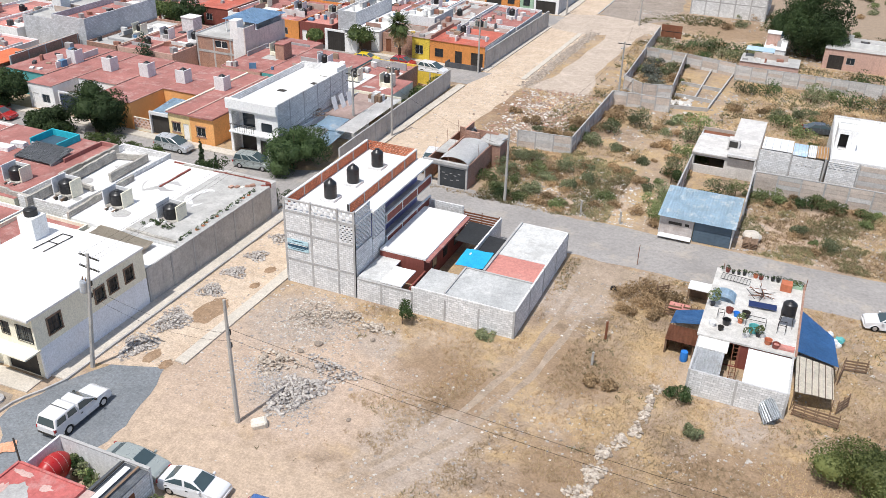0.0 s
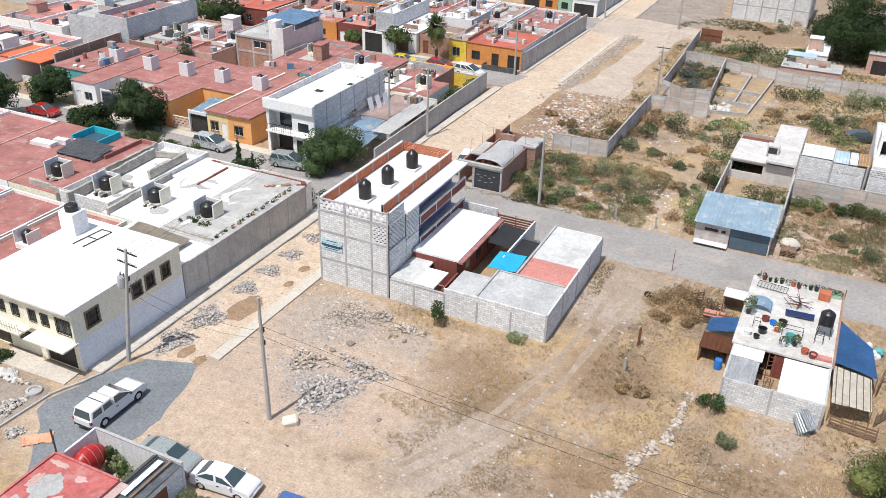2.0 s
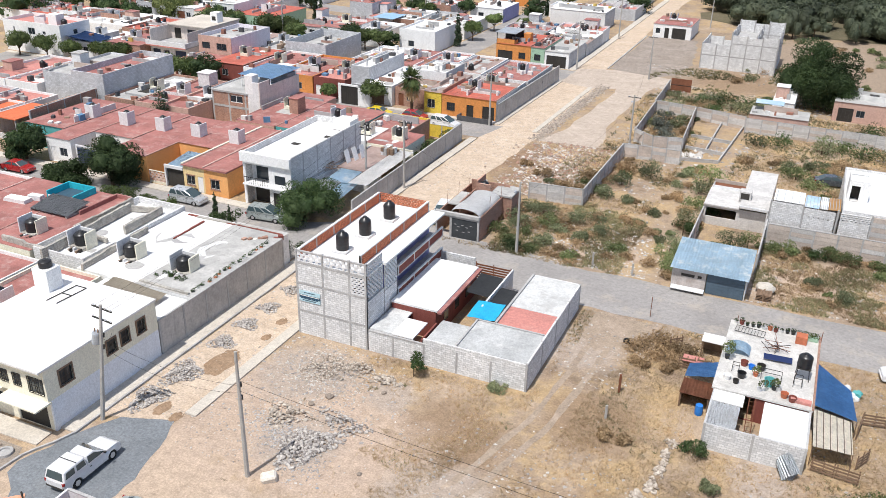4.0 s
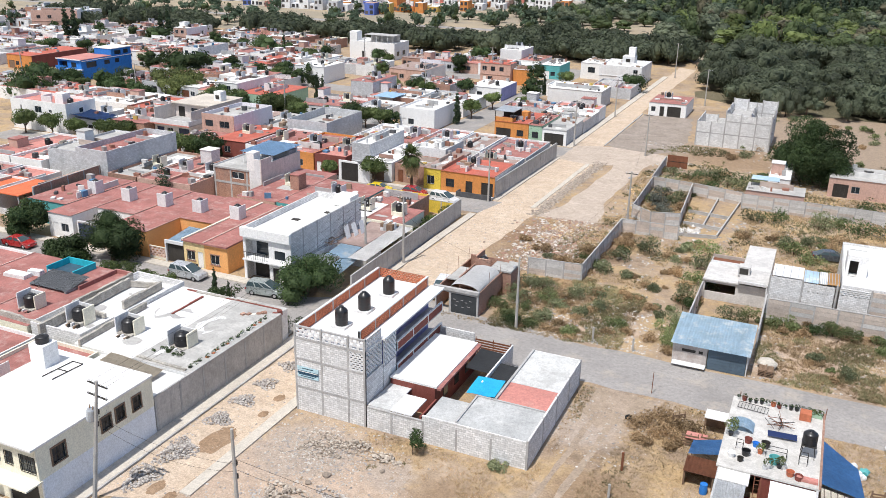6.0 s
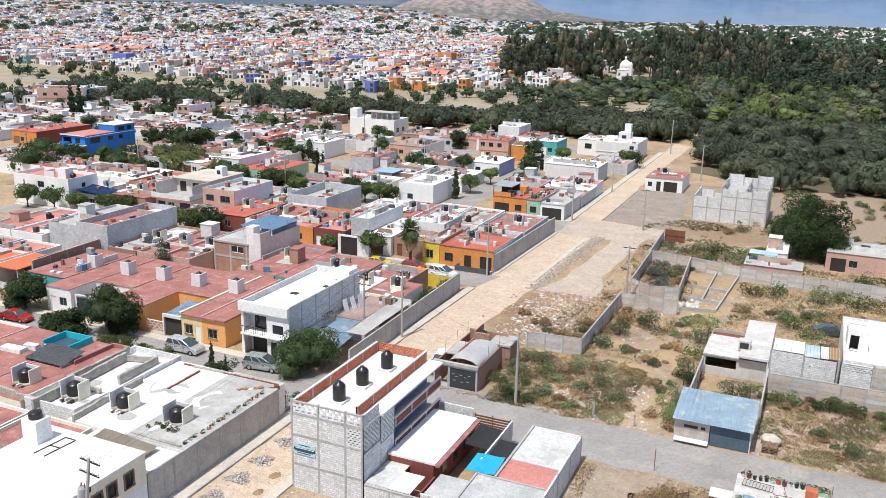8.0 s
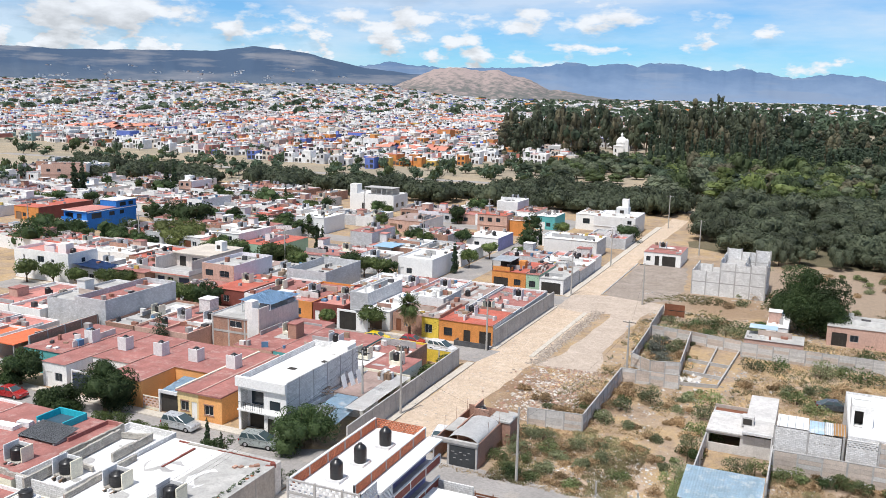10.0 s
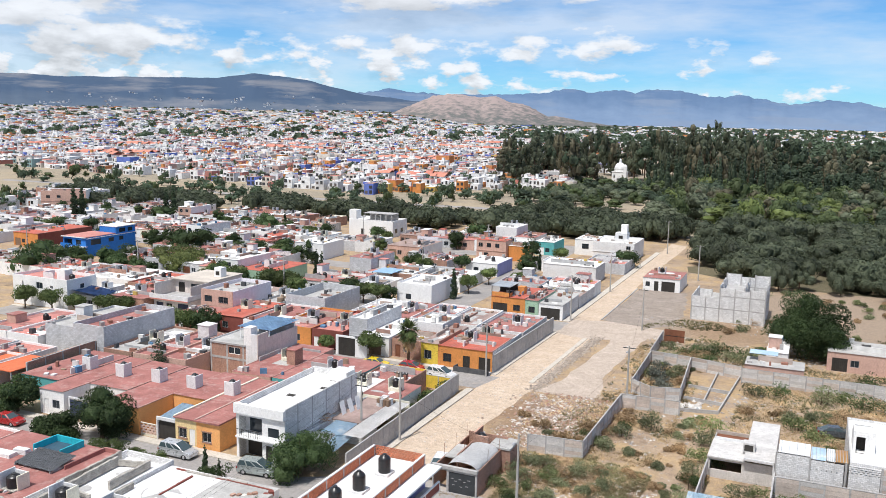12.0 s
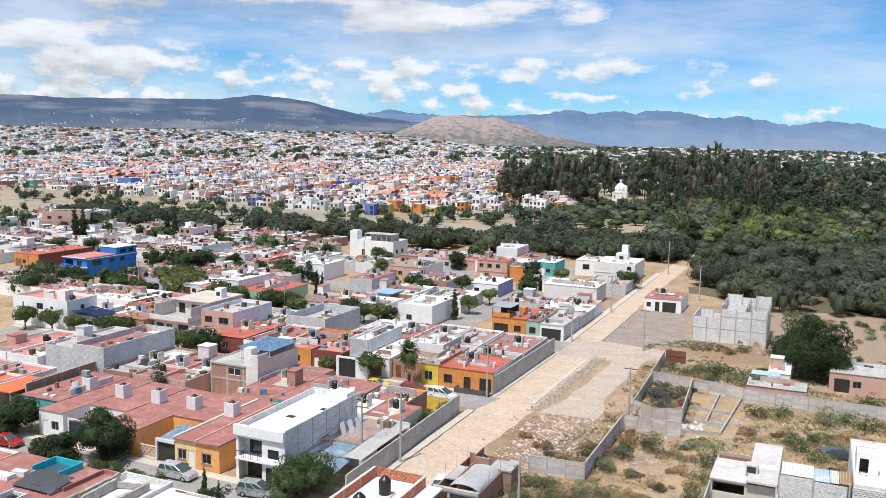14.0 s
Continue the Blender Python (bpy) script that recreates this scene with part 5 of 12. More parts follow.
def white_house():
    """White two-storey house: open balcony and carport on one half, block flank."""
    X0, X1, Y0, Y1, H = -60.2, -53.5, 77.9, 94.4, 6.8
    t = thing("house", pose(0, 0, 0), "white two-storey house with an open balcony and bare block flank", "house", "town houses")
    w = X1 - X0
    part("wall", pierced(w, 5.6, 0.16, [(0.35, 3.6, 0.02, 2.55), (0.35, 3.6, 2.95, 5.25), (4.1, 5.0, 0.02, 2.2), (4.4, 5.9, 3.3, 4.4), (5.4, 6.2, 0.9, 2.0)], Y0, 0, X0), WHITE, t)
    part("fascia", boxes((X0 - 0.15, X1 + 0.05, Y0 - 0.35, Y0 + 0.16, 5.6, 6.75)), WHITE, t)
    part("wall", boxes((X1 - 0.16, X1, Y0 + 0.16, Y1, 0, H)), BLOCK, t, "bare grey block flank")
    for y in (80.5, 83.6, 86.7, 89.8, 92.9):
        part("column", boxes((X1 - 0.17, X1 + 0.02, y, y + 0.18, 0, H + 0.02)), CONC, t)
    part("beam", boxes((X1 - 0.17, X1 + 0.02, Y0 + 0.2, Y1, 3.0, 3.2)), CONC, t)
    part("wall", boxes((X0, X0 + 0.16, Y0 + 0.16, Y1, 0, H - 0.1)), BLOCK, t)
    part("wall", boxes((X0 + 0.16, X1 - 0.16, Y1 - 0.16, Y1, 0, H)), BLOCK, t)
    part("roof", boxes((X0 + 0.16, X1 - 0.16, Y0 + 0.16, Y1 - 0.16, 5.75, 5.95)), WHITEROOF, t, "white sealed roof")
    part("floor_slab", boxes((X0 + 0.16, X1 - 0.16, Y0 - 0.5, Y1 - 0.16, 2.75, 2.92)), WHITE, t)
    part("recess_wall", boxes((X0 + 0.16, X0 + 3.7, Y0 + 1.6, Y0 + 1.72, 0, 5.75)), GREYP, t)
    part("recess_door", boxes((X0 + 0.8, X0 + 2.9, Y0 + 1.55, Y0 + 1.6, 2.95, 5.0)), GLASS, t)
    part("recess_door", boxes((X0 + 0.5, X0 + 3.2, Y0 + 1.55, Y0 + 1.6, 0.05, 2.3)), IRON, t)
    part("window_pane", boxes((X0 + 4.4, X0 + 5.9, Y0 + 0.07, Y0 + 0.1, 3.3, 4.4)), GLASS, t)
    part("door", boxes((X0 + 4.1, X0 + 5.0, Y0 + 0.06, Y0 + 0.11, 0.02, 2.2)), IRON, t)
    part("window_pane", boxes((X0 + 5.4, X0 + 6.2, Y0 + 0.07, Y0 + 0.1, 0.9, 2.0)), GLASS, t)
    for i in range(11):
        x = X0 + 0.4 + i * 0.32
        part("baluster", bar(bmesh.new(), (x, Y0 - 0.42, 2.92), (x, Y0 - 0.42, 3.75), 0.02, 4), IRON, t)
    part("handrail", bar(bmesh.new(), (X0 + 0.3, Y0 - 0.42, 3.77), (X0 + 3.75, Y0 - 0.42, 3.77), 0.035, 5), IRON, t)
    for x, y in ((-57.8, 84.5), (-55.6, 88.6), (-56.2, 92.0)):
        part("skylight", boxes((x, x + 1.0, y, y + 0.7, 5.95, 6.02)), DARK, t)
    part("stair_room", boxes((X1 - 2.6, X1 - 0.2, Y1 - 2.4, Y1 - 0.2, 5.95, 7.3)), WHITE, t)


white_house()


def yellow_house():
    """One-storey house: cream yellow half and orange half under one red roof; carport with blue sheets beside it."""
    X0, X1, Y0, Y1, H = -69.6, -62.95, 78.3, 95.0, 3.3
    t = thing("house", pose(0, 0, 0), "one-storey yellow and orange house with a red roof", "house", "town houses")
    PALEY = surface("pale yellow paint", (0.82, 0.63, 0.33), 0.8, 0.1)
    part("wall", pierced(3.2, H, 0.16, [(0.5, 1.7, 0.9, 2.1), (2.1, 2.95, 0.02, 2.15)], Y0, 0, X0), PALEY, t)
    part("wall", pierced(3.45, H, 0.16, [(0.9, 2.2, 0.9, 2.2)], Y0, 0, X0 + 3.2), APRICOT, t)
    for u0, u1 in ((0.5, 1.7), (4.1, 5.4)):
        w = windowed(t, X0 + u0, X0 + u1, 0.9, 2.1, Y0, 0.16, True, WHITE)
        part("lintel", boxes((X0 + u0 - 0.12, X0 + u1 + 0.12, Y0 - 0.05, Y0 - 0.004, 2.1, 2.24)), BRICK, w)
        part("sill", boxes((X0 + u0 - 0.12, X0 + u1 + 0.12, Y0 - 0.08, Y0 - 0.004, 0.76, 0.9)), BRICK, w)
    part("door", boxes((X0 + 2.1, X0 + 2.95, Y0 + 0.06, Y0 + 0.11, 0.02, 2.15)), WHITE, t)
    part("wall", boxes((X1 - 0.16, X1, Y0 + 0.16, Y1, 0, H)), APRICOT, t)
    part("wall", boxes((X0, X0 + 0.16, Y0 + 0.16, Y1, 0, H)), PALEY, t)
    part("wall", boxes((X0 + 0.16, X1 - 0.16, Y1 - 0.16, Y1, 0, H)), APRICOT, t)
    part("roof", boxes((X0 - 0.1, X0 + 3.2, Y0 - 0.25, Y1, H, H + 0.16)), REDROOF, t)
    part("roof", boxes((X0 + 3.2, X1 + 0.1, Y0 - 0.25, Y1, H, H + 0.2)), REDROOF, t)
    part("roof_seam", boxes((X0 + 3.1, X0 + 3.32, Y0 - 0.2, Y1, H + 0.2, H + 0.3)), surface("pale pink seal", (0.55, 0.38, 0.33), 0.85, 0.2), t)
    part("roof_seam", boxes((X0 - 0.1, X0 + 0.15, Y0 - 0.2, Y1, H + 0.16, H + 0.32)), CREAM, t)
    part("plinth", boxes((X0 + 0.3, X0 + 2.05, Y0 - 0.04, Y0 - 0.005, 0, 0.5)), DARK, t)
    c = thing("carport", pose(0, 0, 0), "carport with pale blue translucent sheets and a dark gate", "carport")
    slabs("frame", ((-72.6, -69.7, 78.3, 78.5, 2.5, 2.9), (-72.6, -72.45, 78.5, 83.0, 0, 2.7), (-72.6, -72.4, 78.3, 78.5, 0, 2.5)), GREYP, c)
    bm = bmesh.new()
    rows = []
    for i in range(15):
        x = -72.4 + 2.7 * i / 14
        rows.append([bm.verts.new((x, y, 2.75 + 0.5 * (y - 78.5) / 4.2 + 0.05 * (i % 2))) for y in (78.5, 82.8)])
    for p, q in zip(rows, rows[1:]):
        bm.faces.new((p[0], q[0], q[1], p[1]))
    bmesh.ops.solidify(bm, geom=bm.faces[:], thickness=0.02)
    part("sheet_roof", bm, BLUEZINC, c)
    part("gate", boxes((-72.4, -69.7, 78.6, 78.65, 0.05, 2.45)), DARK, c, "dark gate")


yellow_house()


def beige_house():
    X0, X1, Y0, Y1, H = -84.2, -75.4, 103.0, 113.6, 6.2
    t = thing("house", pose(0, 0, 0), "two-storey beige house with a blue canopy on its roof", "house", "town houses")
    part("wall", boxes((X1 - 0.16, X1, Y0, Y1, 0, H)), BEIGE, t, "tall plain beige flank")
    part("wall", boxes((X1 - 0.16, X1, Y0, Y0 + 2.6, H, H + 0.9)), BEIGE, t)
    part("wall", pierced(6.6, 5.2, 0.16, [(3.4, 5.6, 3.6, 4.7)], Y0, 0, X0), BRICK, t, "bare brick back wall")
    part("pane", boxes((X0 + 3.4, X0 + 5.6, Y0 + 0.07, Y0 + 0.1, 3.6, 4.7)), GLASS, t)
    slabs("window_frame", ((X0 + 3.4, X0 + 5.6, Y0 + 0.03, Y0 + 0.07, 4.62, 4.7), (X0 + 4.45, X0 + 4.52, Y0 + 0.03, Y0 + 0.07, 3.6, 4.7), (X0 + 3.4, X0 + 5.6, Y0 + 0.03, Y0 + 0.07, 3.6, 3.68)), WHITE, t)
    for u in (0.0, 3.0, 6.0):
        part("column", boxes((X0 + u, X0 + u + 0.28, Y0 - 0.03, Y0 - 0.002, 0, 4.98)), CONC, t, "bare concrete column")
    part("beam", boxes((X0, X0 + 6.6, Y0 - 0.045, Y0 - 0.032, 2.7, 3.05)), CONC, t, "bare concrete beam")
    part("beam", boxes((X0 - 0.02, X0 + 6.62, Y0 - 0.12, Y0 - 0.002, 5.0, 5.26)), CONC, t, "bare concrete beam")
    part("wall", boxes((X0 + 6.6, X1 - 0.16, Y0, Y0 + 0.16, 0, H + 0.9)), GREYP, t)
    part("wall", boxes((X0, X0 + 0.16, Y0 + 0.16, Y1, 0, 5.4)), BLOCK, t)
    part("wall", pierced(X1 - X0 - 0.4, H, 0.16, [(1.0, 3.4, 0.02, 2.3), (4.6, 6.2, 0.9, 2.1), (1.2, 2.6, 3.7, 4.8), (5.0, 6.4, 3.7, 4.8)], Y1 - 0.16, 0, X0 + 0.2), BEIGE, t)
    part("roof", boxes((X0 + 0.16, X1 - 0.16, Y0 + 0.16, Y1 - 0.16, 5.05, 5.2)), ROOFC, t)
    part("tower", boxes((X0 + 6.3, X0 + 7.6, Y0 - 0.02, Y0 + 1.6, 5.2, 8.0)), WHITE, t, "white stair tower")
    for x in (X0 + 3.2, X1 - 0.3):
        for y in (Y0 + 3.2, Y1 - 0.6):
            part("canopy_post", boxes((x, x + 0.12, y, y + 0.12, 5.2, 7.1)), WHITE, t)
    bm = bmesh.new()
    rows = []
    for i in range(29):
        x = X0 + 2.8 + (X1 - X0 - 2.5) * i / 28
        rows.append([bm.verts.new((x, y, 7.12 + 0.04 * (i % 2) + 0.1 * (y - Y0) / 9)) for y in (Y0 + 2.9, Y1 + 0.1)])
    for p, q in zip(rows, rows[1:]):
        bm.faces.new((p[0], q[0], q[1], p[1]))
    bmesh.ops.solidify(bm, geom=bm.faces[:], thickness=0.03)
    part("canopy", bm, surface("steel blue sheet", (0.25, 0.41, 0.60), 0.5, 0.15), t, "steel blue corrugated canopy")
    # room beneath the canopy, its plaster coloured darker to stand for shade
    part("shaded_room", boxes((X0 + 3.2, X1 - 0.3, Y1 - 2.6, Y1 - 0.3, 5.2, 6.7)), surface("plaster darkened for shade", (0.35, 0.33, 0.32), 0.9, 0.2), t)


beige_house()


def work_yard():
    """Yard by the dirt street: red terrace, sheet roofs, stacked timber and blocks."""
    t = thing("outbuilding", pose(0, 0, 0), "low outbuilding with a red terrace and worn sheet roofs", "building")
    part("roof", boxes((-53.2, -49.0, 87.6, 96.6, 2.6, 2.8)), BROWNROOF, t, "worn brownish red terrace")
    part("wall", boxes((-53.2, -47.0, 87.6, 87.75, 0, 2.6)), BLOCK, t)
    part("wall", boxes((-53.35, -53.2, 79.0, 96.8, 0, 2.9)), BLOCK, t)
    part("wall", boxes((-53.2, -47.0, 96.65, 96.8, 0, 3.1)), CREAM, t)
    n = 0
    for x0, x1, y0, y1, z0, z1, m in ((-53.0, -50.6, 79.6, 84.0, 2.1, 2.5, ZINC), (-50.5, -48.4, 80.2, 84.6, 2.0, 2.4, BLUEZINC), (-52.6, -49.6, 83.8, 87.6, 2.45, 2.7, BLUEZINC), (-49.2, -46.75, 83.4, 96.3, 2.8, 3.0, WHITEROOF)):
        bm = bmesh.new()
        rows = []
        k = 24
        for i in range(k + 1):
            x = x0 + (x1 - x0) * i / k
            rows.append([bm.verts.new((x, y, z + 0.03 * (i % 2) + 0.04 * noise.noise((x, y, n)))) for y, z in ((y0, z0), (y1, z1))])
        for p, q in zip(rows, rows[1:]):
            bm.faces.new((p[0], q[0], q[1], p[1]))
        bmesh.ops.solidify(bm, geom=bm.faces[:], thickness=0.02)
        part("sheet_roof", bm, m, t)
        n += 1
    g = random.Random(6)
    s = thing("block_stack", pose(-50.4, 94.0, 2.8), "stacked concrete blocks and brown timber on a terrace", "building blocks")
    for i in range(22):
        x, y, z = (i % 4) * 0.45, (i // 4 % 3) * 0.7, (i // 12) * 0.5
        part("block", boxes((x, x + 0.4, y, y + 0.55, z, z + 0.48)), g.choice([CONC, WOOD, BLOCK]), s)
    s = thing("brushwood", pose(-53.0, 85.6, 2.9), "heap of brushwood and boxes on a roof", "brushwood")
    for i in range(26):
        a = g.uniform(0, 3.14)
        q = Vector((g.uniform(-1.0, 0.6), g.uniform(-0.8, 0.8), g.uniform(0.05, 0.7)))
        part("stick", bar(bmesh.new(), q, q + Vector((math.cos(a), math.sin(a), g.uniform(-0.1, 0.3))) * 1.2, 0.03, 4), WOOD, s)
    for x, y, a in ((-52.6, 89.6, 75), (-52.2, 90.9, 72), (-51.9, 92.1, 78)):
        s = thing("board", pose(x, y, 2.8, a, 0, 90), "white board leaning on a block wall", "board", "leaning boards")
        part("sheet", boxes((-0.5, 0.5, 0, 1.7, 0, 0.05)), WHITE, s)


work_yard()
house(south_face(-81.6, 78.4), 6.2, 16.6, 3.4, "a", "r", seed=24, par=0.15, clutter=False)
house(south_face(-75.4, 84.6), 5.7, 10.6, 3.5, "a", "r", seed=23, par=0.15, clutter=False, label="set-back apricot house with a red roof")
house(south_face(-88.4, 83.2), 6.7, 12.0, 3.4, "w", "r", seed=25, par=0.12, clutter=False)
house(south_face(-92.8, 78.8), 4.35, 16.4, 3.4, "w", "r", seed=26, par=0.12, clutter=False)
house(south_face(-100.2, 82.2), 7.3, 13.2, 3.4, "T", "r", seed=27, par=0.12, clutter=False)
q = thing("patio_fence", pose(-75.3, 78.5, 0), "low pierced pinkish fence before a patio", "fence")
part("screen", lattice(2.7, 1.3, 0.3, 0.1, 0, 0, 0.3), surface("pale pink render", (0.62, 0.45, 0.38), 0.85, 0.15), q)
part("base", boxes((0, 2.7, -0.02, 0.12, 0, 0.3)), CREAM, q)
part("cap", boxes((0, 2.7, -0.02, 0.12, 1.6, 1.68)), CREAM, q)
q = thing("metal_gate", pose(-88.3, 79.4, 0), "dark gate between white posts before a recess", "gate", "house gates")
part("leaf", boxes((0.2, 4.4, 0, 0.06, 0.05, 2.3)), NAVY, q)
part("post", boxes((0, 0.2, -0.06, 0.14, 0, 2.5)), WHITE, q)
part("post", boxes((4.4, 4.6, -0.06, 0.14, 0, 2.5)), WHITE, q)
part("beam", boxes((0, 4.6, -0.05, 0.13, 2.5, 2.7)), GREYP, q)
q = thing("canopy", pose(-110.4, 82.2, 0), "bright vermilion roof on posts over a dark carport", "canopy")
part("sheet", boxes((0, 8.2, 0, 7.4, 3.2, 3.34)), surface("vermilion roof coat", (0.66, 0.17, 0.075), 0.8, 0.15), q)
for a in (0.1, 7.9):
    for b in (0.1, 7.1):
        part("post", boxes((a, a + 0.16, b, b + 0.16, 0, 3.2)), CONC, q)
# near-black wall: the shaded void of the carport is put into its colour
part("back_wall", boxes((0.2, 7.9, 6.9, 7.05, 0, 3.2)), DARK, q)
part("front_wall", boxes((0.3, 7.9, 0.12, 0.26, 0, 0.9)), BLOCK, q)
boundary("yard_wall", -101.2, 84.0, -101.9, 97.2, 4.3, BRICK, "bare red brick wall between two houses", 0.16, 3.2)

house(south_face(-114.5, 78.5), 7.6, 16, 3.4, "w", "s", seed=29, tank="a")
house(south_face(-122.8, 78.5), 7.6, 16, 3.4, "g", "r", seed=30, tank="a")
for x, y in ((-93.6, 88.3), (-86.9, 87.8), (-80.8, 88.1), (-74.7, 88.0), (-68.6, 88.1)):
    s = thing("tank_housing", pose(x, y, 3.3), "cream box housing for a roof cistern", "tank housing", "cistern housings")
    part("screen", boxes((-0.75, 0.75, -0.75, -0.6, 0, 1.95)), GREYP, s)
    part("screen", boxes((0.6, 0.75, -0.6, 0.75, 0, 1.95)), GREYP, s)
    part("base", boxes((-0.75, 0.6, -0.6, 0.75, 0, 0.9)), CREAM, s)
    tank_at(x - 0.05, y + 0.1, 4.2, 0.52, 1.2)
DARKSTONE = surface("dark stone facing", (0.10, 0.10, 0.105), 0.7, 0.3, 1.5, 0.3, (0.2, 0.19, 0.18))
gate = thing("yard_gate", pose(-72.2, 121.0, 0), "dark sheet metal yard gate between white walls", "gate")
part("wall", boxes((-0.5, 0.0, 0, 0.25, 0, 3.1)), WHITE, gate)
part("wall", boxes((3.2, 5.4, 0, 0.25, 0, 3.0)), WHITE, gate)
part("lintel", boxes((-0.5, 3.2, 0, 0.25, 3.1, 3.4)), WHITE, gate)
for i in range(8):
    part("gate_panel", boxes((0.02 + i * 0.3965, 0.4 + i * 0.3965, 0.08, 0.14, 0.05, 3.05)), IRON, gate)
# back row, fronts to the second street at y = 114.8
house(north_face(-51.0, 110.5), 6.9, 7.0, 3.2, "y", "r", seed=31, par=0.3, side="k", clutter=False, patches=2)
house(north_face(-48.5, 103.4), 5.6, 6.5, 3.1, "c", "r", seed=131, par=0.2, clutter=False, patches=3, tank="s")
house(north_face(-54.2, 103.4), 3.8, 6.5, 3.15, "w", "w", seed=132, par=0.2, clutter=False, patches=2, tank="s")
boundary("yard_wall", -57.9, 112.2, -47.0, 112.0, 1.9, YELLOW, "yellow painted yard wall along the street", 0.15, 3.0)
house(north_face(-58.1, 110.2), 10.4, 13.5, 3.3, "d", "r", seed=33, par=0.15, tank="s", side="T", clutter=False, patches=3)
house(north_face(-68.6, 113.5), 6.6, 17, 3.3, "p", "r", seed=34, par=0.15, tank="s")
house(north_face(-84.4, 113.5), 5.2, 16, 3.4, "p", "r", seed=35, tank="s")
house(north_face(-89.8, 113.5), 4.8, 16, 3.3, "p", "r", seed=36, tank="sc")
house(north_face(-94.8, 113.5), 5.7, 16, 3.3, "k", "g", seed=37, tank="s")
house(north_face(-100.6, 113.8), 6.5, 16, 6.5, "x", "r", side="x", storeys=2, seed=38, par=0.9, label="two-storey grey block house with high parapets")
house(north_face(-107.3, 113.8), 7.0, 15, 5.4, "g", "g", side="x", storeys=2, seed=39, box_room=True)
house(north_face(-114.6, 113.5), 7.0, 16, 3.4, "w", "s", seed=40, tank="s")
house(north_face(-121.8, 113.5), 7.0, 16, 3.4, "w", "r", seed=41, tank="a")
# north of the second street, fronts to -y
q = house(south_face(-54.6, 122.7), 9.3, 9.4, 3.5, "o", "v", seed=51, par=0.2, side="b", tank="s", clutter=False, patches=3, openings=([(4.3, 5.5, 0.02, 2.3), (7.0, 9.0, 0.02, 2.4)], [(0.9, 2.3, 1.0, 2.3)]))
slabs("terrace_wall", ((3.3, 9.25, -1.5, -1.32, 0, 0.85), (3.3, 3.5, -1.32, -0.02, 0, 0.85)), DARKSTONE, q, "dark stone terrace wall")
part("terrace", boxes((3.5, 9.25, -1.32, -0.02, 0, 0.3)), CONC, q)
part("roof_wall", boxes((3.9, 4.1, 1.2, 4.2, 3.53, 3.95)), PINK, q)
part("roof_wall", boxes((0.02, 0.2, 0.2, 9.2, 3.53, 4.1)), BRICK, q)
house(south_face(-54.3, 132.2), 8.6, 6.0, 3.1, "x", "n", seed=151, par=0.5, side="b", tank="s", patches=2)
house(south_face(-63.6, 131.4), 5.9, 8.0, 4.6, "g", "w", seed=152, par=0.3, side="x", front=False, clutter=False, patches=3, label="bare grey block house with a white roof")
house(south_face(-57.7, 122.7), 3.05, 13, 3.6, "y", "n", seed=52, par=0.2, side="p", clutter=False, patches=2, openings=([], [(0.6, 1.9, 1.0, 2.4)]))
house(south_face(-63.9, 124.5), 6.1, 6.8, 3.1, "k", "n", seed=53, par=0.4, clutter=False, patches=3)
house(south_face(-68.6, 123.6), 4.6, 13.5, 3.3, "w", "w", seed=153, par=0.2, clutter=False, patches=3)
house(south_face(-72.2, 124.6), 3.5, 13, 5.7, "x", "w", side="b", storeys=2, seed=54, par=0.4, front=False, clutter=False, patches=3, label="two-storey bare block house with a white roof")
house(south_face(-78.5, 122.7), 6.2, 15, 3.5, "d", "s", seed=55, tank="s")
house(south_face(-85.7, 122.7), 7.0, 15, 3.4, "o", "r", seed=56, tank="sb")
house(south_face(-92.9, 122.7), 7.0, 15, 3.4, "w", "r", seed=57, tank="s")
house(south_face(-108.5, 130.3), 7.5, 12.6, 6.1, "p", "g", side="l", storeys=2, seed=58, par=0.7, clutter=False, openings=([], [(0.8, 2.6, 3.7, 4.9), (4.2, 6.4, 3.7, 4.9), (0.8, 2.4, 0.9, 2.2), (4.4, 6.0, 0.9, 2.2)]), label="two-storey house with a pink front and pale lavender flank")
house(south_face(-100.9, 124.2), 7.0, 13.2, 3.2, "d", "v", seed=158, par=0.2, tank="s", clutter=False, patches=2)
house(south_face(-136.3, 125.6), 7.0, 11.5, 3.1, "w", "w", seed=60, par=0.15, tank="s", clutter=False, patches=4)
house(south_face(-129.2, 128.0), 8.4, 9.4, 3.1, "k", "r", seed=61, par=0.2, tank="s", clutter=False, patches=3)
house(south_face(-108.4, 123.0), 7.4, 7.0, 2.9, "d", "r", seed=159, par=0.2, clutter=False, patches=2)


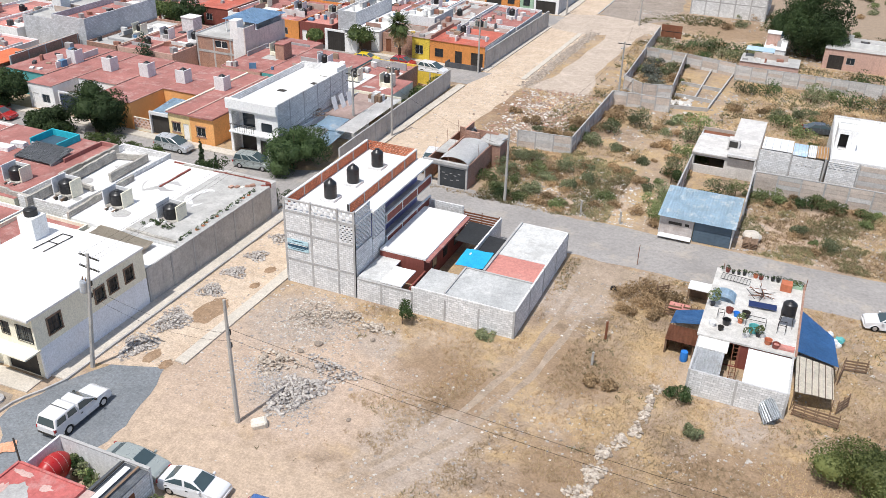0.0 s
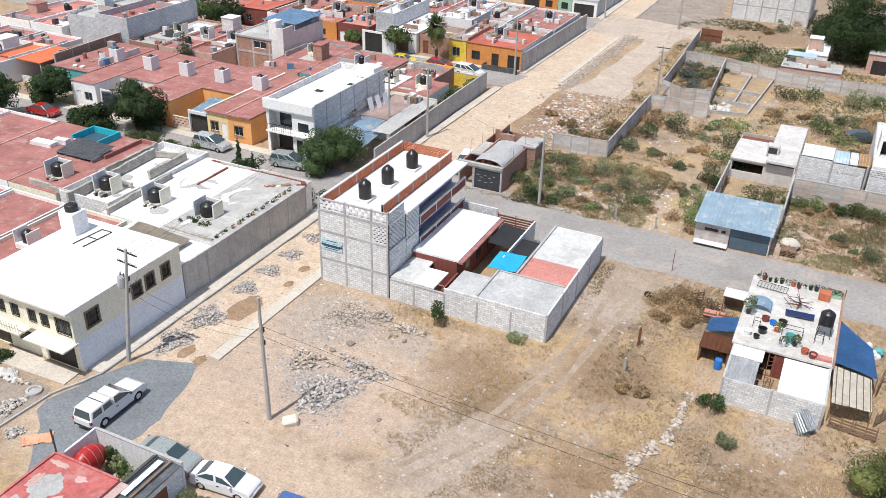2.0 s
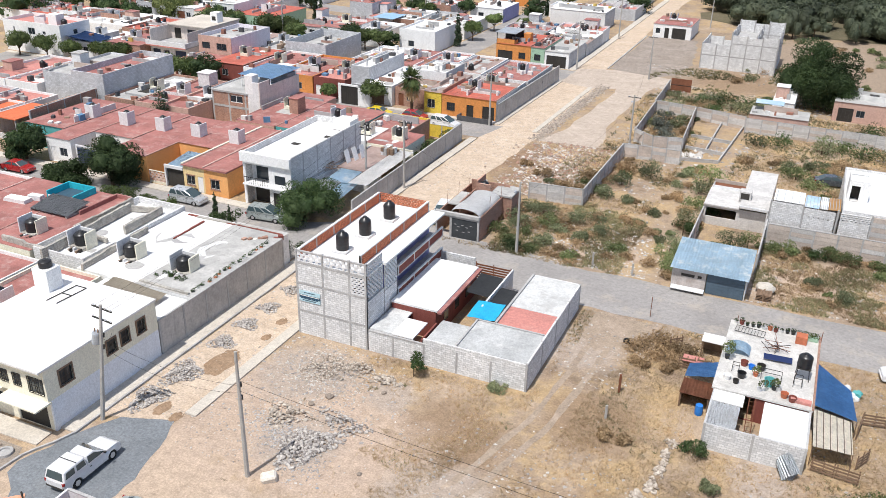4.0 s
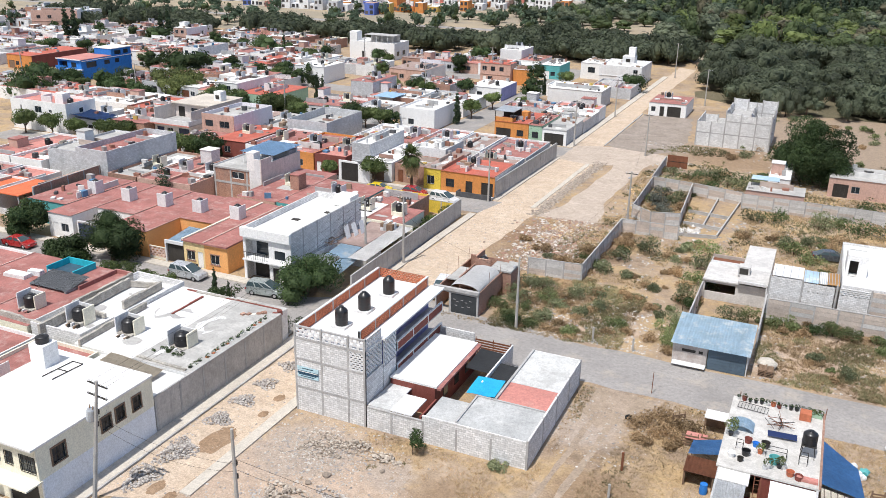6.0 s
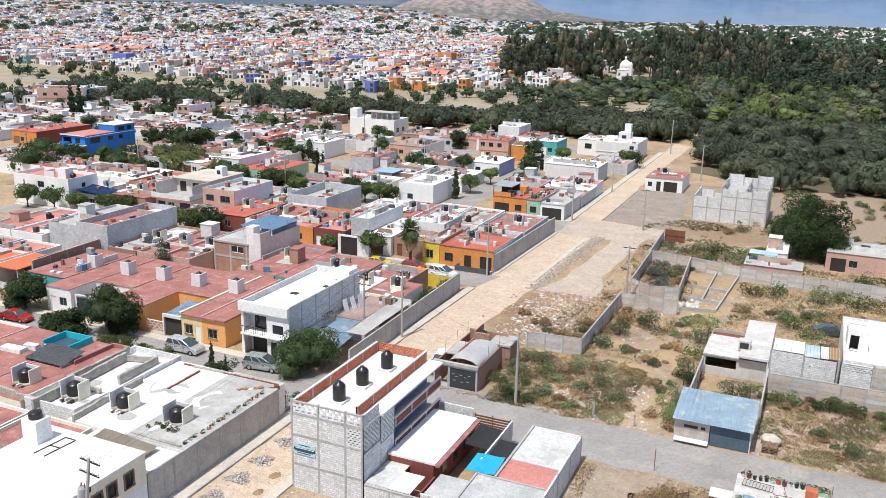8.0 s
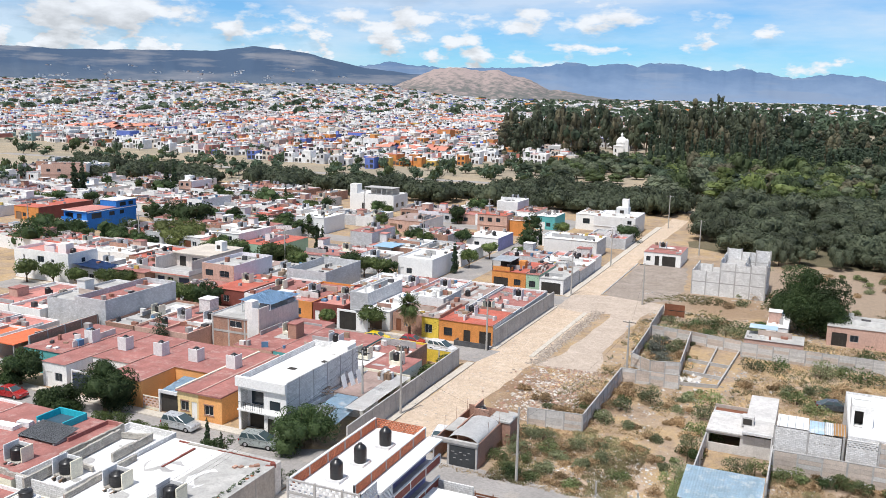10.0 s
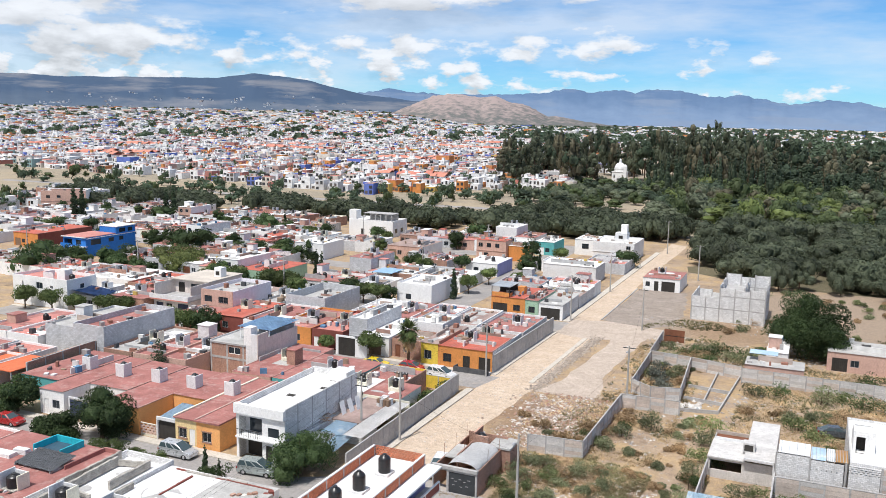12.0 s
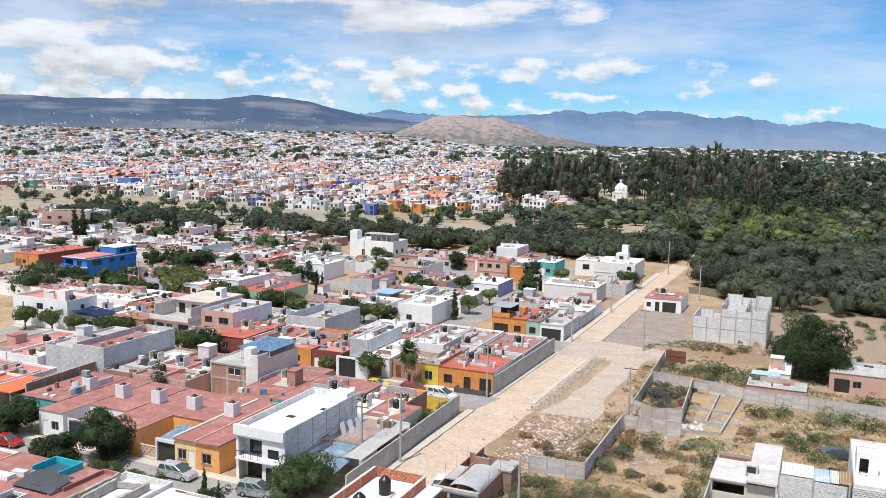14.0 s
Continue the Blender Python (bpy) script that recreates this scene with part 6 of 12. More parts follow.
def terrace_house():
    """Two-storey beige house behind a railed terrace over the ground floor."""
    X0, X1, Y0, Y1 = -120.6, -111.4, 130.6, 147.0
    t = thing("house", pose(0, 0, 0), "two-storey beige house with a railed terrace and red-edged slab", "house", "town houses")
    part("wall", pierced(X1 - X0, 3.0, 0.16, [(0.6, 2.4, 0.02, 2.3), (3.2, 4.6, 0.9, 2.2), (6.0, 8.6, 0.02, 2.4)], Y0, 0, X0), GREYP, t)
    for u0, u1 in ((0.6, 2.4), (6.0, 8.6)):
        part("door", boxes((X0 + u0, X0 + u1, Y0 + 0.08, Y0 + 0.12, 0.02, 2.35)), NAVY, t)
    windowed(t, X0 + 3.2, X0 + 4.6, 0.9, 2.2, Y0, 0.16, True, WHITE)
    slabs("wall", ((X1 - 0.16, X1, Y0 + 0.16, Y1, 0, 5.9), (X0, X0 + 0.16, Y0 + 0.16, Y1, 0, 5.9)), BEIGE, t)
    part("terrace", boxes((X0 - 0.2, X1 + 0.2, Y0 - 1.0, Y0 + 6.0, 3.0, 3.2)), CONC, t)
    part("terrace_edge", boxes((X0 - 0.22, X1 + 0.22, Y0 - 1.06, Y0 - 1.0, 2.98, 3.22)), SALMON, t, "salmon slab edge")
    slabs("parapet", ((X0 - 0.2, X1 + 0.2, Y0 - 1.0, Y0 - 0.86, 3.2, 4.1), (X1 + 0.06, X1 + 0.2, Y0 - 0.86, Y0 + 5.8, 3.2, 4.1)), GREYP, t)
    part("wall", pierced(X1 - X0 - 0.32, 2.7, 0.16, [(1.0, 2.6, 0.02, 2.1), (4.2, 7.4, 0.5, 2.0)], Y0 + 6.0, 3.2, X0 + 0.16), BEIGE, t)
    part("pane", boxes((X0 + 4.36, X0 + 7.56, Y0 + 6.06, Y0 + 6.1, 3.7, 5.2)), GLASS, t)
    part("door", boxes((X0 + 1.16, X0 + 2.76, Y0 + 6.06, Y0 + 6.1, 3.22, 5.3)), DARK, t)
    part("roof", boxes((X0 - 0.2, X1 + 0.25, Y0 + 5.3, Y1 + 0.1, 5.9, 6.08)), surface("warm beige roof coat", (0.58, 0.52, 0.45), 0.9, 0.2, 0.6, 0.4, (0.45, 0.42, 0.38)), t, "beige sealed roof")
    part("wall", boxes((X0 + 0.16, X1 - 0.16, Y1 - 0.16, Y1, 0, 5.9)), BEIGE, t)
    part("stair_room", boxes((X1 - 2.6, X1 - 0.9, Y0 + 10.6, Y0 + 12.4, 6.08, 8.0)), WHITE, t)
    part("stair_room_window", boxes((X1 - 2.2, X1 - 1.3, Y0 + 10.56, Y0 + 10.6, 6.5, 7.3)), DARK, t)


terrace_house()


def white_corner_house():
    """White two-storey house: small windows in a plain front, lower wing with a blue cover."""
    X0, X1, Y0, Y1, H = -151.6, -136.5, 123.7, 131.4, 6.1
    t = thing("house", pose(0, 0, 0), "large plain white two-storey corner house with a salmon roof", "house", "town houses")
    wins = [(6.6, 8.4, 3.7, 5.0), (10.4, 11.2, 4.0, 4.6), (2.6, 3.0, 4.0, 4.9)]
    part("wall", pierced(X1 - X0, H, 0.18, wins, Y0, 0, X0), WHITE, t)
    for u0, u1, v0, v1 in wins:
        windowed(t, X0 + u0, X0 + u1, v0, v1, Y0, 0.18, False, ALU)
    side = pierced(Y1 - Y0 - 0.18, H, 0.18, [(3.2, 4.2, 3.9, 4.8)])
    bmesh.ops.transform(side, matrix=pose(X1, Y0 + 0.18, 0, 0, 0, 90), verts=side.verts[:])
    part("wall", side, WHITE, t)
    part("pane", boxes((X1 - 0.1, X1 - 0.06, Y0 + 3.38, Y0 + 4.38, 3.9, 4.8)), GLASS, t)
    slabs("wall", ((X0, X0 + 0.18, Y0 + 0.18, Y1, 0, H), (X0 + 0.18, X1 - 0.18, Y1 - 0.18, Y1, 0, H)), WHITE, t)
    part("roof", boxes((X0 + 0.18, X1 - 0.18, Y0 + 0.18, Y1 - 0.18, H - 0.75, H - 0.6)), SALMON, t, "salmon sealed roof")
    slabs("roof_wall", ((X0 + 6.2, X0 + 9.0, Y0 + 2.2, Y0 + 2.36, H - 0.6, H + 0.6), (X0 + 6.2, X0 + 6.36, Y0 + 2.36, Y0 + 5.0, H - 0.6, H + 0.6)), GREYP, t)
    part("stair_room", boxes((X1 - 4.4, X1 - 2.2, Y0 + 1.6, Y0 + 3.6, H - 0.6, H + 1.6)), WHITE, t)
    tank_at(X1 - 1.3, Y0 + 2.6, H - 0.6, 0.6, 1.4)
    c = thing("awning", pose(0, 0, 0), "dark blue cover stretched beside a white house", "awning")
    bm = bmesh.new()
    rows = [[bm.verts.new((X1 + 0.1 + 7.0 * u, Y0 + 0.8 + 5.4 * v, 4.1 - 0.5 * u - 0.35 * math.sin(3.14 * v))) for v in (0, 0.25, 0.5, 0.75, 1)] for u in (0, 0.33, 0.66, 1)]
    for a, b in zip(rows, rows[1:]):
        for j in range(4):
            bm.faces.new((a[j], b[j], b[j + 1], a[j + 1]))
    bmesh.ops.solidify(bm, geom=bm.faces[:], thickness=0.02)
    part("cloth", bm, surface("dark blue awning", (0.03, 0.07, 0.19), 0.7, 0.15), c)
    for u, v in ((7.0, 0.0), (7.0, 5.4)):
        part("pole", bar(bmesh.new(), (X1 + 0.1 + u, Y0 + 0.8 + v, 0), (X1 + 0.1 + u, Y0 + 0.8 + v, 3.62), 0.04), IRON, c)


white_corner_house()
# towards the third street
house(north_face(-45.6, 152.5), 8.5, 14, 3.0, "g", "r", seed=71, side="b", tank="s")
house(north_face(-54.3, 152.5), 6.5, 14, 3.2, "w", "n", seed=72, tank="c")
house(north_face(-61.0, 152.5), 6.5, 14, 3.3, "w", "r", seed=73, tank="s")
q = house(south_face(-60.6, 162.6), 7.3, 12, 3.6, "o", "v", seed=74, par=0.2, clutter=False, openings=([(0.35, 3.5, 0.02, 2.3)], [(4.8, 6.2, 1.0, 2.2)]), label="orange corner house with a canopied roof terrace")
slabs("terrace_parapet", ((0.0, 3.9, 0.0, 0.15, 3.64, 4.5), (3.75, 3.9, 0.15, 5.0, 3.64, 4.3)), ORANGE, q)
part("terrace_canopy", boxes((-0.2, 4.1, -0.2, 5.4, 5.7, 5.8)), ZINC, q, "pale sheet canopy over the terrace")
for u, v in ((0.0, 0.0), (3.8, 0.0), (0.0, 5.1), (3.8, 5.1)):
    part("canopy_post", boxes((u, u + 0.12, v, v + 0.12, 3.64, 5.7)), IRON, q)
# near-black panel: the shade under the terrace canopy as colour
part("terrace_back", boxes((0.1, 3.8, 4.9, 5.05, 3.64, 5.6)), DARK, q)
part("stair_room", boxes((4.2, 5.6, 4.4, 6.0, 3.64, 5.1)), ORANGE, q)
house(south_face(-53.25, 162.6), 2.8, 12, 3.5, "G", "r", seed=175, par=0.2, clutter=False, openings=([], [(0.7, 2.0, 1.0, 2.2)]))
house(south_face(-50.4, 162.6), 5.0, 12, 3.1, "w", "g", seed=75, side="x", par=0.2, clutter=False, patches=2, openings=([(0.4, 4.4, 0.02, 2.3)], []))
boundary("yard_wall", -45.2, 122.8, -44.4, 152.6, 2.9, CEMENT, "grey precast yard wall along the dirt street", 0.15, 3.0)
boundary("yard_wall", -46.15, 79.0, -46.7, 112.2, 2.65, CEMENT, "grey precast yard wall along the dirt street", 0.15, 3.0)

# the houses farther off stand in rows along the cross streets, which bend back to the west
TAKEN = [(-152, -130, 115, 136), (-200, -172, 166, 200), (-146, -126, 240, 262), (-124, -110, 160, 186), (-76, -40, 255, 400), (-68, -45, 235, 262), (-63, -45, 200, 214), (-90, -74, 221, 231), (-96.5, -85, 138, 153), (-222, -203, 175, 202), (-114, -100, 213, 230), (-135, -121, 199, 213), (-77.5, -69.5, 237, 252), (-83, -73, 199, 213), (-83, -73, 161, 176), (-121, -96.6, 136, 153.2)]
TAKEN.append((-292, -266, 244, 268))
rng = random.Random(8)


def free(x0, x1, y0, y1):
    return not any(x0 < b and x1 > a and y0 < d and y1 > c for a, b, c, d in TAKEN)


def bend(x, y):
    """The cross streets turn away a little beyond the middle of the town."""
    return y + max(0.0, -x - 105) * 0.085 * min(1, max(0, (y - 130) / 30))


count = 0
for yf, face, d in ((152.6, "n", 14.5), (162.0, "s", 14.5), (192, "n", 14.5), (200, "s", 14.5), (229.5, "n", 14.5), (237.5, "s", 14.5), (267.0, "n", 13.5)):
    lo = -1.0 * yf - 70
    x = -67.9 if yf < 160 else -74.0
    while x > lo:
        w = rng.choice((5.6, 6.0, 6.4, 7.0))
        yb = bend(x, yf)
        y0, y1 = (yb - d, yb) if face == "n" else (yb, yb + d)
        skip = rng.random() < (0.35 if yf > 260 else 0.06)
        if free(x - w, x, y0, y1) and not skip:
            two = rng.random() < 0.07
            wall = rng.choice("wwwwwwgglcbbxxpk")
            roof = rng.choice("rrrrvssnnwwwwwggg")
            at = north_face(x, yb) if face == "n" else south_face(x - w, yb)
            house(at, w, d - rng.uniform(0, 3), rng.uniform(5.2, 5.9) if two else rng.uniform(2.7, 3.3), wall, roof, side=rng.choice("wgxwk"), storeys=2 if two else 1, seed=200 + count, par=rng.choice((0.15, 0.2, 0.35, 0.5)), tank=rng.choice(("s", "a", "b", "s", "")), box_room=rng.random() < 0.10)
            count += 1
        x -= w + 0.02
# blocks beside the dirt street past the third street: low rows along it
for xf, face, d in ((-45.3, "e", 10.5), (-66.0, "w", 10.0)):
    y = 174.8
    while y < 258:
        w = rng.choice((6.0, 6.5, 7.0))
        if free(min(xf, xf - d), xf, y, y + w):
            at = east_face(xf, y) if face == "e" else west_face(xf, y + w)
            house(at, w, d, rng.uniform(2.6, 3.1), rng.choice("xgxgxw"), rng.choice("rrsrwgnw"), seed=400 + count, par=rng.choice((0.2, 0.4)), tank=rng.choice(("s", "a", "b")), front=face == "w")
            count += 1
        y += w + 0.02
sheet("road", [(-73.4, 153), (-66.6, 153), (-66.6, 262), (-73.4, 262)], 0.03, ASPH, "worn grey asphalt street", "road")
for y0, y1, x1 in ((153.1, 161.7, -43.6), (192.2, 199.8, -74), (229.7, 237.3, -74)):
    sheet("road", [(-330, bend(-330, y0)), (-105, y0), (x1, y0), (x1, y1), (-105, y1), (-330, bend(-330, y1))], 0.026, ASPH, "worn grey asphalt street", "road")


house(pose(-286, 248.5, 0, 0, 0, 35), 17.0, 11.0, 7.4, "p", "w", side="w", storeys=2, seed=77, par=0.6, clutter=False, label="two-storey pale pink block house before an open lot", openings=([], [(2.0, 3.4, 4.4, 5.5), (6.0, 7.4, 4.4, 5.5), (12.0, 13.4, 4.4, 5.5)]))


# landmarks
def blue_house():
    """Long strong-blue house: small balcony and white awning on the front, windows along the flank."""
    X0, X1, Y0, Y1, H = -190.4, -182.0, 172.0, 190.5, 5.3
    t = thing("house", pose(0, 0, 0), "long strong blue two-storey house with white roof edges", "house", "town houses")
    front = [(0.6, 3.2, 0.02, 2.2), (4.6, 6.8, 0.9, 2.2), (0.5, 3.4, 3.1, 4.7), (4.8, 6.6, 3.3, 4.6)]
    part("wall", pierced(X1 - X0, H, 0.18, front, Y0, 0, X0), BLUE, t)
    # near-black backing, coloured for the shade behind balcony and doorway
    part("balcony_back", boxes((X0 + 0.3, X0 + 3.6, Y0 + 1.3, Y0 + 1.4, 0, 5.2)), DARK, t)
    for u0, u1, v0, v1 in front[1::2]:
        windowed(t, X0 + u0, X0 + u1, v0, v1, Y0, 0.18, False, IRON)
    slabs("balcony", ((X0 + 0.2, X0 + 4.0, Y0 - 1.1, Y0, 2.75, 2.9), (X0 + 0.2, X0 + 4.0, Y0 - 1.1, Y0 - 1.0, 2.9, 3.7)), BLUE, t)
    part("awning", boxes((X0 + 3.8, X1 + 0.5, Y0 - 1.4, Y0 + 0.1, 2.8, 2.92)), WHITE, t, "pale awning over the door")
    wins = [(1.6, 5.2, 3.1, 4.6), (8.0, 10.0, 3.3, 4.4), (12.0, 13.6, 3.3, 4.4), (12.2, 14.6, 5.5, 6.6), (15.6, 17.4, 5.5, 6.6)]
    flank = pierced(Y1 - Y0 - 0.18, H, 0.18, wins[:3])
    bmesh.ops.transform(flank, matrix=pose(X1, Y0 + 0.18, 0, 0, 0, 90), verts=flank.verts[:])
    part("wall", flank, BLUE, t)
    upper = pierced(7.6, 1.8, 0.18, [(a - 10.9, b - 10.9, c - H, d - H) for a, b, c, d in wins[3:]])
    bmesh.ops.transform(upper, matrix=pose(X1, Y0 + 10.9, H, 0, 0, 90), verts=upper.verts[:])
    part("wall", upper, BLUE, t)
    for a, b, c, d in wins:
        part("pane", boxes((X1 - 0.11, X1 - 0.07, Y0 + (0.18 if d < H else 0) + a, Y0 + (0.18 if d < H else 0) + b, c, d)), GLASS, t)
    slabs("wall", ((X0, X0 + 0.18, Y0 + 0.18, Y1, 0, H), (X0 + 0.18, X1 - 0.18, Y1 - 0.18, Y1, 0, 7.1), (X0 + 2.4, X1 - 0.18, Y0 + 10.9, Y0 + 11.08, H, 7.1)), BLUE, t)
    part("roof", boxes((X0 - 0.3, X1 + 0.08, Y0 - 0.3, Y0 + 10.85, H + 0.002, H + 0.16)), SALMON, t, "pale salmon roof")
    slabs("ledge", ((X1 + 0.0, X1 + 0.3, Y0 + 0.2, Y1, H - 0.35, H - 0.2), (X0 - 0.3, X1 + 0.3, Y0 - 0.4, Y0 - 0.3, H - 0.05, H + 0.2)), WHITE, t, "white roof edge")
    part("roof", boxes((X0 + 2.2, X1 + 0.35, Y0 + 10.8, Y1 + 0.3, 7.1, 7.28)), WHITEROOF, t, "white upper roof")
    part("wall", boxes((X0 + 2.4, X0 + 2.58, Y0 + 11.08, Y1 - 0.18, H, 7.1)), BLUE, t)


blue_house()


def big_white_house():
    X0, X1, Y0, Y1, H = -144.4, -128.0, 249.0, 259.5, 5.3
    t = thing("house", pose(0, 0, 0), "large bare white house with a stair tower above the low roofs", "house", "town houses")
    part("wall", pierced(X1 - X0, H, 0.18, [(4.6, 5.8, 0.02, 2.3)], Y0, 0, X0), WHITE, t)
    part("door", boxes((X0 + 4.6, X0 + 5.8, Y0 + 0.08, Y0 + 0.12, 0.02, 2.3)), IRON, t)
    # flank grey where the other walls are white: its shade as colour
    flank = pierced(Y1 - Y0 - 0.18, H, 0.18, [(1.6, 3.4, 1.2, 2.6), (5.6, 7.4, 1.2, 2.6)])
    bmesh.ops.transform(flank, matrix=pose(X1, Y0 + 0.18, 0, 0, 0, 90), verts=flank.verts[:])
    part("wall", flank, GREYP, t)
    for a in (1.6, 5.6):
        part("pane", boxes((X1 - 0.11, X1 - 0.07, Y0 + 0.18 + a, Y0 + 1.98 + a, 1.2, 2.6)), GLASS, t)
    slabs("wall", ((X0, X0 + 0.18, Y0 + 0.18, Y1, 0, H), (X0 + 0.18, X1 - 0.18, Y1 - 0.18, Y1, 0, H)), WHITE, t)
    part("roof", boxes((X0 + 0.18, X1 - 0.18, Y0 + 0.18, Y1 - 0.18, 4.55, 4.7)), WHITEROOF, t, "white sealed roof")
    part("stair_room", boxes((X0, X0 + 2.7, Y0 + 0.2, Y0 + 3.4, H, 8.3)), WHITE, t)
    for i in range(6):
        part("pergola_post", boxes((X0 + 3.6 + i * 2.0, X0 + 3.76 + i * 2.0, Y0 + 4.2, Y0 + 4.36, 4.7, 7.0)), CONC, t)
    part("pergola_top", boxes((X0 + 3.3, X0 + 14.2, Y0 + 4.0, Y0 + 9.0, 7.0, 7.16)), CONC, t, "grey roof slab on posts")
    part("pergola_wall", boxes((X0 + 3.4, X0 + 14.1, Y0 + 8.6, Y0 + 8.75, 4.7, 7.0)), CEMENT, t)


big_white_house()
house(south_face(-216.8, 178.0), 9.8, 20.5, 3.9, "o", "v", side="d", seed=181, par=0.1, clutter=False, label="long house with a bright red roof and orange front")
house(east_face(-115.2, 163.6), 14.6, 10.5, 3.3, "G", "v", seed=83, tank="s", par=0.2, clutter=False, front=False, label="pale green house with a bright red roof")
house(south_face(-133.4, 200.2), 9.2, 11, 4.5, "w", "w", seed=182, par=0.15, tank="b", clutter=False, label="tall white house with a white roof")
house(south_face(-94.6, 138.6), 8.9, 13.6, 4.9, "x", "g", side="x", seed=183, par=1.5, front=False, clutter=False, label="roofless grey block storey on a low house")
house(north_face(-96.9, 152.6), 7.0, 14, 2.6, "g", "g", seed=283, par=0.2, tank="s", clutter=False, patches=3)
house(north_face(-104.2, 152.6), 6.6, 9, 2.6, "w", "n", seed=284, par=0.2, clutter=False, patches=3)
house(south_face(-112.0, 214.8), 10.8, 14.4, 3.4, "p", "n", side="g", seed=184, par=0.25, tank="b", clutter=False, label="long pinkish block house with a brown roof")
house(south_face(-88.4, 224.0), 8.9, 5.4, 5.6, "p", "v", seed=185, storeys=2, par=0.15, clutter=False, label="two-storey salmon house with a bright red roof")
house(south_face(-79.4, 225.6), 5.0, 3.8, 4.3, "o", "w", seed=186, par=0.15, front=False, clutter=False, label="orange house with a white roof")
house(south_face(-76.4, 240.4), 5.9, 10.5, 3.9, "T", "w", seed=187, par=0.15, clutter=False)
house(south_face(-81.9, 200.3), 8.6, 11.5, 3.3, "w", "w", side="v", seed=188, par=0.15, tank="b", clutter=False, label="white house with a blue violet flank")
house(south_face(-82.2, 162.3), 8.2, 11.5, 4.4, "w", "w", seed=189, par=0.4, clutter=False, patches=2, label="plain white house with a white roof")
house(south_face(-62.2, 203.0), 13.4, 9.5, 4.2, "g", "w", side="x", seed=190, par=0.15, front=False, clutter=False, label="long grey block house with a white roof")
house(south_face(-66.0, 246.5), 6.6, 10, 4.6, "w", "w", seed=84, par=0.1, clutter=False, openings=([], [(2.2, 4.2, 1.9, 3.4)]), label="white house with an overhanging white roof")
q = house(south_face(-59.2, 241.0), 11.9, 14, 5.2, "g", "w", side="g", seed=85, storeys=2, par=0.3, clutter=False, openings=([], [(5.4, 6.8, 0.9, 2.2), (9.6, 10.8, 3.4, 4.4)]), label="light grey two-storey house at the end of the dirt street")
part("stair_room", boxes((5.0, 8.4, 6.0, 9.4, 4.95, 7.2)), GREYP, q)
part("stair_room_window", boxes((6.0, 7.2, 5.96, 6.0, 5.5, 6.5)), DARK, q)
part("tank_tower", boxes((6.4, 8.2, 7.0, 8.8, 7.2, 9.6)), WHITE, q, "white cistern tower")
q = thing("canopy", pose(-95.6, 175.4, 0), "pale blue sheet canopy on posts over a yard", "canopy")
part("sheet", boxes((0, 5.3, 0, 6.4, 3.35, 3.42)), surface("pale blue sheet", (0.30, 0.48, 0.66), 0.5, 0.15), q)
for a in (0.1, 5.1):
    for b in (0.1, 6.2):
        part("post", boxes((a, a + 0.12, b, b + 0.12, 0, 3.35)), IRON, q)
# small house standing alone by the dirt street
house(south_face(-37.3, 202.6), 8.6, 11, 3.1, "w", "r", seed=91, tank="s", par=0.2, clutter=False, patches=2, openings=([(2.6, 3.6, 0.02, 2.3), (4.3, 7.4, 0.02, 2.4)], [(0.6, 1.6, 1.0, 2.1)]), label="small white house with a red roof beside the dirt street")


def unfinished_house():
    """Bare block walls with concrete columns and beams, open to the sky."""
    t = thing("house", pose(-22.6, 177.0, 0), "unfinished two-storey grey block house without a roof", "house")

    def run(x0, y0, x1, y1, h, notch=0.0, k=[0]):
        k[0] += 1
        e = 0.004 * k[0]
        L = math.hypot(x1 - x0, y1 - y0)
        at = pose(x0, y0, 0, 0, 0, math.degrees(math.atan2(y1 - y0, x1 - x0)))
        n = max(1, round(L / 3.4))
        for i in range(n):
            a, b = L * i / n, L * (i + 1) / n
            part("wall_panel", boxes((a + 0.1, b - 0.1, -0.07, 0.07, 0, h - (notch if i % 2 else 0))), BLOCK, t, at=at)
        for i in range(n + 1):
            a = L * i / n
            part("column", boxes((a - 0.1 - e, a + 0.1 + e, -0.1 - e, 0.1 + e, 0, h + 0.12)), CONC, t, at=at)
        for z in (2.6, 5.2):
            if z < h:
                part("beam", boxes((0.1, L - 0.1, -0.085, 0.085, z, z + 0.2)), CONC, t, at=at)

    run(0, 0, 5.4, 0, 4.9)
    run(0, 0, 0, 11, 4.9)
    run(0, 11, 5.4, 11, 4.4, 0.6)
    run(5.4, 0, 14.0, 0, 6.9, 0.25)
    run(14.0, 0, 14.0, 12.5, 7.0, 1.2)
    run(5.4, 0, 5.4, 12.5, 7.4, 0.4)
    run(5.4, 12.5, 14.0, 12.5, 7.9, 0.5)
    run(10.0, 0.2, 10.0, 12.3, 7.2, 0.9)
    part("slab", boxes((0.1, 5.3, 0.1, 10.9, 2.5, 2.7)), CONC, t)
    part("slab", boxes((5.5, 13.9, 0.1, 12.4, 2.6, 2.8)), CONC, t)
    part("slab", boxes((5.5, 9.9, 4.0, 12.4, 5.3, 5.5)), CONC, t)


unfinished_house()

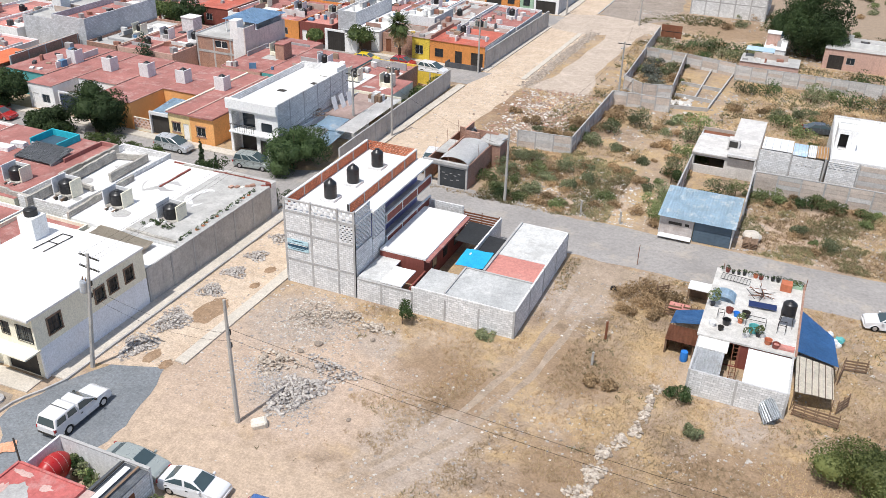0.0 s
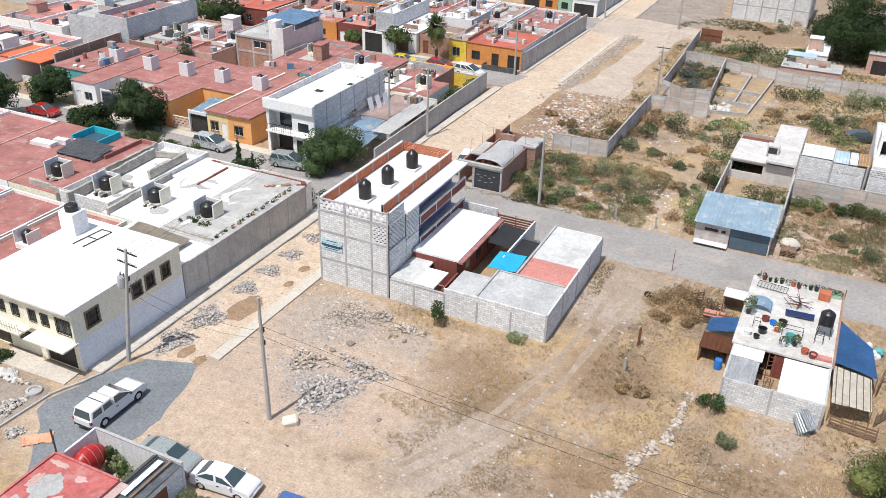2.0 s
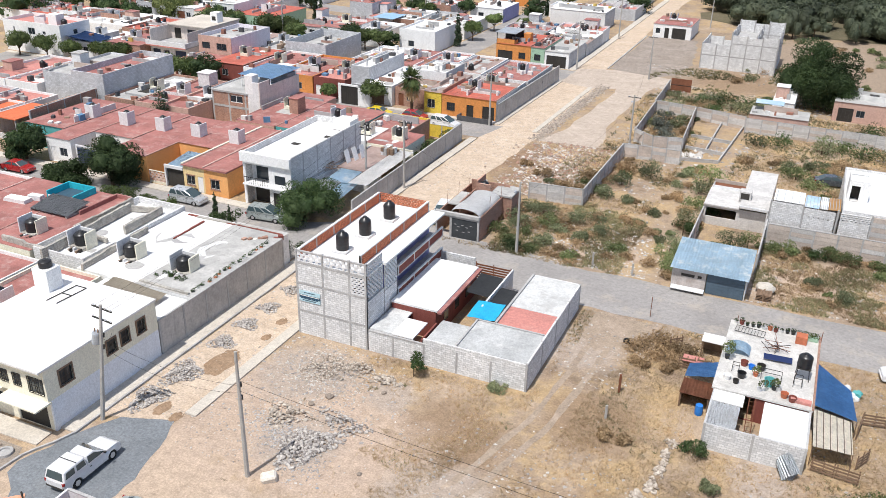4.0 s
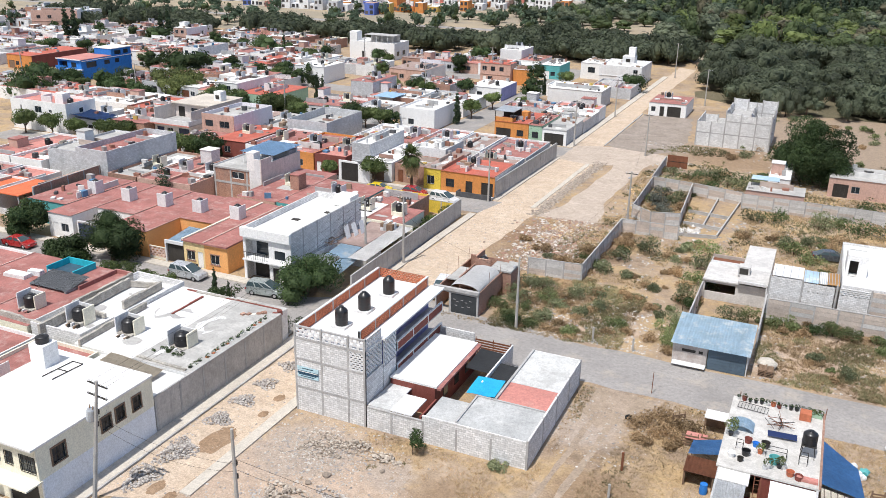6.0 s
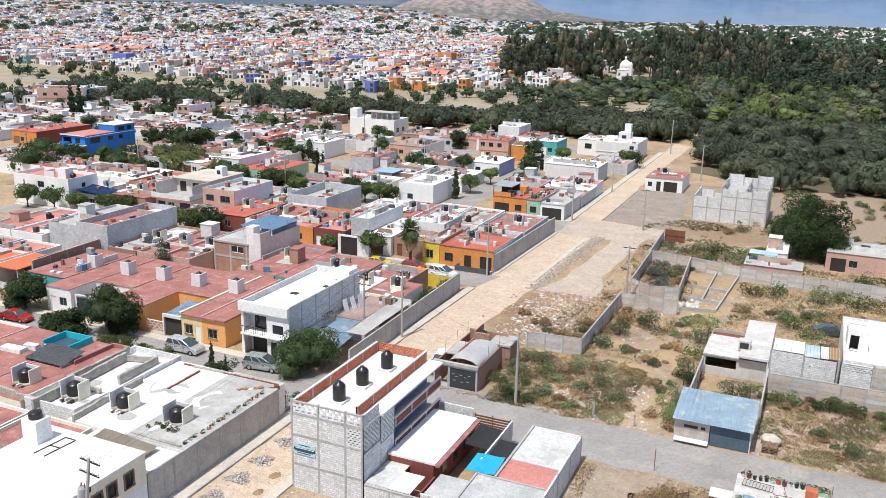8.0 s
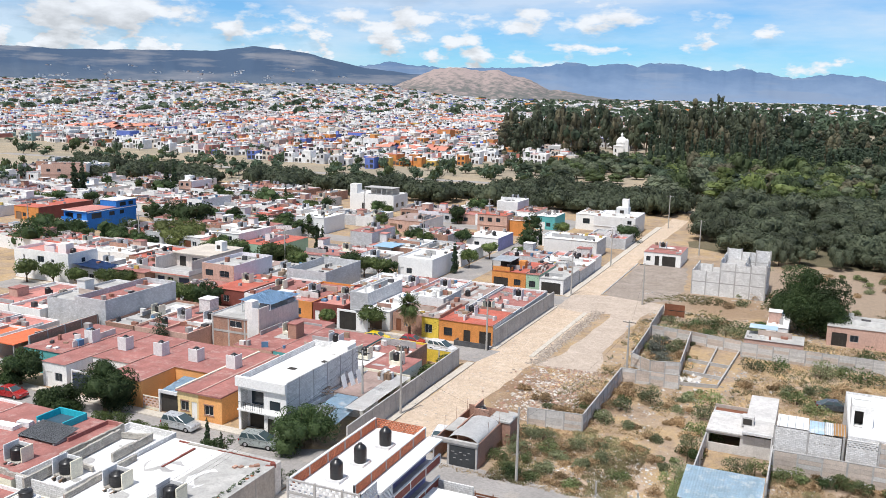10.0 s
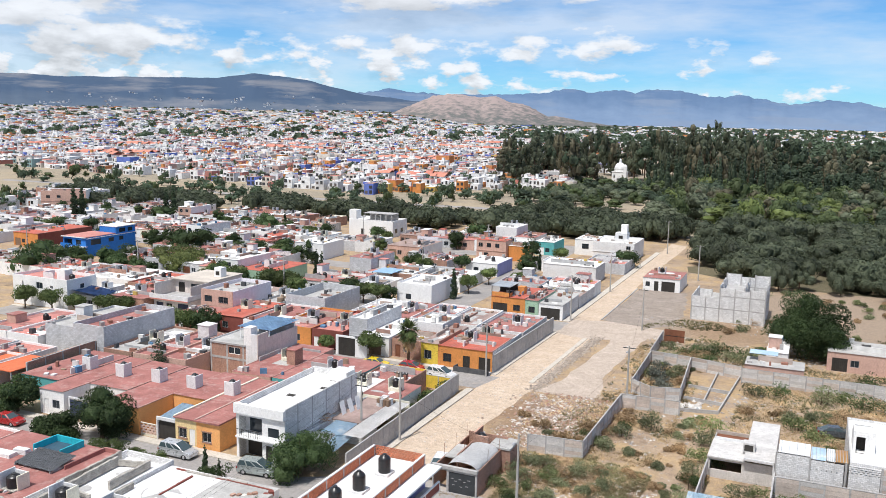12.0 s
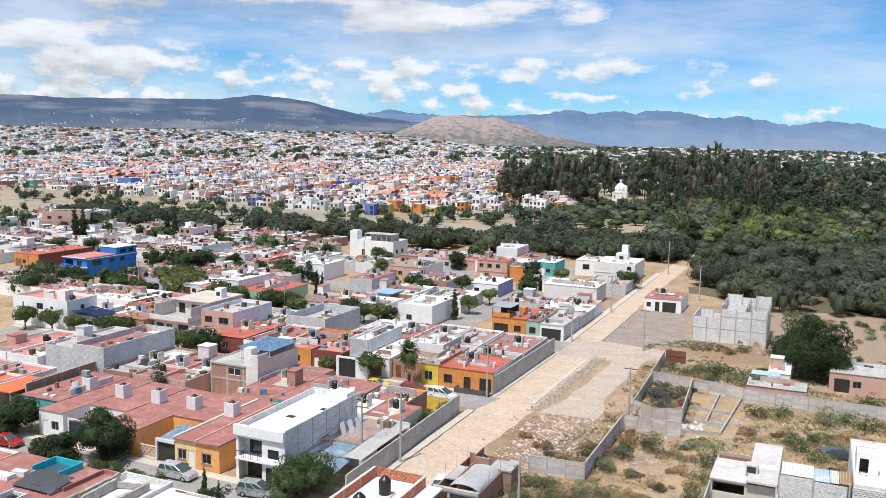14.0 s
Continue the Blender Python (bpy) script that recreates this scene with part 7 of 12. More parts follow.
# things on the first row of roofs
e = thing("roof_enclosure", pose(-75.9, 63.2, 3.34), "walled basin with cyan inner walls on a red roof", "enclosure")
CYANP = surface("cyan paint", (0.03, 0.46, 0.56), 0.7, 0.1)
part("wall", boxes((0, 4.0, 3.1, 3.25, 0, 0.75)), CYANP, e)
part("wall", boxes((0, 0.15, 0, 3.1, 0, 0.75)), CYANP, e)
part("wall", boxes((3.85, 4.0, 0, 3.1, 0, 0.75)), CYANP, e)
part("wall", boxes((0.15, 3.85, 0, 0.12, 0, 0.3)), GREYP, e)
# dark navy floor: the shade inside the basin is put into its colour
part("floor", boxes((0.15, 3.85, 0.12, 3.1, 0, 0.03)), surface("shade blue basin floor", (0.05, 0.10, 0.14), 0.5, 0.2), e)
e = thing("sheet_roof", pose(-74.6, 59.6, 3.34), "dark grey corrugated sheet leaning over a roof well", "sheet roof")
bm = bmesh.new()
rows = []
for i in range(31):
    x = 5.4 * i / 30
    rows.append([bm.verts.new((x, y, z + 0.04 * (i % 2))) for y, z in ((0, 0.25), (3.3, 0.75))])
for p, q in zip(rows, rows[1:]):
    bm.faces.new((p[0], q[0], q[1], p[1]))
bmesh.ops.solidify(bm, geom=bm.faces[:], thickness=0.015)
part("sheet", bm, surface("dark grey sheet", (0.20, 0.21, 0.225), 0.5, 0.2, metal=0.3), e)
for x in (0.1, 5.1):
    part("bearer", boxes((x, x + 0.15, 0, 3.3, 0, 0.22)), CONC, e)
e = thing("parapet", pose(-69.0, 61.0, 3.34), "red painted low parapet on a roof edge", "parapet", "roof parapets")
slabs("segment", ((0, 0.18, 0, 5.6, 0, 0.45), (0.18, 2.2, 5.4, 5.6, 0, 0.45)), REDROOF, e)
g = random.Random(19)
for x, y, w, d, h, m in ((-77.8, 61.0, 3.0, 1.3, 0.45, WHITE), (-76.4, 62.2, 1.8, 0.9, 0.6, GREYP)):
    e = thing("board_stack", pose(x, y, 3.34, 0, 0, g.uniform(-10, 10)), "stack of pale boards on a red roof", "boards")
    for i in range(4):
        part("board", boxes((-w / 2 + 0.05 * i, w / 2, -d / 2, d / 2 - 0.06 * i, i * h / 4, i * h / 4 + h / 5)), m, e)
for x, y0, y1, z, m, lab in ((-56.2, 60.7, 65.5, 3.1, DARKRED, "dark red low parapet on a roof edge"),):
    e = thing("parapet", pose(x, y0, z), lab, "parapet", "roof parapets")
    k = 0.0
    i = 0
    while k < y1 - y0 - 0.1:
        q = min(2.6, y1 - y0 - k)
        hgt = (0.95 if m is BLOCK else 0.35) * (0.85 + 0.25 * ((i * 7) % 3) / 2)
        part("segment", boxes((-0.1, 0.1, k, k + q - 0.02, 0, hgt)), m, e)
        k += q
        i += 1
for i, (xa, ya, xb, yb, z, hh) in enumerate(((-64.6, 51.9, -65.4, 64.7, 3.1, 1.0), (-66.2, 57.6, -66.4, 66.2, 3.1, 0.9), (-59.2, 51.6, -59.6, 60.8, 3.1, 0.9), (-61.7, 59.8, -62.0, 65.7, 3.1, 0.9), (-65.3, 64.7, -62.0, 65.7, 3.1, 0.7), (-64.2, 57.6, -61.7, 57.4, 3.1, 0.5), (-57.6, 66.2, -50.2, 66.5, 3.1, 0.35), (-70.9, 53.0, -64.8, 52.8, 3.1, 0.8), (-52.9, 52.2, -47.2, 52.0, 3.05, 0.45))):
    rough_wall(xa, ya, xb, yb, z, hh, "old weathered masonry parapet between two roofs", seed=i)
e = thing("parapet", pose(-59.5, 66.2, 3.1), "dark red low parapet on a roof edge", "parapet", "roof parapets")
part("segment", boxes((0.6, 12.4, 0, 0.2, 0, 0.3)), DARKRED, e)
for i in range(16):
    y = 52.6 + i * 0.75 + g.uniform(-0.2, 0.2)
    x = -47.25 + g.uniform(-0.12, 0.1)
    p = thing("pot_plant", pose(x, y, 3.05), "potted plant along a roof edge", "plant", "roof plants")
    part("pot", lathe(bmesh.new(), [(0.0, 0.0), (0.14, 0.0), (0.2, 0.3), (0.0, 0.28)], 9), g.choice([TERRA, BLACKP, GREYP]), p)
    v, f = leaf_cloud(np.random.default_rng(i), [(0, 0, 0.38, 0.2), (0.08, 0.08, 0.55, 0.13)], 60, 0.055)
    tagged(part("foliage", quick_mesh("foliage", v, f, LEAF["dark"]), None, p), kind="stuff")
for i in range(12):
    x, y = -50.7 + g.uniform(-1.9, 1.6), 54.2 + g.uniform(-0.7, 0.5)
    p = thing("pot_plant", pose(x, y, 3.05), "potted plant beside a roof tank", "plant", "roof plants")
    part("pot", lathe(bmesh.new(), [(0.0, 0.0), (0.13, 0.0), (0.18, 0.28), (0.0, 0.26)], 9), g.choice([TERRA, BLUE, GREYP]), p)
    v, f = leaf_cloud(np.random.default_rng(i + 50), [(0, 0, 0.38, 0.22)], 60, 0.06)
    tagged(part("foliage", quick_mesh("foliage", v, f, LEAF["dark"]), None, p), kind="stuff")
for i in range(9):
    e = thing("masonry_rubble", pose(-50.2 + i * 0.42 + g.uniform(-0.1, 0.1), 63.4 + 0.3 * i, 3.05, 0, 0, g.uniform(0, 90)), "broken masonry lying on a roof", "rubble", "roof rubble")
    part("chunk", bevelled(-0.25, 0.25, -0.2, 0.2, 0, g.uniform(0.25, 0.5), 0.04), g.choice([BRICK, CREAM, DARKRED]), e)
e = thing("tarpaulin", pose(0, 0, 0), "beige tarpaulin over a back yard", "tarpaulin")
bm = bmesh.new()
rows = []
for i in range(9):
    u = i / 8
    rows.append([bm.verts.new((-55.6 + 6.8 * u, 49.6 + 2.2 * v - 0.8 * u, 3.3 + 0.25 * u - 0.5 * v * (1 - v) + 0.06 * math.sin(6 * u))) for v in (0, 0.33, 0.66, 1)])
for p, q in zip(rows, rows[1:]):
    for j in range(3):
        bm.faces.new((p[j], q[j], q[j + 1], p[j + 1]))
bmesh.ops.solidify(bm, geom=bm.faces[:], thickness=0.02)
part("cloth", bm, surface("beige canvas", (0.42, 0.37, 0.30), 0.85, 0.15), e)
for u in (0, 1):
    part("pole", bar(bmesh.new(), (-55.6 + 6.8 * u, 49.7 - 0.8 * u, 2.8), (-55.6 + 6.8 * u, 49.7 - 0.8 * u, 3.5), 0.03), IRON, e)
w = thing("yard_wall", pose(-102.3, 86.0, 0), "old red brick party wall", "wall", "yard walls")
part("panel", boxes((-0.1, 0.1, 0, 12.4, 0, 4.2)), BRICK, w)
for y in (0, 4, 8, 12.2):
    part("post", boxes((-0.12, 0.12, y, y + 0.2, 0, 4.25)), CONC, w)

# ---- right side: yards and low houses ----
boundary("yard_wall", -30.2, 95.0, -23.6, 95.6, 2.2, PRECAST, "grey precast yard wall round an empty lot", 0.12, 2.0)
boundary("yard_wall", -23.6, 95.6, -23.4, 115.5, 2.2, PRECAST, "grey precast yard wall round an empty lot", 0.12, 2.0)
boundary("yard_wall", -23.4, 116.2, -15.6, 116.4, 2.0, PINKCONC, "pinkish precast yard wall", 0.12, 2.0)
boundary("yard_wall", -9.5, 86.0, -9.5, 96.5, 2.3, PRECAST, "grey precast yard wall", 0.12, 2.0)
boundary("yard_wall", -2.4, 86.0, -2.4, 96.0, 2.3, PRECAST, "grey precast yard wall", 0.12, 2.0)


def porch_house():
    X0, X1, Y0, Y1, H = -9.6, -2.5, 96.6, 110.2, 2.9
    t = thing("house", pose(0, 0, 0), "low grey house with worn white roofs and an open porch", "house")
    part("roof", boxes((X0, X0 + 3.9, Y0 + 0.4, Y0 + 6.2, H - 0.5, H - 0.35)), surface("worn white roof", (0.60, 0.58, 0.56), 0.85, 0.2, 0.8, 0.7, (0.40, 0.39, 0.38)), t)
    part("roof", boxes((X0 + 3.9, X1, Y0, Y1, H - 0.12, H + 0.03)), MATS["worn white roof"], t)
    part("wall", pierced(7.1, H - 0.5, 0.15, [(0.3, 3.7, 1.0, 2.1)], Y0 + 0.6, 0, X0), PRECAST, t)
    part("wall", boxes((X0, X0 + 0.15, Y0 + 0.75, Y0 + 6.2, 0, H - 0.5)), GREYP, t)
    part("wall", boxes((X1 - 0.15, X1, Y0, Y1, 0, H - 0.12)), GREYP, t)
    part("wall", boxes((X0 + 3.9, X0 + 4.05, Y0 + 0.75, Y1, 0, H - 0.12)), GREYP, t)
    part("wall", boxes((X0 + 4.05, X1 - 0.15, Y1 - 0.15, Y1, 0, H - 0.12)), GREYP, t)
    part("wall", boxes((X0 + 0.15, X0 + 3.9, Y0 + 6.05, Y0 + 6.2, 0, H)), GREYP, t)
    part("shade_cover", boxes((X0 + 0.2, X0 + 3.8, Y0 + 6.6, Y0 + 9.0, 2.2, 2.26)), RUST, t, "rusty brown sheet cover")
    part("wall", boxes((X0, X0 + 3.9, Y0 + 9.2, Y0 + 9.35, 0, 2.6)), PINKCONC, t)
    part("wall", boxes((X0, X0 + 0.12, Y0 + 6.2, Y0 + 9.2, 0, 2.3)), PRECAST, t)
    part("roof_box", boxes((X0 + 3.6, X0 + 4.9, Y0 + 2.6, Y0 + 3.8, H - 0.1, H + 1.0)), MATS["worn white roof"], t)
    # near-black plate on the closed box, coloured as a shaded opening
    part("roof_box_opening", boxes((X0 + 3.75, X0 + 4.7, Y0 + 2.56, Y0 + 2.6, H + 0.1, H + 0.8)), DARK, t)
    part("parapet", boxes((X0 + 3.9, X1, Y0, Y0 + 0.14, H + 0.03, H + 0.2)), GREYP, t)


porch_house()
boundary("yard_wall", -2.2, 94.3, 22, 94.6, 2.5, PINKCONC, "precast yard wall with grey and pinkish slabs", 0.14, 2.4)
q = thing("block_wall", pose(-2.35, 96.3, 0), "tall pale block wall with small vent holes", "wall", "yard walls")
part("panel", boxes((0, 3.3, 0, 0.15, 0, 4.4)), BLOCK, q)
part("panel", pierced(3.2, 4.2, 0.15, [(0.5 + 0.5 * i, 0.62 + 0.5 * i, 3.2, 3.36) for i in range(5)], 0, 0, 3.5), BLOCK, q)
part("panel", boxes((7.2, 10.2, 0, 0.15, 0, 3.4)), BLOCK, q)
part("vent_screen", lattice(3.0, 0.9, 0.2, 0.13, 0.01, 7.2, 3.4), BLOCK, q, "breeze-block screen")
for i in range(8):
    part("slab", boxes((10.45, 19.0, 0.0 + 0.004 * (i % 2), 0.14, i * 0.55, i * 0.55 + 0.53)), PINKCONC if i % 2 else PRECAST, q)
for x in (-0.1, 3.3, 6.8, 10.25):
    part("post", boxes((x, x + 0.18, -0.02, 0.17, 0, 4.55)), CONC, q)
for i, (x0, x1, z, m) in enumerate(((-2.2, 1.0, 4.45, WHITEROOF), (1.1, 2.6, 4.25, BLUEZINC), (2.7, 3.5, 4.3, WHITEROOF), (3.55, 4.75, 4.35, surface("orange brown sheet", (0.42, 0.23, 0.09), 0.7, 0.3)))):
    q = thing("lean_to", pose(0, 0, 0), "lean-to with a worn sheet roof behind a block wall", "shed", "lean-tos")
    part("sheet_roof", boxes((x0, x1, 96.6, 100.4, z, z + 0.06)), m, q)
    for k in range(4):
        x = x0 + (x1 - x0) * (k + 0.3) / 4
        part("rib", boxes((x, x + 0.06, 96.6, 100.4, z + 0.06, z + 0.1)), ZINC, q)
    for x in (x0 + 0.05, x1 - 0.12):
        part("post", boxes((x, x + 0.08, 100.1, 100.18, 0, z)), WOOD, q)
    part("back", boxes((x0, x1, 100.25, 100.35, 0, z)), BLOCK, q)
house(south_face(4.9, 96.5), 13, 15.5, 4.6, "b", "w", seed=104, par=0.3, front=False, group="", label="grey block house with a white roof", clutter=False)
q = thing("stair_tower", pose(5.2, 100.6, 1.3), "white stair tower with a dark doorway", "stair tower")
part("wall", pierced(2.2, 2.4, 0.15, [(0.3, 1.2, 0.05, 1.9)], 0, 2.95, 0), WHITE, q)
slabs("wall", ((0, 0.15, 0.15, 4.0, 2.95, 5.3), (2.05, 2.2, 0.15, 4.0, 2.95, 4.6), (0.15, 2.05, 3.85, 4.0, 2.95, 5.0)), WHITE, q)
# near-black sheet behind the doorway, shade put into its colour
part("dark_inside", boxes((0.2, 2.0, 1.2, 1.25, 2.95, 4.8)), DARK, q)
part("top", boxes((0, 2.2, 0, 2.0, 5.35, 5.45)), WHITEROOF, q)
boundary("yard_wall", -9.2, 136.2, 16, 135.8, 2.3, PRECAST, "grey precast yard wall", 0.12, 2.4)
for a in (((-9.6, 138.0), (-10.8, 119.8)), ((-16.0, 124.0), (-10.6, 123.2)), ((-16.2, 130.0), (-10.2, 129.2)), ((-13.2, 123.6), (-13.0, 138.6)), ((-17.6, 118.0), (-10.9, 119.4))):
    boundary("foundation_wall", *a[0], *a[1], 0.45, CONC, "low concrete foundation wall of an unbuilt house", 0.16, 20)
boundary("yard_wall", -24.2, 141.2, -24.6, 156.0, 2.0, PRECAST, "grey precast yard wall", 0.12, 2.4)
q = thing("metal_gate", pose(-24.4, 156.2, 0), "rusty brown sheet metal gate", "gate")
part("leaf", boxes((0, 3.6, -0.04, 0.04, 0.05, 2.3)), RUST, q)
part("rail", boxes((0, 3.6, -0.07, -0.04, 1.1, 1.2)), IRON, q)
house(south_face(-9.0, 137.6), 8.6, 5.0, 2.7, "p", "g", seed=111, par=0.12, front=False, group="", label="low grey-roofed house behind a precast wall")
q = thing("canopy", pose(-8.6, 140.4, 2.6), "small blue sheet canopy on posts over a roof", "canopy")
part("sheet", boxes((0, 4.2, 0, 2.6, 1.2, 1.26)), BLUEZINC, q)
for a in (0.1, 4.0):
    for b in (0.1, 2.4):
        part("post", boxes((a, a + 0.08, b, b + 0.08, 0, 1.2)), IRON, q)
house(south_face(-6.4, 146.5), 3.4, 11, 2.8, "w", "w", seed=112, par=0.1, front=False, group="", label="narrow white-roofed house under a large tree")
house(south_face(2.8, 150), 14, 9, 3.2, "p", "g", seed=105, par=0.1, group="", label="pinkish block house with a grey roof")
for a in (((-23.6, 123.8), (-20.4, 121.2)), ((-20.4, 121.2), (-16.4, 122.4)), ((-16.4, 122.4), (-17.4, 140.0)), ((-17.4, 140.0), (-24.0, 141.0)), ((-24.0, 141.0), (-23.6, 123.8)), ((-17.4, 140.0), (-9.4, 138.0))):
    boundary("yard_wall", *a[0], *a[1], 2.0, PINKCONC, "pinkish grey precast yard wall", 0.12, 2.4)


def corrugated(x0, x1, y0, y1, z0, z1, n=40, amp=0.03):
    """A sheet whose waves run along y, from height z0 at y0 to z1 at y1."""
    bm = bmesh.new()
    top = []
    for i in range(n + 1):
        x = x0 + (x1 - x0) * i / n
        d = amp * (i % 2)
        top.append((bm.verts.new((x, y0, z0 + d)), bm.verts.new((x, y1, z1 + d))))
    for a, b in zip(top, top[1:]):
        bm.faces.new((a[0], b[0], b[1], a[1]))
    bmesh.ops.solidify(bm, geom=bm.faces[:], thickness=0.012)
    return bm


def metal_shed():
    t = thing("shed", pose(-9.8, 79.3, 0), "sheet metal shed with a pale blue roof and dark roller door", "shed")
    part("roof", corrugated(-0.2, 7.3, -0.5, 5.6, 2.35, 3.15, 56), surface("worn blue white sheet", (0.46, 0.61, 0.72), 0.5, 0.2, 1.1, 0.95, (0.80, 0.82, 0.82), dirt=0.15), t, "pale blue corrugated roof with worn paint")
    part("wall", boxes((0, 0.1, 0, 5.4, 0, 2.4)), PRECAST, t)
    part("wall", boxes((7.0, 7.1, 0, 5.4, 0, 2.4)), PRECAST, t)
    part("wall", boxes((0.1, 7.0, 5.3, 5.4, 0, 3.0)), PRECAST, t)
    part("front_panel", boxes((0.1, 3.3, -0.03, 0.05, 0.35, 2.3)), surface("pale painted board", (0.50, 0.45, 0.42), 0.8, 0.3, 1.0, 0.5, (0.3, 0.22, 0.18)), t, "pale signboard with faded writing")
    for u0, u1, z in ((0.9, 2.2, 1.45), (2.5, 2.9, 1.45)):
        part("text_bar", boxes((u0, u1, -0.04, -0.032, z, z + 0.3)), DARK, t)
    part("shelf", boxes((0.1, 3.3, -0.9, -0.03, 0.3, 0.36)), GREYP, t)
    d = surface("dark blue grey door", (0.09, 0.13, 0.17), 0.6, 0.15)
    for i in range(7):
        part("door_slat", boxes((3.4, 6.95, -0.02, 0.03, 0.05 + i * 0.33, 0.36 + i * 0.33)), d, t)
    b = thing("pallet_stack", pose(-1.6, 80.2, 0), "stack of wooden pallets under a pale sheet", "pallets")
    for k in range(5):
        for j in range(6):
            part("board", boxes((-0.1, 1.3, j * 0.23 - 0.1, j * 0.23 + 0.05, k * 0.16, k * 0.16 + 0.03)), WOOD, b)
        part("bearer", boxes((0.5, 0.65, -0.1, 1.25, k * 0.16 + 0.03, k * 0.16 + 0.15)), WOOD, b)
    bm = bmesh.new()
    bmesh.ops.create_uvsphere(bm, u_segments=14, v_segments=8, radius=1.0, matrix=Matrix.Translation((0.6, 1.9, 0.55)) @ Matrix.Diagonal((0.95, 0.9, 0.5, 1)))
    for v in bm.verts:
        v.co += Vector((noise.noise(v.co * 2) * 0.15, noise.noise(v.co * 2 + Vector((9, 0, 0))) * 0.15, 0))
    part("cover", bm, surface("pale canvas", (0.58, 0.53, 0.46), 0.8, 0.2), b)


metal_shed()


def brick_garage():
    t = thing("house", pose(-36.2, 80.3, 0), "unfinished brick garage with a domed cement roof", "house")
    part("wall", pierced(5.2, 2.9, 0.15, [(0.15, 1.7, 0.02, 2.4), (1.95, 5.0, 0.02, 2.35)]), CONC, t)
    part("door", boxes((1.95, 5.0, 0.05, 0.1, 0.02, 2.35)), surface("dark gate", (0.05, 0.055, 0.06), 0.6, 0.2), t, "dark gate with faded chalk writing")
    for u, z in ((2.2, 1.6), (2.6, 1.35), (3.1, 1.6), (3.6, 1.4), (4.1, 1.65), (2.4, 0.9), (3.2, 0.8), (3.9, 0.95)):
        part("text_bar", boxes((u, u + 0.3, 0.038, 0.048, z, z + 0.07)), CONC, t)
    part("wall", boxes((5.05, 5.2, 0.15, 10.2, 0, 2.75)), BRICK, t)
    part("wall", boxes((0.0, 0.15, 0.15, 10.2, 0, 2.6)), BRICK, t)
    part("wall", boxes((0.15, 5.05, 10.05, 10.2, 0, 3.2)), BRICK, t)
    part("lintel", boxes((-0.05, 5.25, -0.12, 0.3, 2.6, 2.95)), CONC, t)
    bm = bmesh.new()
    n = 14
    ring = []
    for i in range(n + 1):
        a = math.pi * i / n
        x, z = 3.35 - 1.75 * math.cos(a), 2.7 + 0.75 * math.sin(a)
        ring.append([bm.verts.new((x, y, z + 0.12 * math.sin(y * 0.9))) for y in (0.3, 1.6, 2.9, 4.2, 5.5, 6.8)])
    for a, b in zip(ring, ring[1:]):
        for j in range(5):
            bm.faces.new((a[j], b[j], b[j + 1], a[j + 1]))
    bmesh.ops.solidify(bm, geom=bm.faces[:], thickness=0.08)
    part("roof", bm, GREYP, t, "pale domed cement roof")
    part("roof", boxes((0.15, 1.7, 3.0, 7.0, 2.55, 2.7)), ROOFC, t)
    part("partition", boxes((1.6, 1.75, 3.0, 10.05, 0, 3.1)), BRICK, t)
    part("room_wall", boxes((1.8, 2.0, 7.4, 10.0, 2.7, 4.2)), BRICK, t)
    part("room_wall", boxes((2.0, 3.6, 7.4, 7.6, 2.7, 3.9)), BRICK, t)
    part("roof", boxes((3.6, 6.3, 7.3, 10.6, 2.75, 2.95)), ROOFC, t)
    part("room_wall", boxes((6.15, 6.3, 7.4, 10.5, 0, 2.75)), BRICK, t)
    part("room_wall", boxes((5.2, 6.15, 7.4, 7.55, 0, 2.75)), BRICK, t)
    for i in range(7):
        x, y = ((0.08, 3 + i * 1.1), (1.67, 4 + i), (5.1, 1 + i * 1.2))[i % 3]
        part("rebar", bar(bmesh.new(), (x, y, 2.5), (x + 0.03, y, 4.2), 0.02, 4), RUST, t)
    tank_at(-33.6, 88.4, 2.96, 0.5, 1.1)


brick_garage()


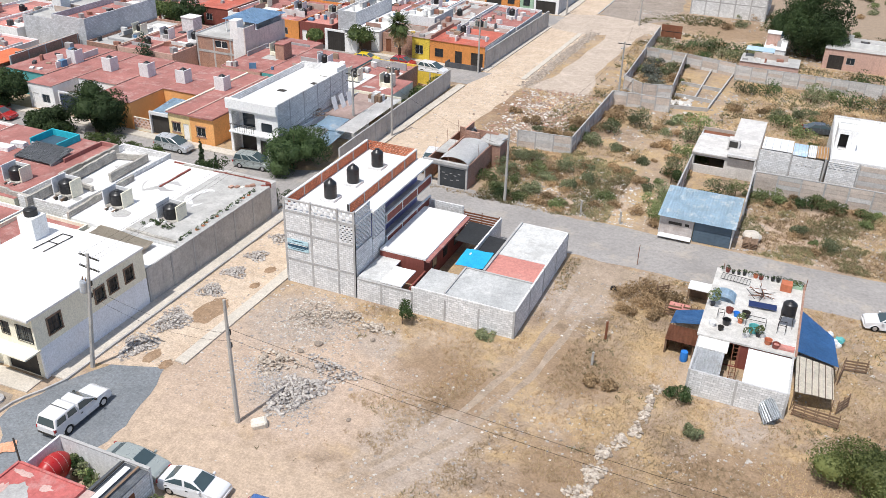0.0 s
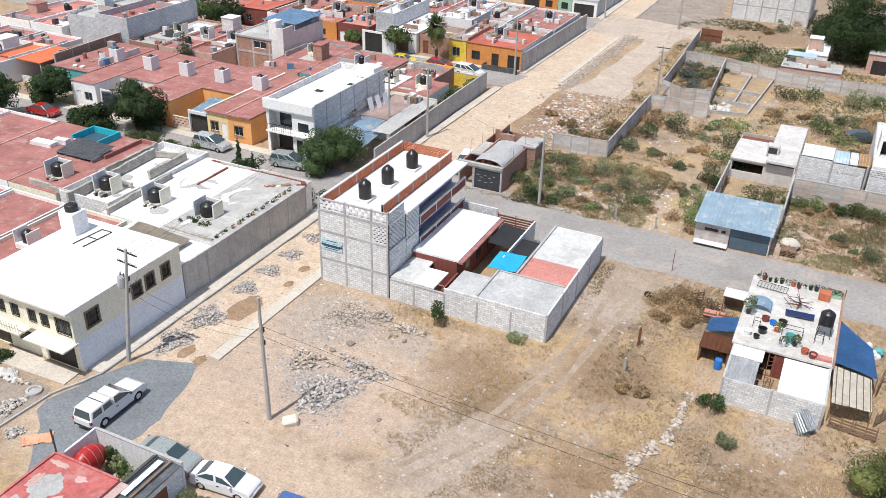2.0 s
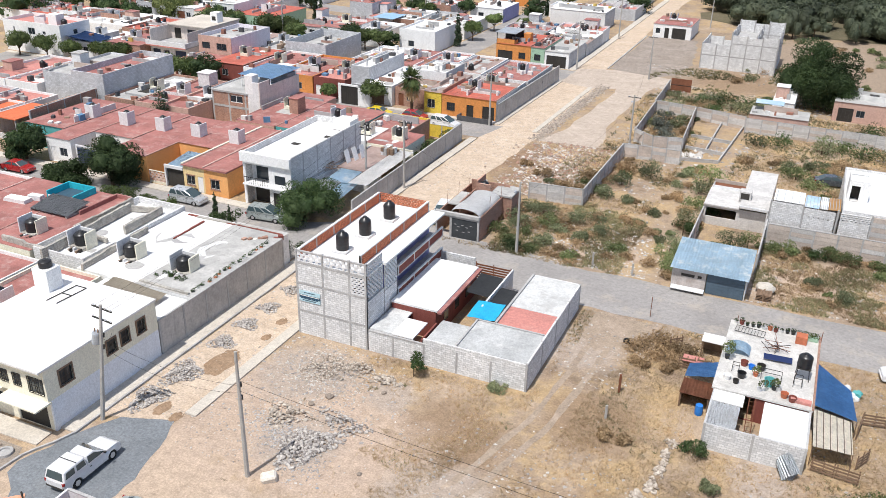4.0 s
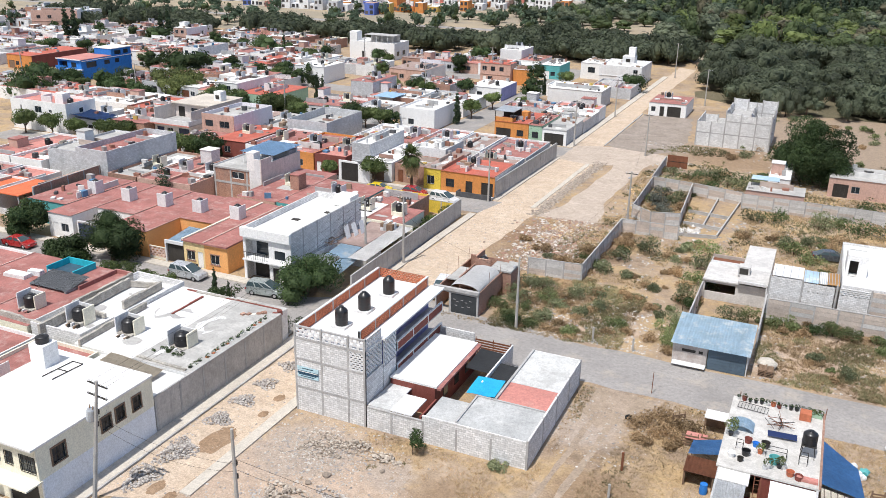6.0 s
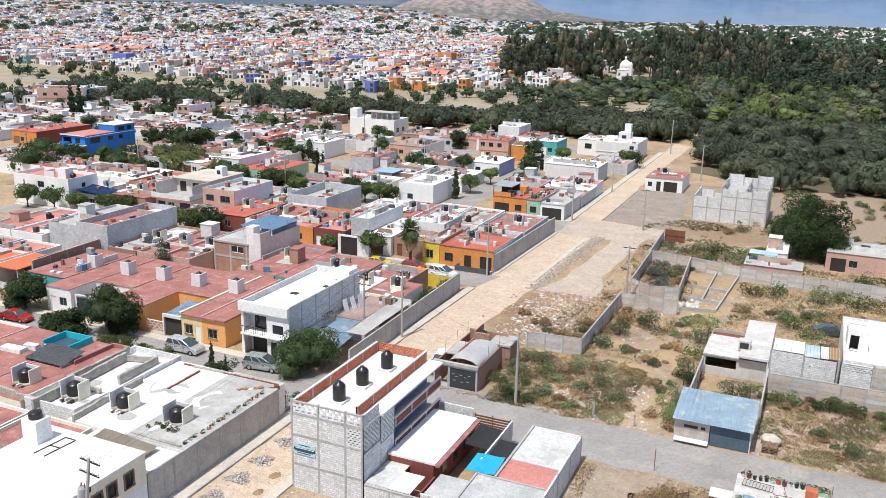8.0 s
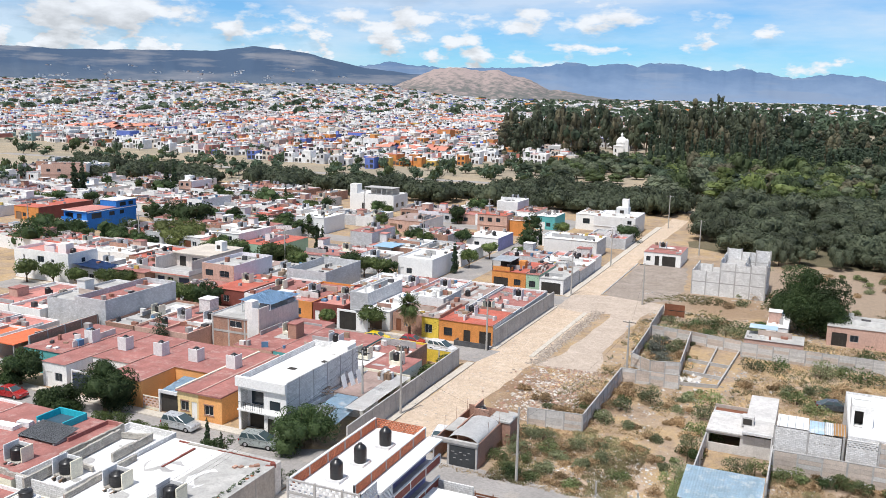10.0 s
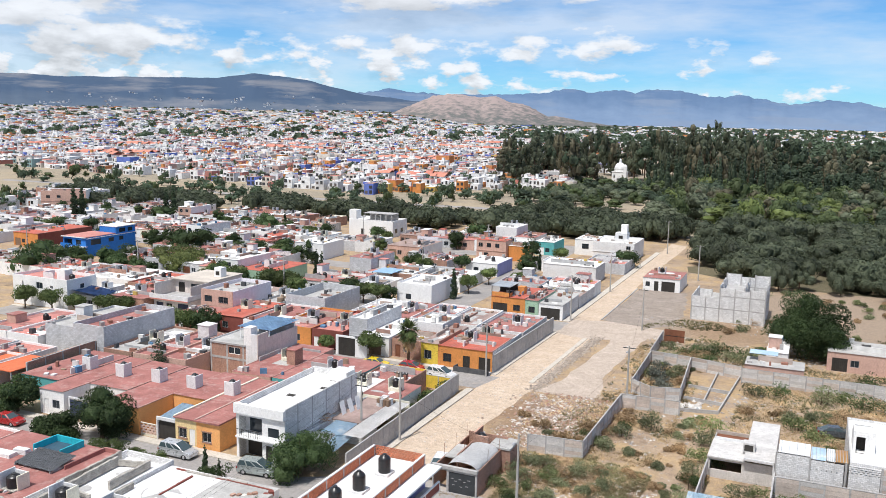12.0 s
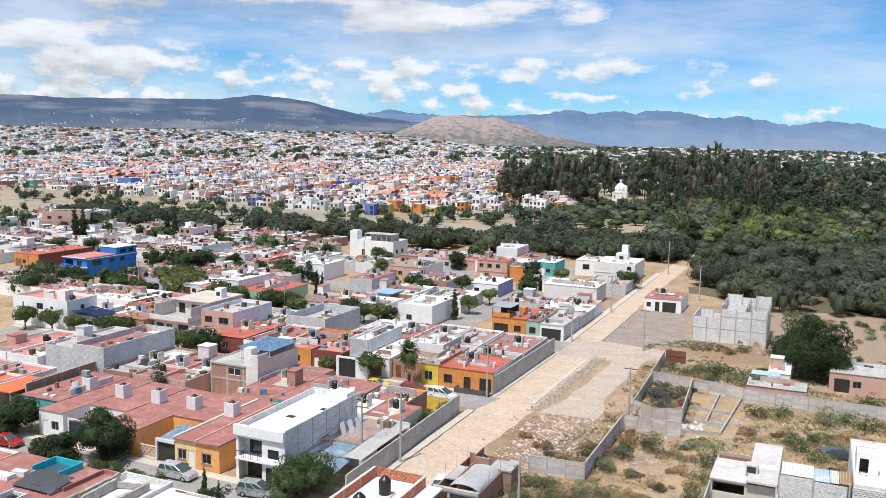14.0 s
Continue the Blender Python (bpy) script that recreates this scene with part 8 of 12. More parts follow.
def pot_house():
    """Low house with a terrace full of pots, a half-roofed yard and lean-tos round it."""
    X0, X1, Y0, YM, Y1, H = -2.95, 4.15, 54.45, 59.4, 70.6, 2.35
    t = thing("house", pose(0, 0, 0), "low grey block house with a cluttered white roof terrace", "house")
    part("wall", boxes((X0, X1, Y0, Y0 + 0.15, 0, H - 0.15)), BLOCK, t)
    for x in (X0, 0.45, X1 - 0.18):
        part("post", boxes((x, x + 0.18, Y0 - 0.02, Y0 + 0.17, 0, H - 0.1)), CONC, t)
    part("wall", boxes((X0, X0 + 0.15, Y0 + 0.15, Y1 - 0.15, 0, H - 0.15)), BLOCK, t)
    part("wall", boxes((X1 - 0.15, X1, Y0 + 0.15, Y1 - 0.15, 0, H - 0.15)), BLOCK, t)
    part("wall", boxes((X0, X1, Y1 - 0.15, Y1, 0, H - 0.15)), BLOCK, t)
    part("wall", pierced(X1 - X0 - 0.32, H - 0.16, 0.15, [(1.9, 2.9, 0.02, 2.05)], YM, 0, X0 + 0.16), DARKRED, t, "dark red yard wall")
    part("roof", boxes((X0 - 0.15, X1 + 0.1, YM - 0.1, Y1 + 0.1, H - 0.15, H)), surface("worn white terrace", (0.58, 0.56, 0.53), 0.85, 0.22, 1.2, 0.8, (0.40, 0.38, 0.355)), t, "white terrace roof")
    part("roof", boxes((0.85, X1 - 0.05, Y0 + 0.2, YM - 0.15, H - 0.35, H - 0.22)), WHITEROOF, t, "bright white roof over half the yard")
    part("edge", boxes((X1 - 0.02, X1 + 0.14, YM - 0.1, Y1 + 0.1, H, H + 0.14)), BRICK, t, "brick edging")
    part("sheet_roof", corrugated(X0 + 0.1, -0.75, Y0 + 0.2, 57.6, H - 0.3, H - 0.15, 22), surface("weathered pale sheets", (0.66, 0.68, 0.70), 0.6, 0.25, 0.9, 0.8, (0.42, 0.40, 0.38)), t, "weathered pale corrugated sheets")
    part("sheet_roof", boxes((X0 + 0.1, -0.6, 57.7, YM - 0.15, H - 0.2, H - 0.12)), WHITEROOF, t)
    l = thing("ladder", pose(-0.15, 57.0, 0, -14, 0, 8), "rusty iron ladder leaning on a wall", "ladder")
    for x in (0, 0.45):
        part("rail", bar(bmesh.new(), (x, 0, 0), (x, 0, 3.2), 0.03), RUST, l)
    for i in range(9):
        part("rung", bar(bmesh.new(), (0, 0, 0.3 + i * 0.33), (0.45, 0, 0.3 + i * 0.33), 0.02), RUST, l)
    tank_at(3.15, 63.6, H + 1.1, 0.55, 1.15)
    s = thing("tank_stand", pose(3.15, 63.6, H), "iron stand under a black roof tank", "stand")
    for a in (-0.4, 0.4):
        for b in (-0.4, 0.4):
            part("leg", bar(bmesh.new(), (a * 1.3, b * 1.3, 0), (a, b, 1.08), 0.03), IRON, s)
    part("top", boxes((-0.55, 0.55, -0.55, 0.55, 1.04, 1.09)), IRON, s)
    c = thing("solar_panel", pose(1.2, 65.3, H + 0.25, 18, 0, 4), "dark blue panel lying on a roof", "panel")
    part("sheet", bevelled(-1.1, 1.1, -0.3, 0.3, 0, 0.06, 0.015), gloss("dark blue panel", (0.02, 0.035, 0.11), 0.15), c)
    part("leg", boxes((-1.1, -1.05, 0.4, 0.45, -0.4, 0.0)), ALU, c)
    part("leg", boxes((1.05, 1.1, 0.4, 0.45, -0.4, 0.0)), ALU, c)
    # pots along the far edge
    g = random.Random(3)
    for i in range(13):
        x = X0 + 0.3 + i * 0.47
        r = g.uniform(0.13, 0.24)
        p = thing("flower_pot", pose(x, Y1 - 0.3 + g.uniform(-0.15, 0.1), H), "small flower pot with a plant on a roof edge", "flower pot", "roof pots")
        part("pot", lathe(bmesh.new(), [(0.0, 0.0), (r * 0.7, 0.0), (r, r * 1.5), (r * 0.9, r * 1.5), (0.0, r * 1.3)], 10), g.choice([TERRA, GREYP, WHITE, BLACKP, DARKRED]), p)
        v, f = leaf_cloud(np.random.default_rng(i), [(0, 0, r * 2.0, r * 1.1)], 70, 0.05)
        tagged(part("plant", quick_mesh("plant", v, f, LEAF["dark"]), None, p), kind="stuff")
    # buckets, tubs and boxes on the terrace
    spots = [(-2.2, 60.9, 0.3, WHITE), (-1.2, 61.6, 0.34, BLACKP), (-1.5, 60.6, 0.24, IRON), (0.1, 63.4, 0.34, IRON), (-1.2, 63.5, 0.3, DARKRED), (-0.6, 63.2, 0.26, BLUE), (0.3, 60.3, 0.2, GREYP), (2.1, 60.2, 0.3, TERRA), (2.7, 59.9, 0.3, DARKRED), (3.4, 66.3, 0.3, IRON), (0.9, 61.4, 0.42, TEAL), (1.6, 61.0, 0.25, GREYP)]
    for x, y, r, m in spots:
        p = thing("tub", pose(x, y, H), "round plastic tub standing on a roof terrace", "tub", "terrace tubs")
        part("shell", lathe(bmesh.new(), [(0.0, 0.0), (r * 0.8, 0.0), (r, r * 1.3), (r * 1.06, r * 1.32), (r * 0.92, r * 1.3), (r * 0.75, 0.06), (0.0, 0.06)], 14), m, p)
    for x, y, w, d, h, m, lab in ((2.75, 69.3, 0.9, 0.9, 0.7, TERRA, "orange plastic crate on a roof"), (3.6, 70.0, 0.9, 0.5, 0.3, GREEN, "green planter box on a roof"), (3.3, 60.0, 1.5, 0.5, 0.25, SALMON, "row of stacked bricks on a roof")):
        p = thing("box", pose(x, y, H), lab, "box")
        part("shell", bevelled(-w / 2, w / 2, -d / 2, d / 2, 0, h, 0.03), m, p)
    v, f = leaf_cloud(np.random.default_rng(44), [(0, 0, 0.4, 0.35), (0.3, 0, 0.4, 0.3), (-0.3, 0, 0.4, 0.3)], 160, 0.07)
    p = thing("pot_plant", pose(3.6, 70.0, H + 0.05), "leafy plants in a green box", "plant")
    tagged(part("leaves", quick_mesh("leaves", v, f, LEAF["fresh"]), None, p), kind="stuff")
    for x, y, h2 in ((-2.6, 64.0, 1.3), (-0.2, 62.3, 0.5), (1.3, 60.9, 0.6), (0.5, 60.5, 0.45)):
        p = thing("pot_plant", pose(x, y, H), "leafy potted plant on a roof terrace", "plant", "roof plants")
        part("pot", lathe(bmesh.new(), [(0.0, 0.0), (0.16, 0.0), (0.22, 0.32), (0.0, 0.3)], 10), g.choice([TERRA, BLACKP, GREYP]), p)
        v, f = leaf_cloud(np.random.default_rng(int(h2 * 100)), [(0, 0, 0.3 + h2 * 0.5, 0.25 + h2 * 0.22), (0.15, 0.1, 0.3 + h2 * 0.8, 0.15 + h2 * 0.15)], int(220 * h2), 0.08)
        tagged(part("foliage", quick_mesh("foliage", v, f, LEAF["scrub"]), None, p), kind="stuff")
    for x, y, w2, d2, h2 in ((0.2, 62.0, 1.5, 0.6, 0.7), (2.6, 62.0, 0.6, 0.6, 0.8), (-2.0, 62.2, 0.5, 0.5, 0.6)):
        p = thing("iron_frame", pose(x, y, H), "bare iron table frame on a roof terrace", "frame", "iron frames")
        for a in (0, w2):
            for b in (0, d2):
                part("leg", bar(bmesh.new(), (a, b, 0), (a, b, h2), 0.025, 4), IRON, p)
        for a, b in (((0, 0), (w2, 0)), ((0, d2), (w2, d2)), ((0, 0), (0, d2)), ((w2, 0), (w2, d2))):
            part("rail", bar(bmesh.new(), (*a, h2), (*b, h2), 0.025, 4), IRON, p)
    # bed frame and scrap iron
    p = thing("bed_frame", pose(-1.4, 68.6, H + 0.1, 6, 0, -6), "old iron bed frame lying on a roof", "bed frame")
    for y in (0, 0.9):
        part("rail", bar(bmesh.new(), (-1.2, y, 0), (1.2, y, 0), 0.03), IRON, p)
    for i in range(10):
        part("bar", bar(bmesh.new(), (-1.2 + i * 0.267, 0, 0), (-1.2 + i * 0.267, 0.9, 0), 0.018), IRON, p)
    p = thing("scrap_heap", pose(0.6, 67.2, H), "heap of bent rusty iron bars on a roof", "scrap")
    for i in range(16):
        a = g.uniform(0, 3.14)
        q = Vector((g.uniform(-0.5, 0.9), g.uniform(-0.8, 0.6), g.uniform(0.05, 0.6)))
        e = Vector((math.cos(a), math.sin(a), g.uniform(-0.2, 0.3))) * g.uniform(0.5, 1.1)
        part("bar", bar(bmesh.new(), q - e * 0.8, q + e, 0.025, 4), RUST if i % 2 else IRON, p)
    p = thing("roof_hatch", pose(-1.9, 65.6, H), "curved pale blue translucent cover on a roof", "cover")
    bm = bmesh.new()
    rows = []
    for i in range(9):
        a = math.pi * (0.15 + 0.7 * i / 8)
        rows.append([bm.verts.new((-1.05 * math.cos(a), y, 0.75 * math.sin(a) - 0.2)) for y in (-0.8, 0.8)])
    for a, b in zip(rows, rows[1:]):
        bm.faces.new((a[0], b[0], b[1], a[1]))
    bmesh.ops.solidify(bm, geom=bm.faces[:], thickness=0.03)
    part("sheet", bm, BLUEZINC, p)

    # awnings round the house
    def cloth(name, label, corners, mat, stripes=None, seg=10, sag=0.25):
        o = thing(name, pose(0, 0, 0), label, name.replace("_", " "))
        bm = bmesh.new()
        A, B, C, D = (Vector(c) for c in corners)
        grid = [[None] * (seg + 1) for _ in range(seg + 1)]
        for i in range(seg + 1):
            for j in range(seg + 1):
                u, v = i / seg, j / seg
                p = A.lerp(B, u).lerp(D.lerp(C, u), v)
                p.z -= sag * 4 * u * (1 - u) * v * (1 - v) * 1.2 + 0.05 * noise.noise((u * 5, v * 5, corners[0][0]))
                grid[i][j] = bm.verts.new(p)
        for i in range(seg):
            for j in range(seg):
                f = bm.faces.new((grid[i][j], grid[i + 1][j], grid[i + 1][j + 1], grid[i][j + 1]))
                if stripes and j % 7 == 3:
                    f.material_index = 1
        bmesh.ops.solidify(bm, geom=bm.faces[:], thickness=0.012)
        part("cloth", bm, [mat, stripes] if stripes else mat, o)
        for k, c in enumerate(corners):
            part("pole", bar(bmesh.new(), (c[0], c[1], -0.05), c, 0.035), WOOD, o)
        return o

    cloth("tarpaulin", "sagging blue tarpaulin tied to a house wall", ((4.2, 66.6, 2.3), (4.2, 60.4, 2.2), (7.4, 60.6, 1.5), (6.9, 64.4, 1.7)), TARPB, sag=0.5)
    cloth("awning", "cream awning with dark stripes beside a house", ((4.3, 60.2, 2.0), (4.5, 55.8, 1.7), (7.2, 56.4, 1.4), (7.0, 60.2, 1.6)), surface("cream canvas", (0.80, 0.74, 0.64), 0.8, 0.1), surface("brown canvas stripe", (0.20, 0.16, 0.13), 0.8, 0.12), sag=0.15, seg=40)
    cloth("tarpaulin", "blue tarpaulin over a wooden pen", ((-5.3, 63.2, 1.6), (-3.1, 63.8, 1.9), (-3.1, 61.4, 1.9), (-5.4, 61.2, 1.5)), TARPB, sag=0.2)
    o = thing("lean_to", pose(-5.4, 58.9, 0), "low lean-to with a rusty brown roof", "shed")
    part("roof", corrugated(0, 2.4, 0, 2.1, 1.35, 1.5, 18), RUST, o)
    part("wall", boxes((0.05, 0.12, 0.1, 2.0, 0, 1.3)), WOOD, o)
    part("wall", boxes((0.1, 2.3, 1.95, 2.0, 0, 1.35)), WOOD, o)
    for x, y in ((0.1, 0.1), (2.2, 0.1)):
        part("post", boxes((x, x + 0.08, y, y + 0.08, 0, 1.35)), WOOD, o)
    # pens of pallet boards
    for x, y, w, a in ((4.6, 55.2, 1.6, -8), (6.2, 55.0, 1.6, -5), (7.6, 56.6, 1.6, 60), (7.6, 60.4, 1.8, 80), (7.9, 62.6, 1.8, 10), (-6.4, 64.6, 1.4, 5), (-4.9, 64.9, 1.2, 3), (-7.6, 67.2, 1.3, 40)):
        p = thing("pallet_fence", pose(x, y, 0, 0, 0, a), "rough fence panel of old pallet boards", "fence", "pallet fences")
        for k in range(4):
            part("board", boxes((0, w, -0.02, 0.02, 0.15 + k * 0.26, 0.29 + k * 0.26)), WOOD, p)
        for k in (0.05, w / 2, w - 0.12):
            part("post", boxes((k, k + 0.08, 0.02, 0.08, -0.05, 1.25)), WOOD, p)
    p = thing("table", pose(-6.0, 65.0, 0), "low table with a salmon red top", "table")
    part("top", bevelled(-0.1, 1.6, -0.5, 0.6, 0.85, 0.9, 0.02), SALMON, p)
    for a in (0, 1.45):
        for b in (-0.4, 0.45):
            part("leg", boxes((a, a + 0.07, b, b + 0.07, -0.02, 0.85)), WOOD, p)
    p = thing("shelter", pose(-5.0, 67.2, 0), "small shelter with a pale board roof", "shed")
    part("roof", boxes((0, 1.9, 0, 1.5, 1.55, 1.62)), WHITEROOF, p)
    for a in (0.05, 1.75):
        for b in (0.05, 1.35):
            part("post", boxes((a, a + 0.08, b, b + 0.08, 0, 1.55)), WOOD, p)
    part("back", boxes((0.1, 1.8, 1.4, 1.45, 0, 1.5)), WOOD, p)
    p = thing("sheet_stack", pose(2.9, 53.1, 0, 0, 0, 25), "leaning bundle of bent zinc sheets", "sheets")
    for k in range(5):
        bm = corrugated(0, 0.8, 0, 1.4, 0.1 + k * 0.14, 0.6 + k * 0.16, 9, 0.05)
        part("sheet", bm, ZINC, p, at=pose(0.12 * k, 0, 0, 4 * k, 0, 6 * k))
    p = thing("barrel", pose(-3.7, 58.6, 0), "blue plastic barrel by a wall", "barrel")
    part("shell", lathe(bmesh.new(), [(0.0, 0.0), (0.28, 0.0), (0.31, 0.3), (0.28, 0.85), (0.0, 0.86)], 14), BLUE, p)
    p = thing("rag_heap", pose(6.7, 66.4, 0), "heap of pale plastic bags and rags", "rags")
    for k in range(14):
        bm = bmesh.new()
        bmesh.ops.create_icosphere(bm, subdivisions=2, radius=g.uniform(0.18, 0.38))
        for v in bm.verts:
            v.co *= 1 + 0.4 * noise.noise(v.co * 4 + Vector((k, 0, 0)))
        part("bag", bm, g.choice([WHITE, GREYP, TEAL]), p, at=pose(g.uniform(-0.9, 0.9), g.uniform(-0.6, 0.6), g.uniform(0.15, 0.45)))


pot_house()

# ---- trees ----
plant("tree", -50.9, 77.0, 5.8, 3.8, "full", "dark", 13000, 0.11, "dense dark green tree beside the dirt street", variant=1)
plant("tree", -78.3, 75.2, 7.0, 3.7, "full", "dark", 13000, 0.12, "dense dark green tree on the pavement", variant=1)
plant("tree", -83.0, 72.4, 3.7, 3.0, "full", "dark", 6000, 0.15, "dense dark green tree on the pavement", variant=2)
plant("tree", -97.4, 70.4, 6.4, 3.4, "full", "dark", 6000, 0.15, "dense dark green tree on the pavement", variant=3)
plant("tree", -95.4, 77.4, 5.8, 3.1, "full", "dark", 6000, 0.15, "dense dark green tree on the pavement", variant=2)
plant("tree", 0.2, 156.6, 12.4, 7.2, "full", "dark", 30000, 0.16, "large round dark green tree", variant=3)
plant("cypress", -88.6, 96.4, 6.6, 1.45, "column", "pine", 1800, 0.12, "stout dark green conifer in a patio", "tree", "cypresses", variant=1)
rng = random.Random(21)
# larger crowns between the farther houses
for x, y, h, r, leaf in ((-174.0, 149.5, 7.6, 6.8, "dark"), (-176.7, 193.5, 6.0, 2.9, "dark"), (-168.5, 173.5, 5.4, 2.9, "dark"), (-161.5, 189.5, 8.4, 6.8, "dark"), (-145.0, 167.6, 6.8, 5.6, "lime"), (-152.5, 171.0, 6.4, 4.4, "lime"), (-168.5, 234.5, 7.6, 4.6, "dark"), (-162.0, 236.5, 6.0, 3.8, "dark"), (-190.0, 239.0, 8.0, 2.4, "dark"), (-97.0, 201.4, 5.0, 2.7, "dark")):
    plant("tree", x, y, h * 1.05, r * 1.15, "full", leaf, 3600, 0.22 * r / 5, "broad dense green tree between low houses", "tree", "town trees", variant=int(r) % 2)
for x, y, h, r, leaf in ((-117.8, 221.5, 4.4, 2.2, "fresh"), (-67.5, 207.0, 5.4, 2.9, "dark"), (-71.6, 222.0, 8.6, 2.5, "dark"), (-47.6, 231.5, 5.4, 3.8, "dark"), (-102.0, 258.0, 6.0, 4.0, "dark"), (-216.0, 240.0, 7.0, 4.6, "dark"), (-180.0, 165.5, 5.0, 3.4, "dark"), (-99.6, 120.6, 6.2, 2.8, "dark"), (-236.0, 204.0, 4.0, 4.6, "fresh"), (-209.0, 208.0, 3.6, 4.2, "dark")):
    plant("tree", x, y, h * 1.05, r * 1.12, "full", leaf, 2400, 0.22 * r / 4, "dense green tree between low houses", "tree", "town trees", variant=int(r) % 2)
# street trees and hedge blocks, clipped round
for x, y, h, r in ((-145.2, 121.0, 4.7, 2.6), (-137.8, 121.0, 4.7, 2.6), (-154.5, 117.0, 4.4, 2.4), (-133.2, 122.6, 3.6, 2.3), (-128.4, 125.6, 3.4, 2.7), (-124.6, 126.4, 3.4, 2.6), (-106.6, 119.6, 4.4, 3.0), (-102.8, 119.8, 4.4, 2.9), (-66.4, 121.9, 4.4, 2.5), (-74.5, 120.8, 3.2, 1.5), (-128.0, 159.6, 4.5, 3.3), (-123.0, 159.4, 4.5, 3.3), (-111.4, 158.6, 4.8, 3.3), (-107.0, 158.8, 4.6, 3.2)):
    plant("street_tree", x, y, h, r, "clipped", "fresh", 1900, 0.18, "clipped round green street tree", "tree", "street trees", variant=int(x) % 2)
for x, y, h, r in ((-88.2, 158.2, 4.5, 2.6), (-84.8, 158.4, 4.5, 2.6), (-72.0, 178.0, 4.4, 2.3), (-71.6, 190.0, 4.4, 2.2), (-64.8, 192.0, 3.2, 2.2), (-92.0, 196.0, 3.8, 2.6), (-136.0, 196.0, 4.4, 2.8), (-150.0, 234.0, 4.0, 2.8), (-66.2, 232.0, 3.6, 2.6)):
    plant("street_tree", x, y, h, r, "clipped", "fresh", 1900, 0.18, "clipped round green street tree", "tree", "street trees", variant=int(x) % 2)
for x, y, h in ((-61.0, 73.2, 3.2), (-58.1, 72.0, 2.6), (-114.8, 181.6, 6.6), (-113.4, 182.0, 6.2), (-72.6, 171.0, 7.6), (-66.8, 215.0, 5.8), (-245, 227, 14), (-242.4, 228.2, 13.5), (-225, 252, 12), (-222.6, 253, 12.6), (-168, 246, 7.0)):
    plant("cypress", x, y, h, h * 0.10, "column", "pine", 1500, h * 0.024, "slim dark green cypress tree", "tree", "cypresses", variant=0)
for i in range(60):
    y = rng.uniform(125, 262)
    x = rng.uniform(-1.2 * y - 8, -76)
    y = bend(x, min((157.4, 196, 233.5), key=lambda s: abs(s - y)) + rng.choice((-3.3, 3.3)))
    plant("street_tree", x, y, rng.uniform(3.5, 6), rng.uniform(1.8, 3.2), rng.choice(("full", "clipped")), rng.choice(("dark", "dark", "fresh")), 1000, 0.2, "green street tree between low houses", "tree", "street trees", variant=i % 3)

for i in range(14):  # darker crowns along the nearer cross streets
    x = rng.uniform(-188, -108)
    y = bend(x, rng.choice((154.4, 160.6, 193.6, 198.4)))
    plant("street_tree", x, y, rng.uniform(4.5, 6.5), rng.uniform(2.2, 3.2), "full", "dark", 1400, 0.18, "dark green street tree between low houses", "tree", "street trees", variant=i % 3)


def rise(x, y):
    """The plain climbs gently towards the long ridge."""
    r, a = math.hypot(x, y), math.degrees(math.atan2(-x, y))
    k = min(1.0, max(0.0, (r - 1300) / 3100))
    m = min(1.0, max(0.0, (a - 20) / 9))
    return 58 * k ** 1.25 * m * m * (3 - 2 * m)


def rising_plain():
    n, m = 56, 24
    v = []
    for i in range(n):
        a = radians(18 + 44 * i / (n - 1))
        for j in range(m):
            r = 1250 + 3350 * j / (m - 1)
            x, y = -r * math.sin(a), r * math.cos(a)
            v.append((x, y, rise(x, y) - (0.6 if j == 0 or i == 0 else -0.05)))
    f = [(i * m + j, (i + 1) * m + j, (i + 1) * m + j + 1, i * m + j + 1) for i in range(n - 1) for j in range(m - 1)]
    tagged(part("rising_plain", quick_mesh("rising_plain", np.array(v), np.array(f), FAR), None), "dry ground climbing gently under the far town", "ground", kind="structure")


rising_plain()


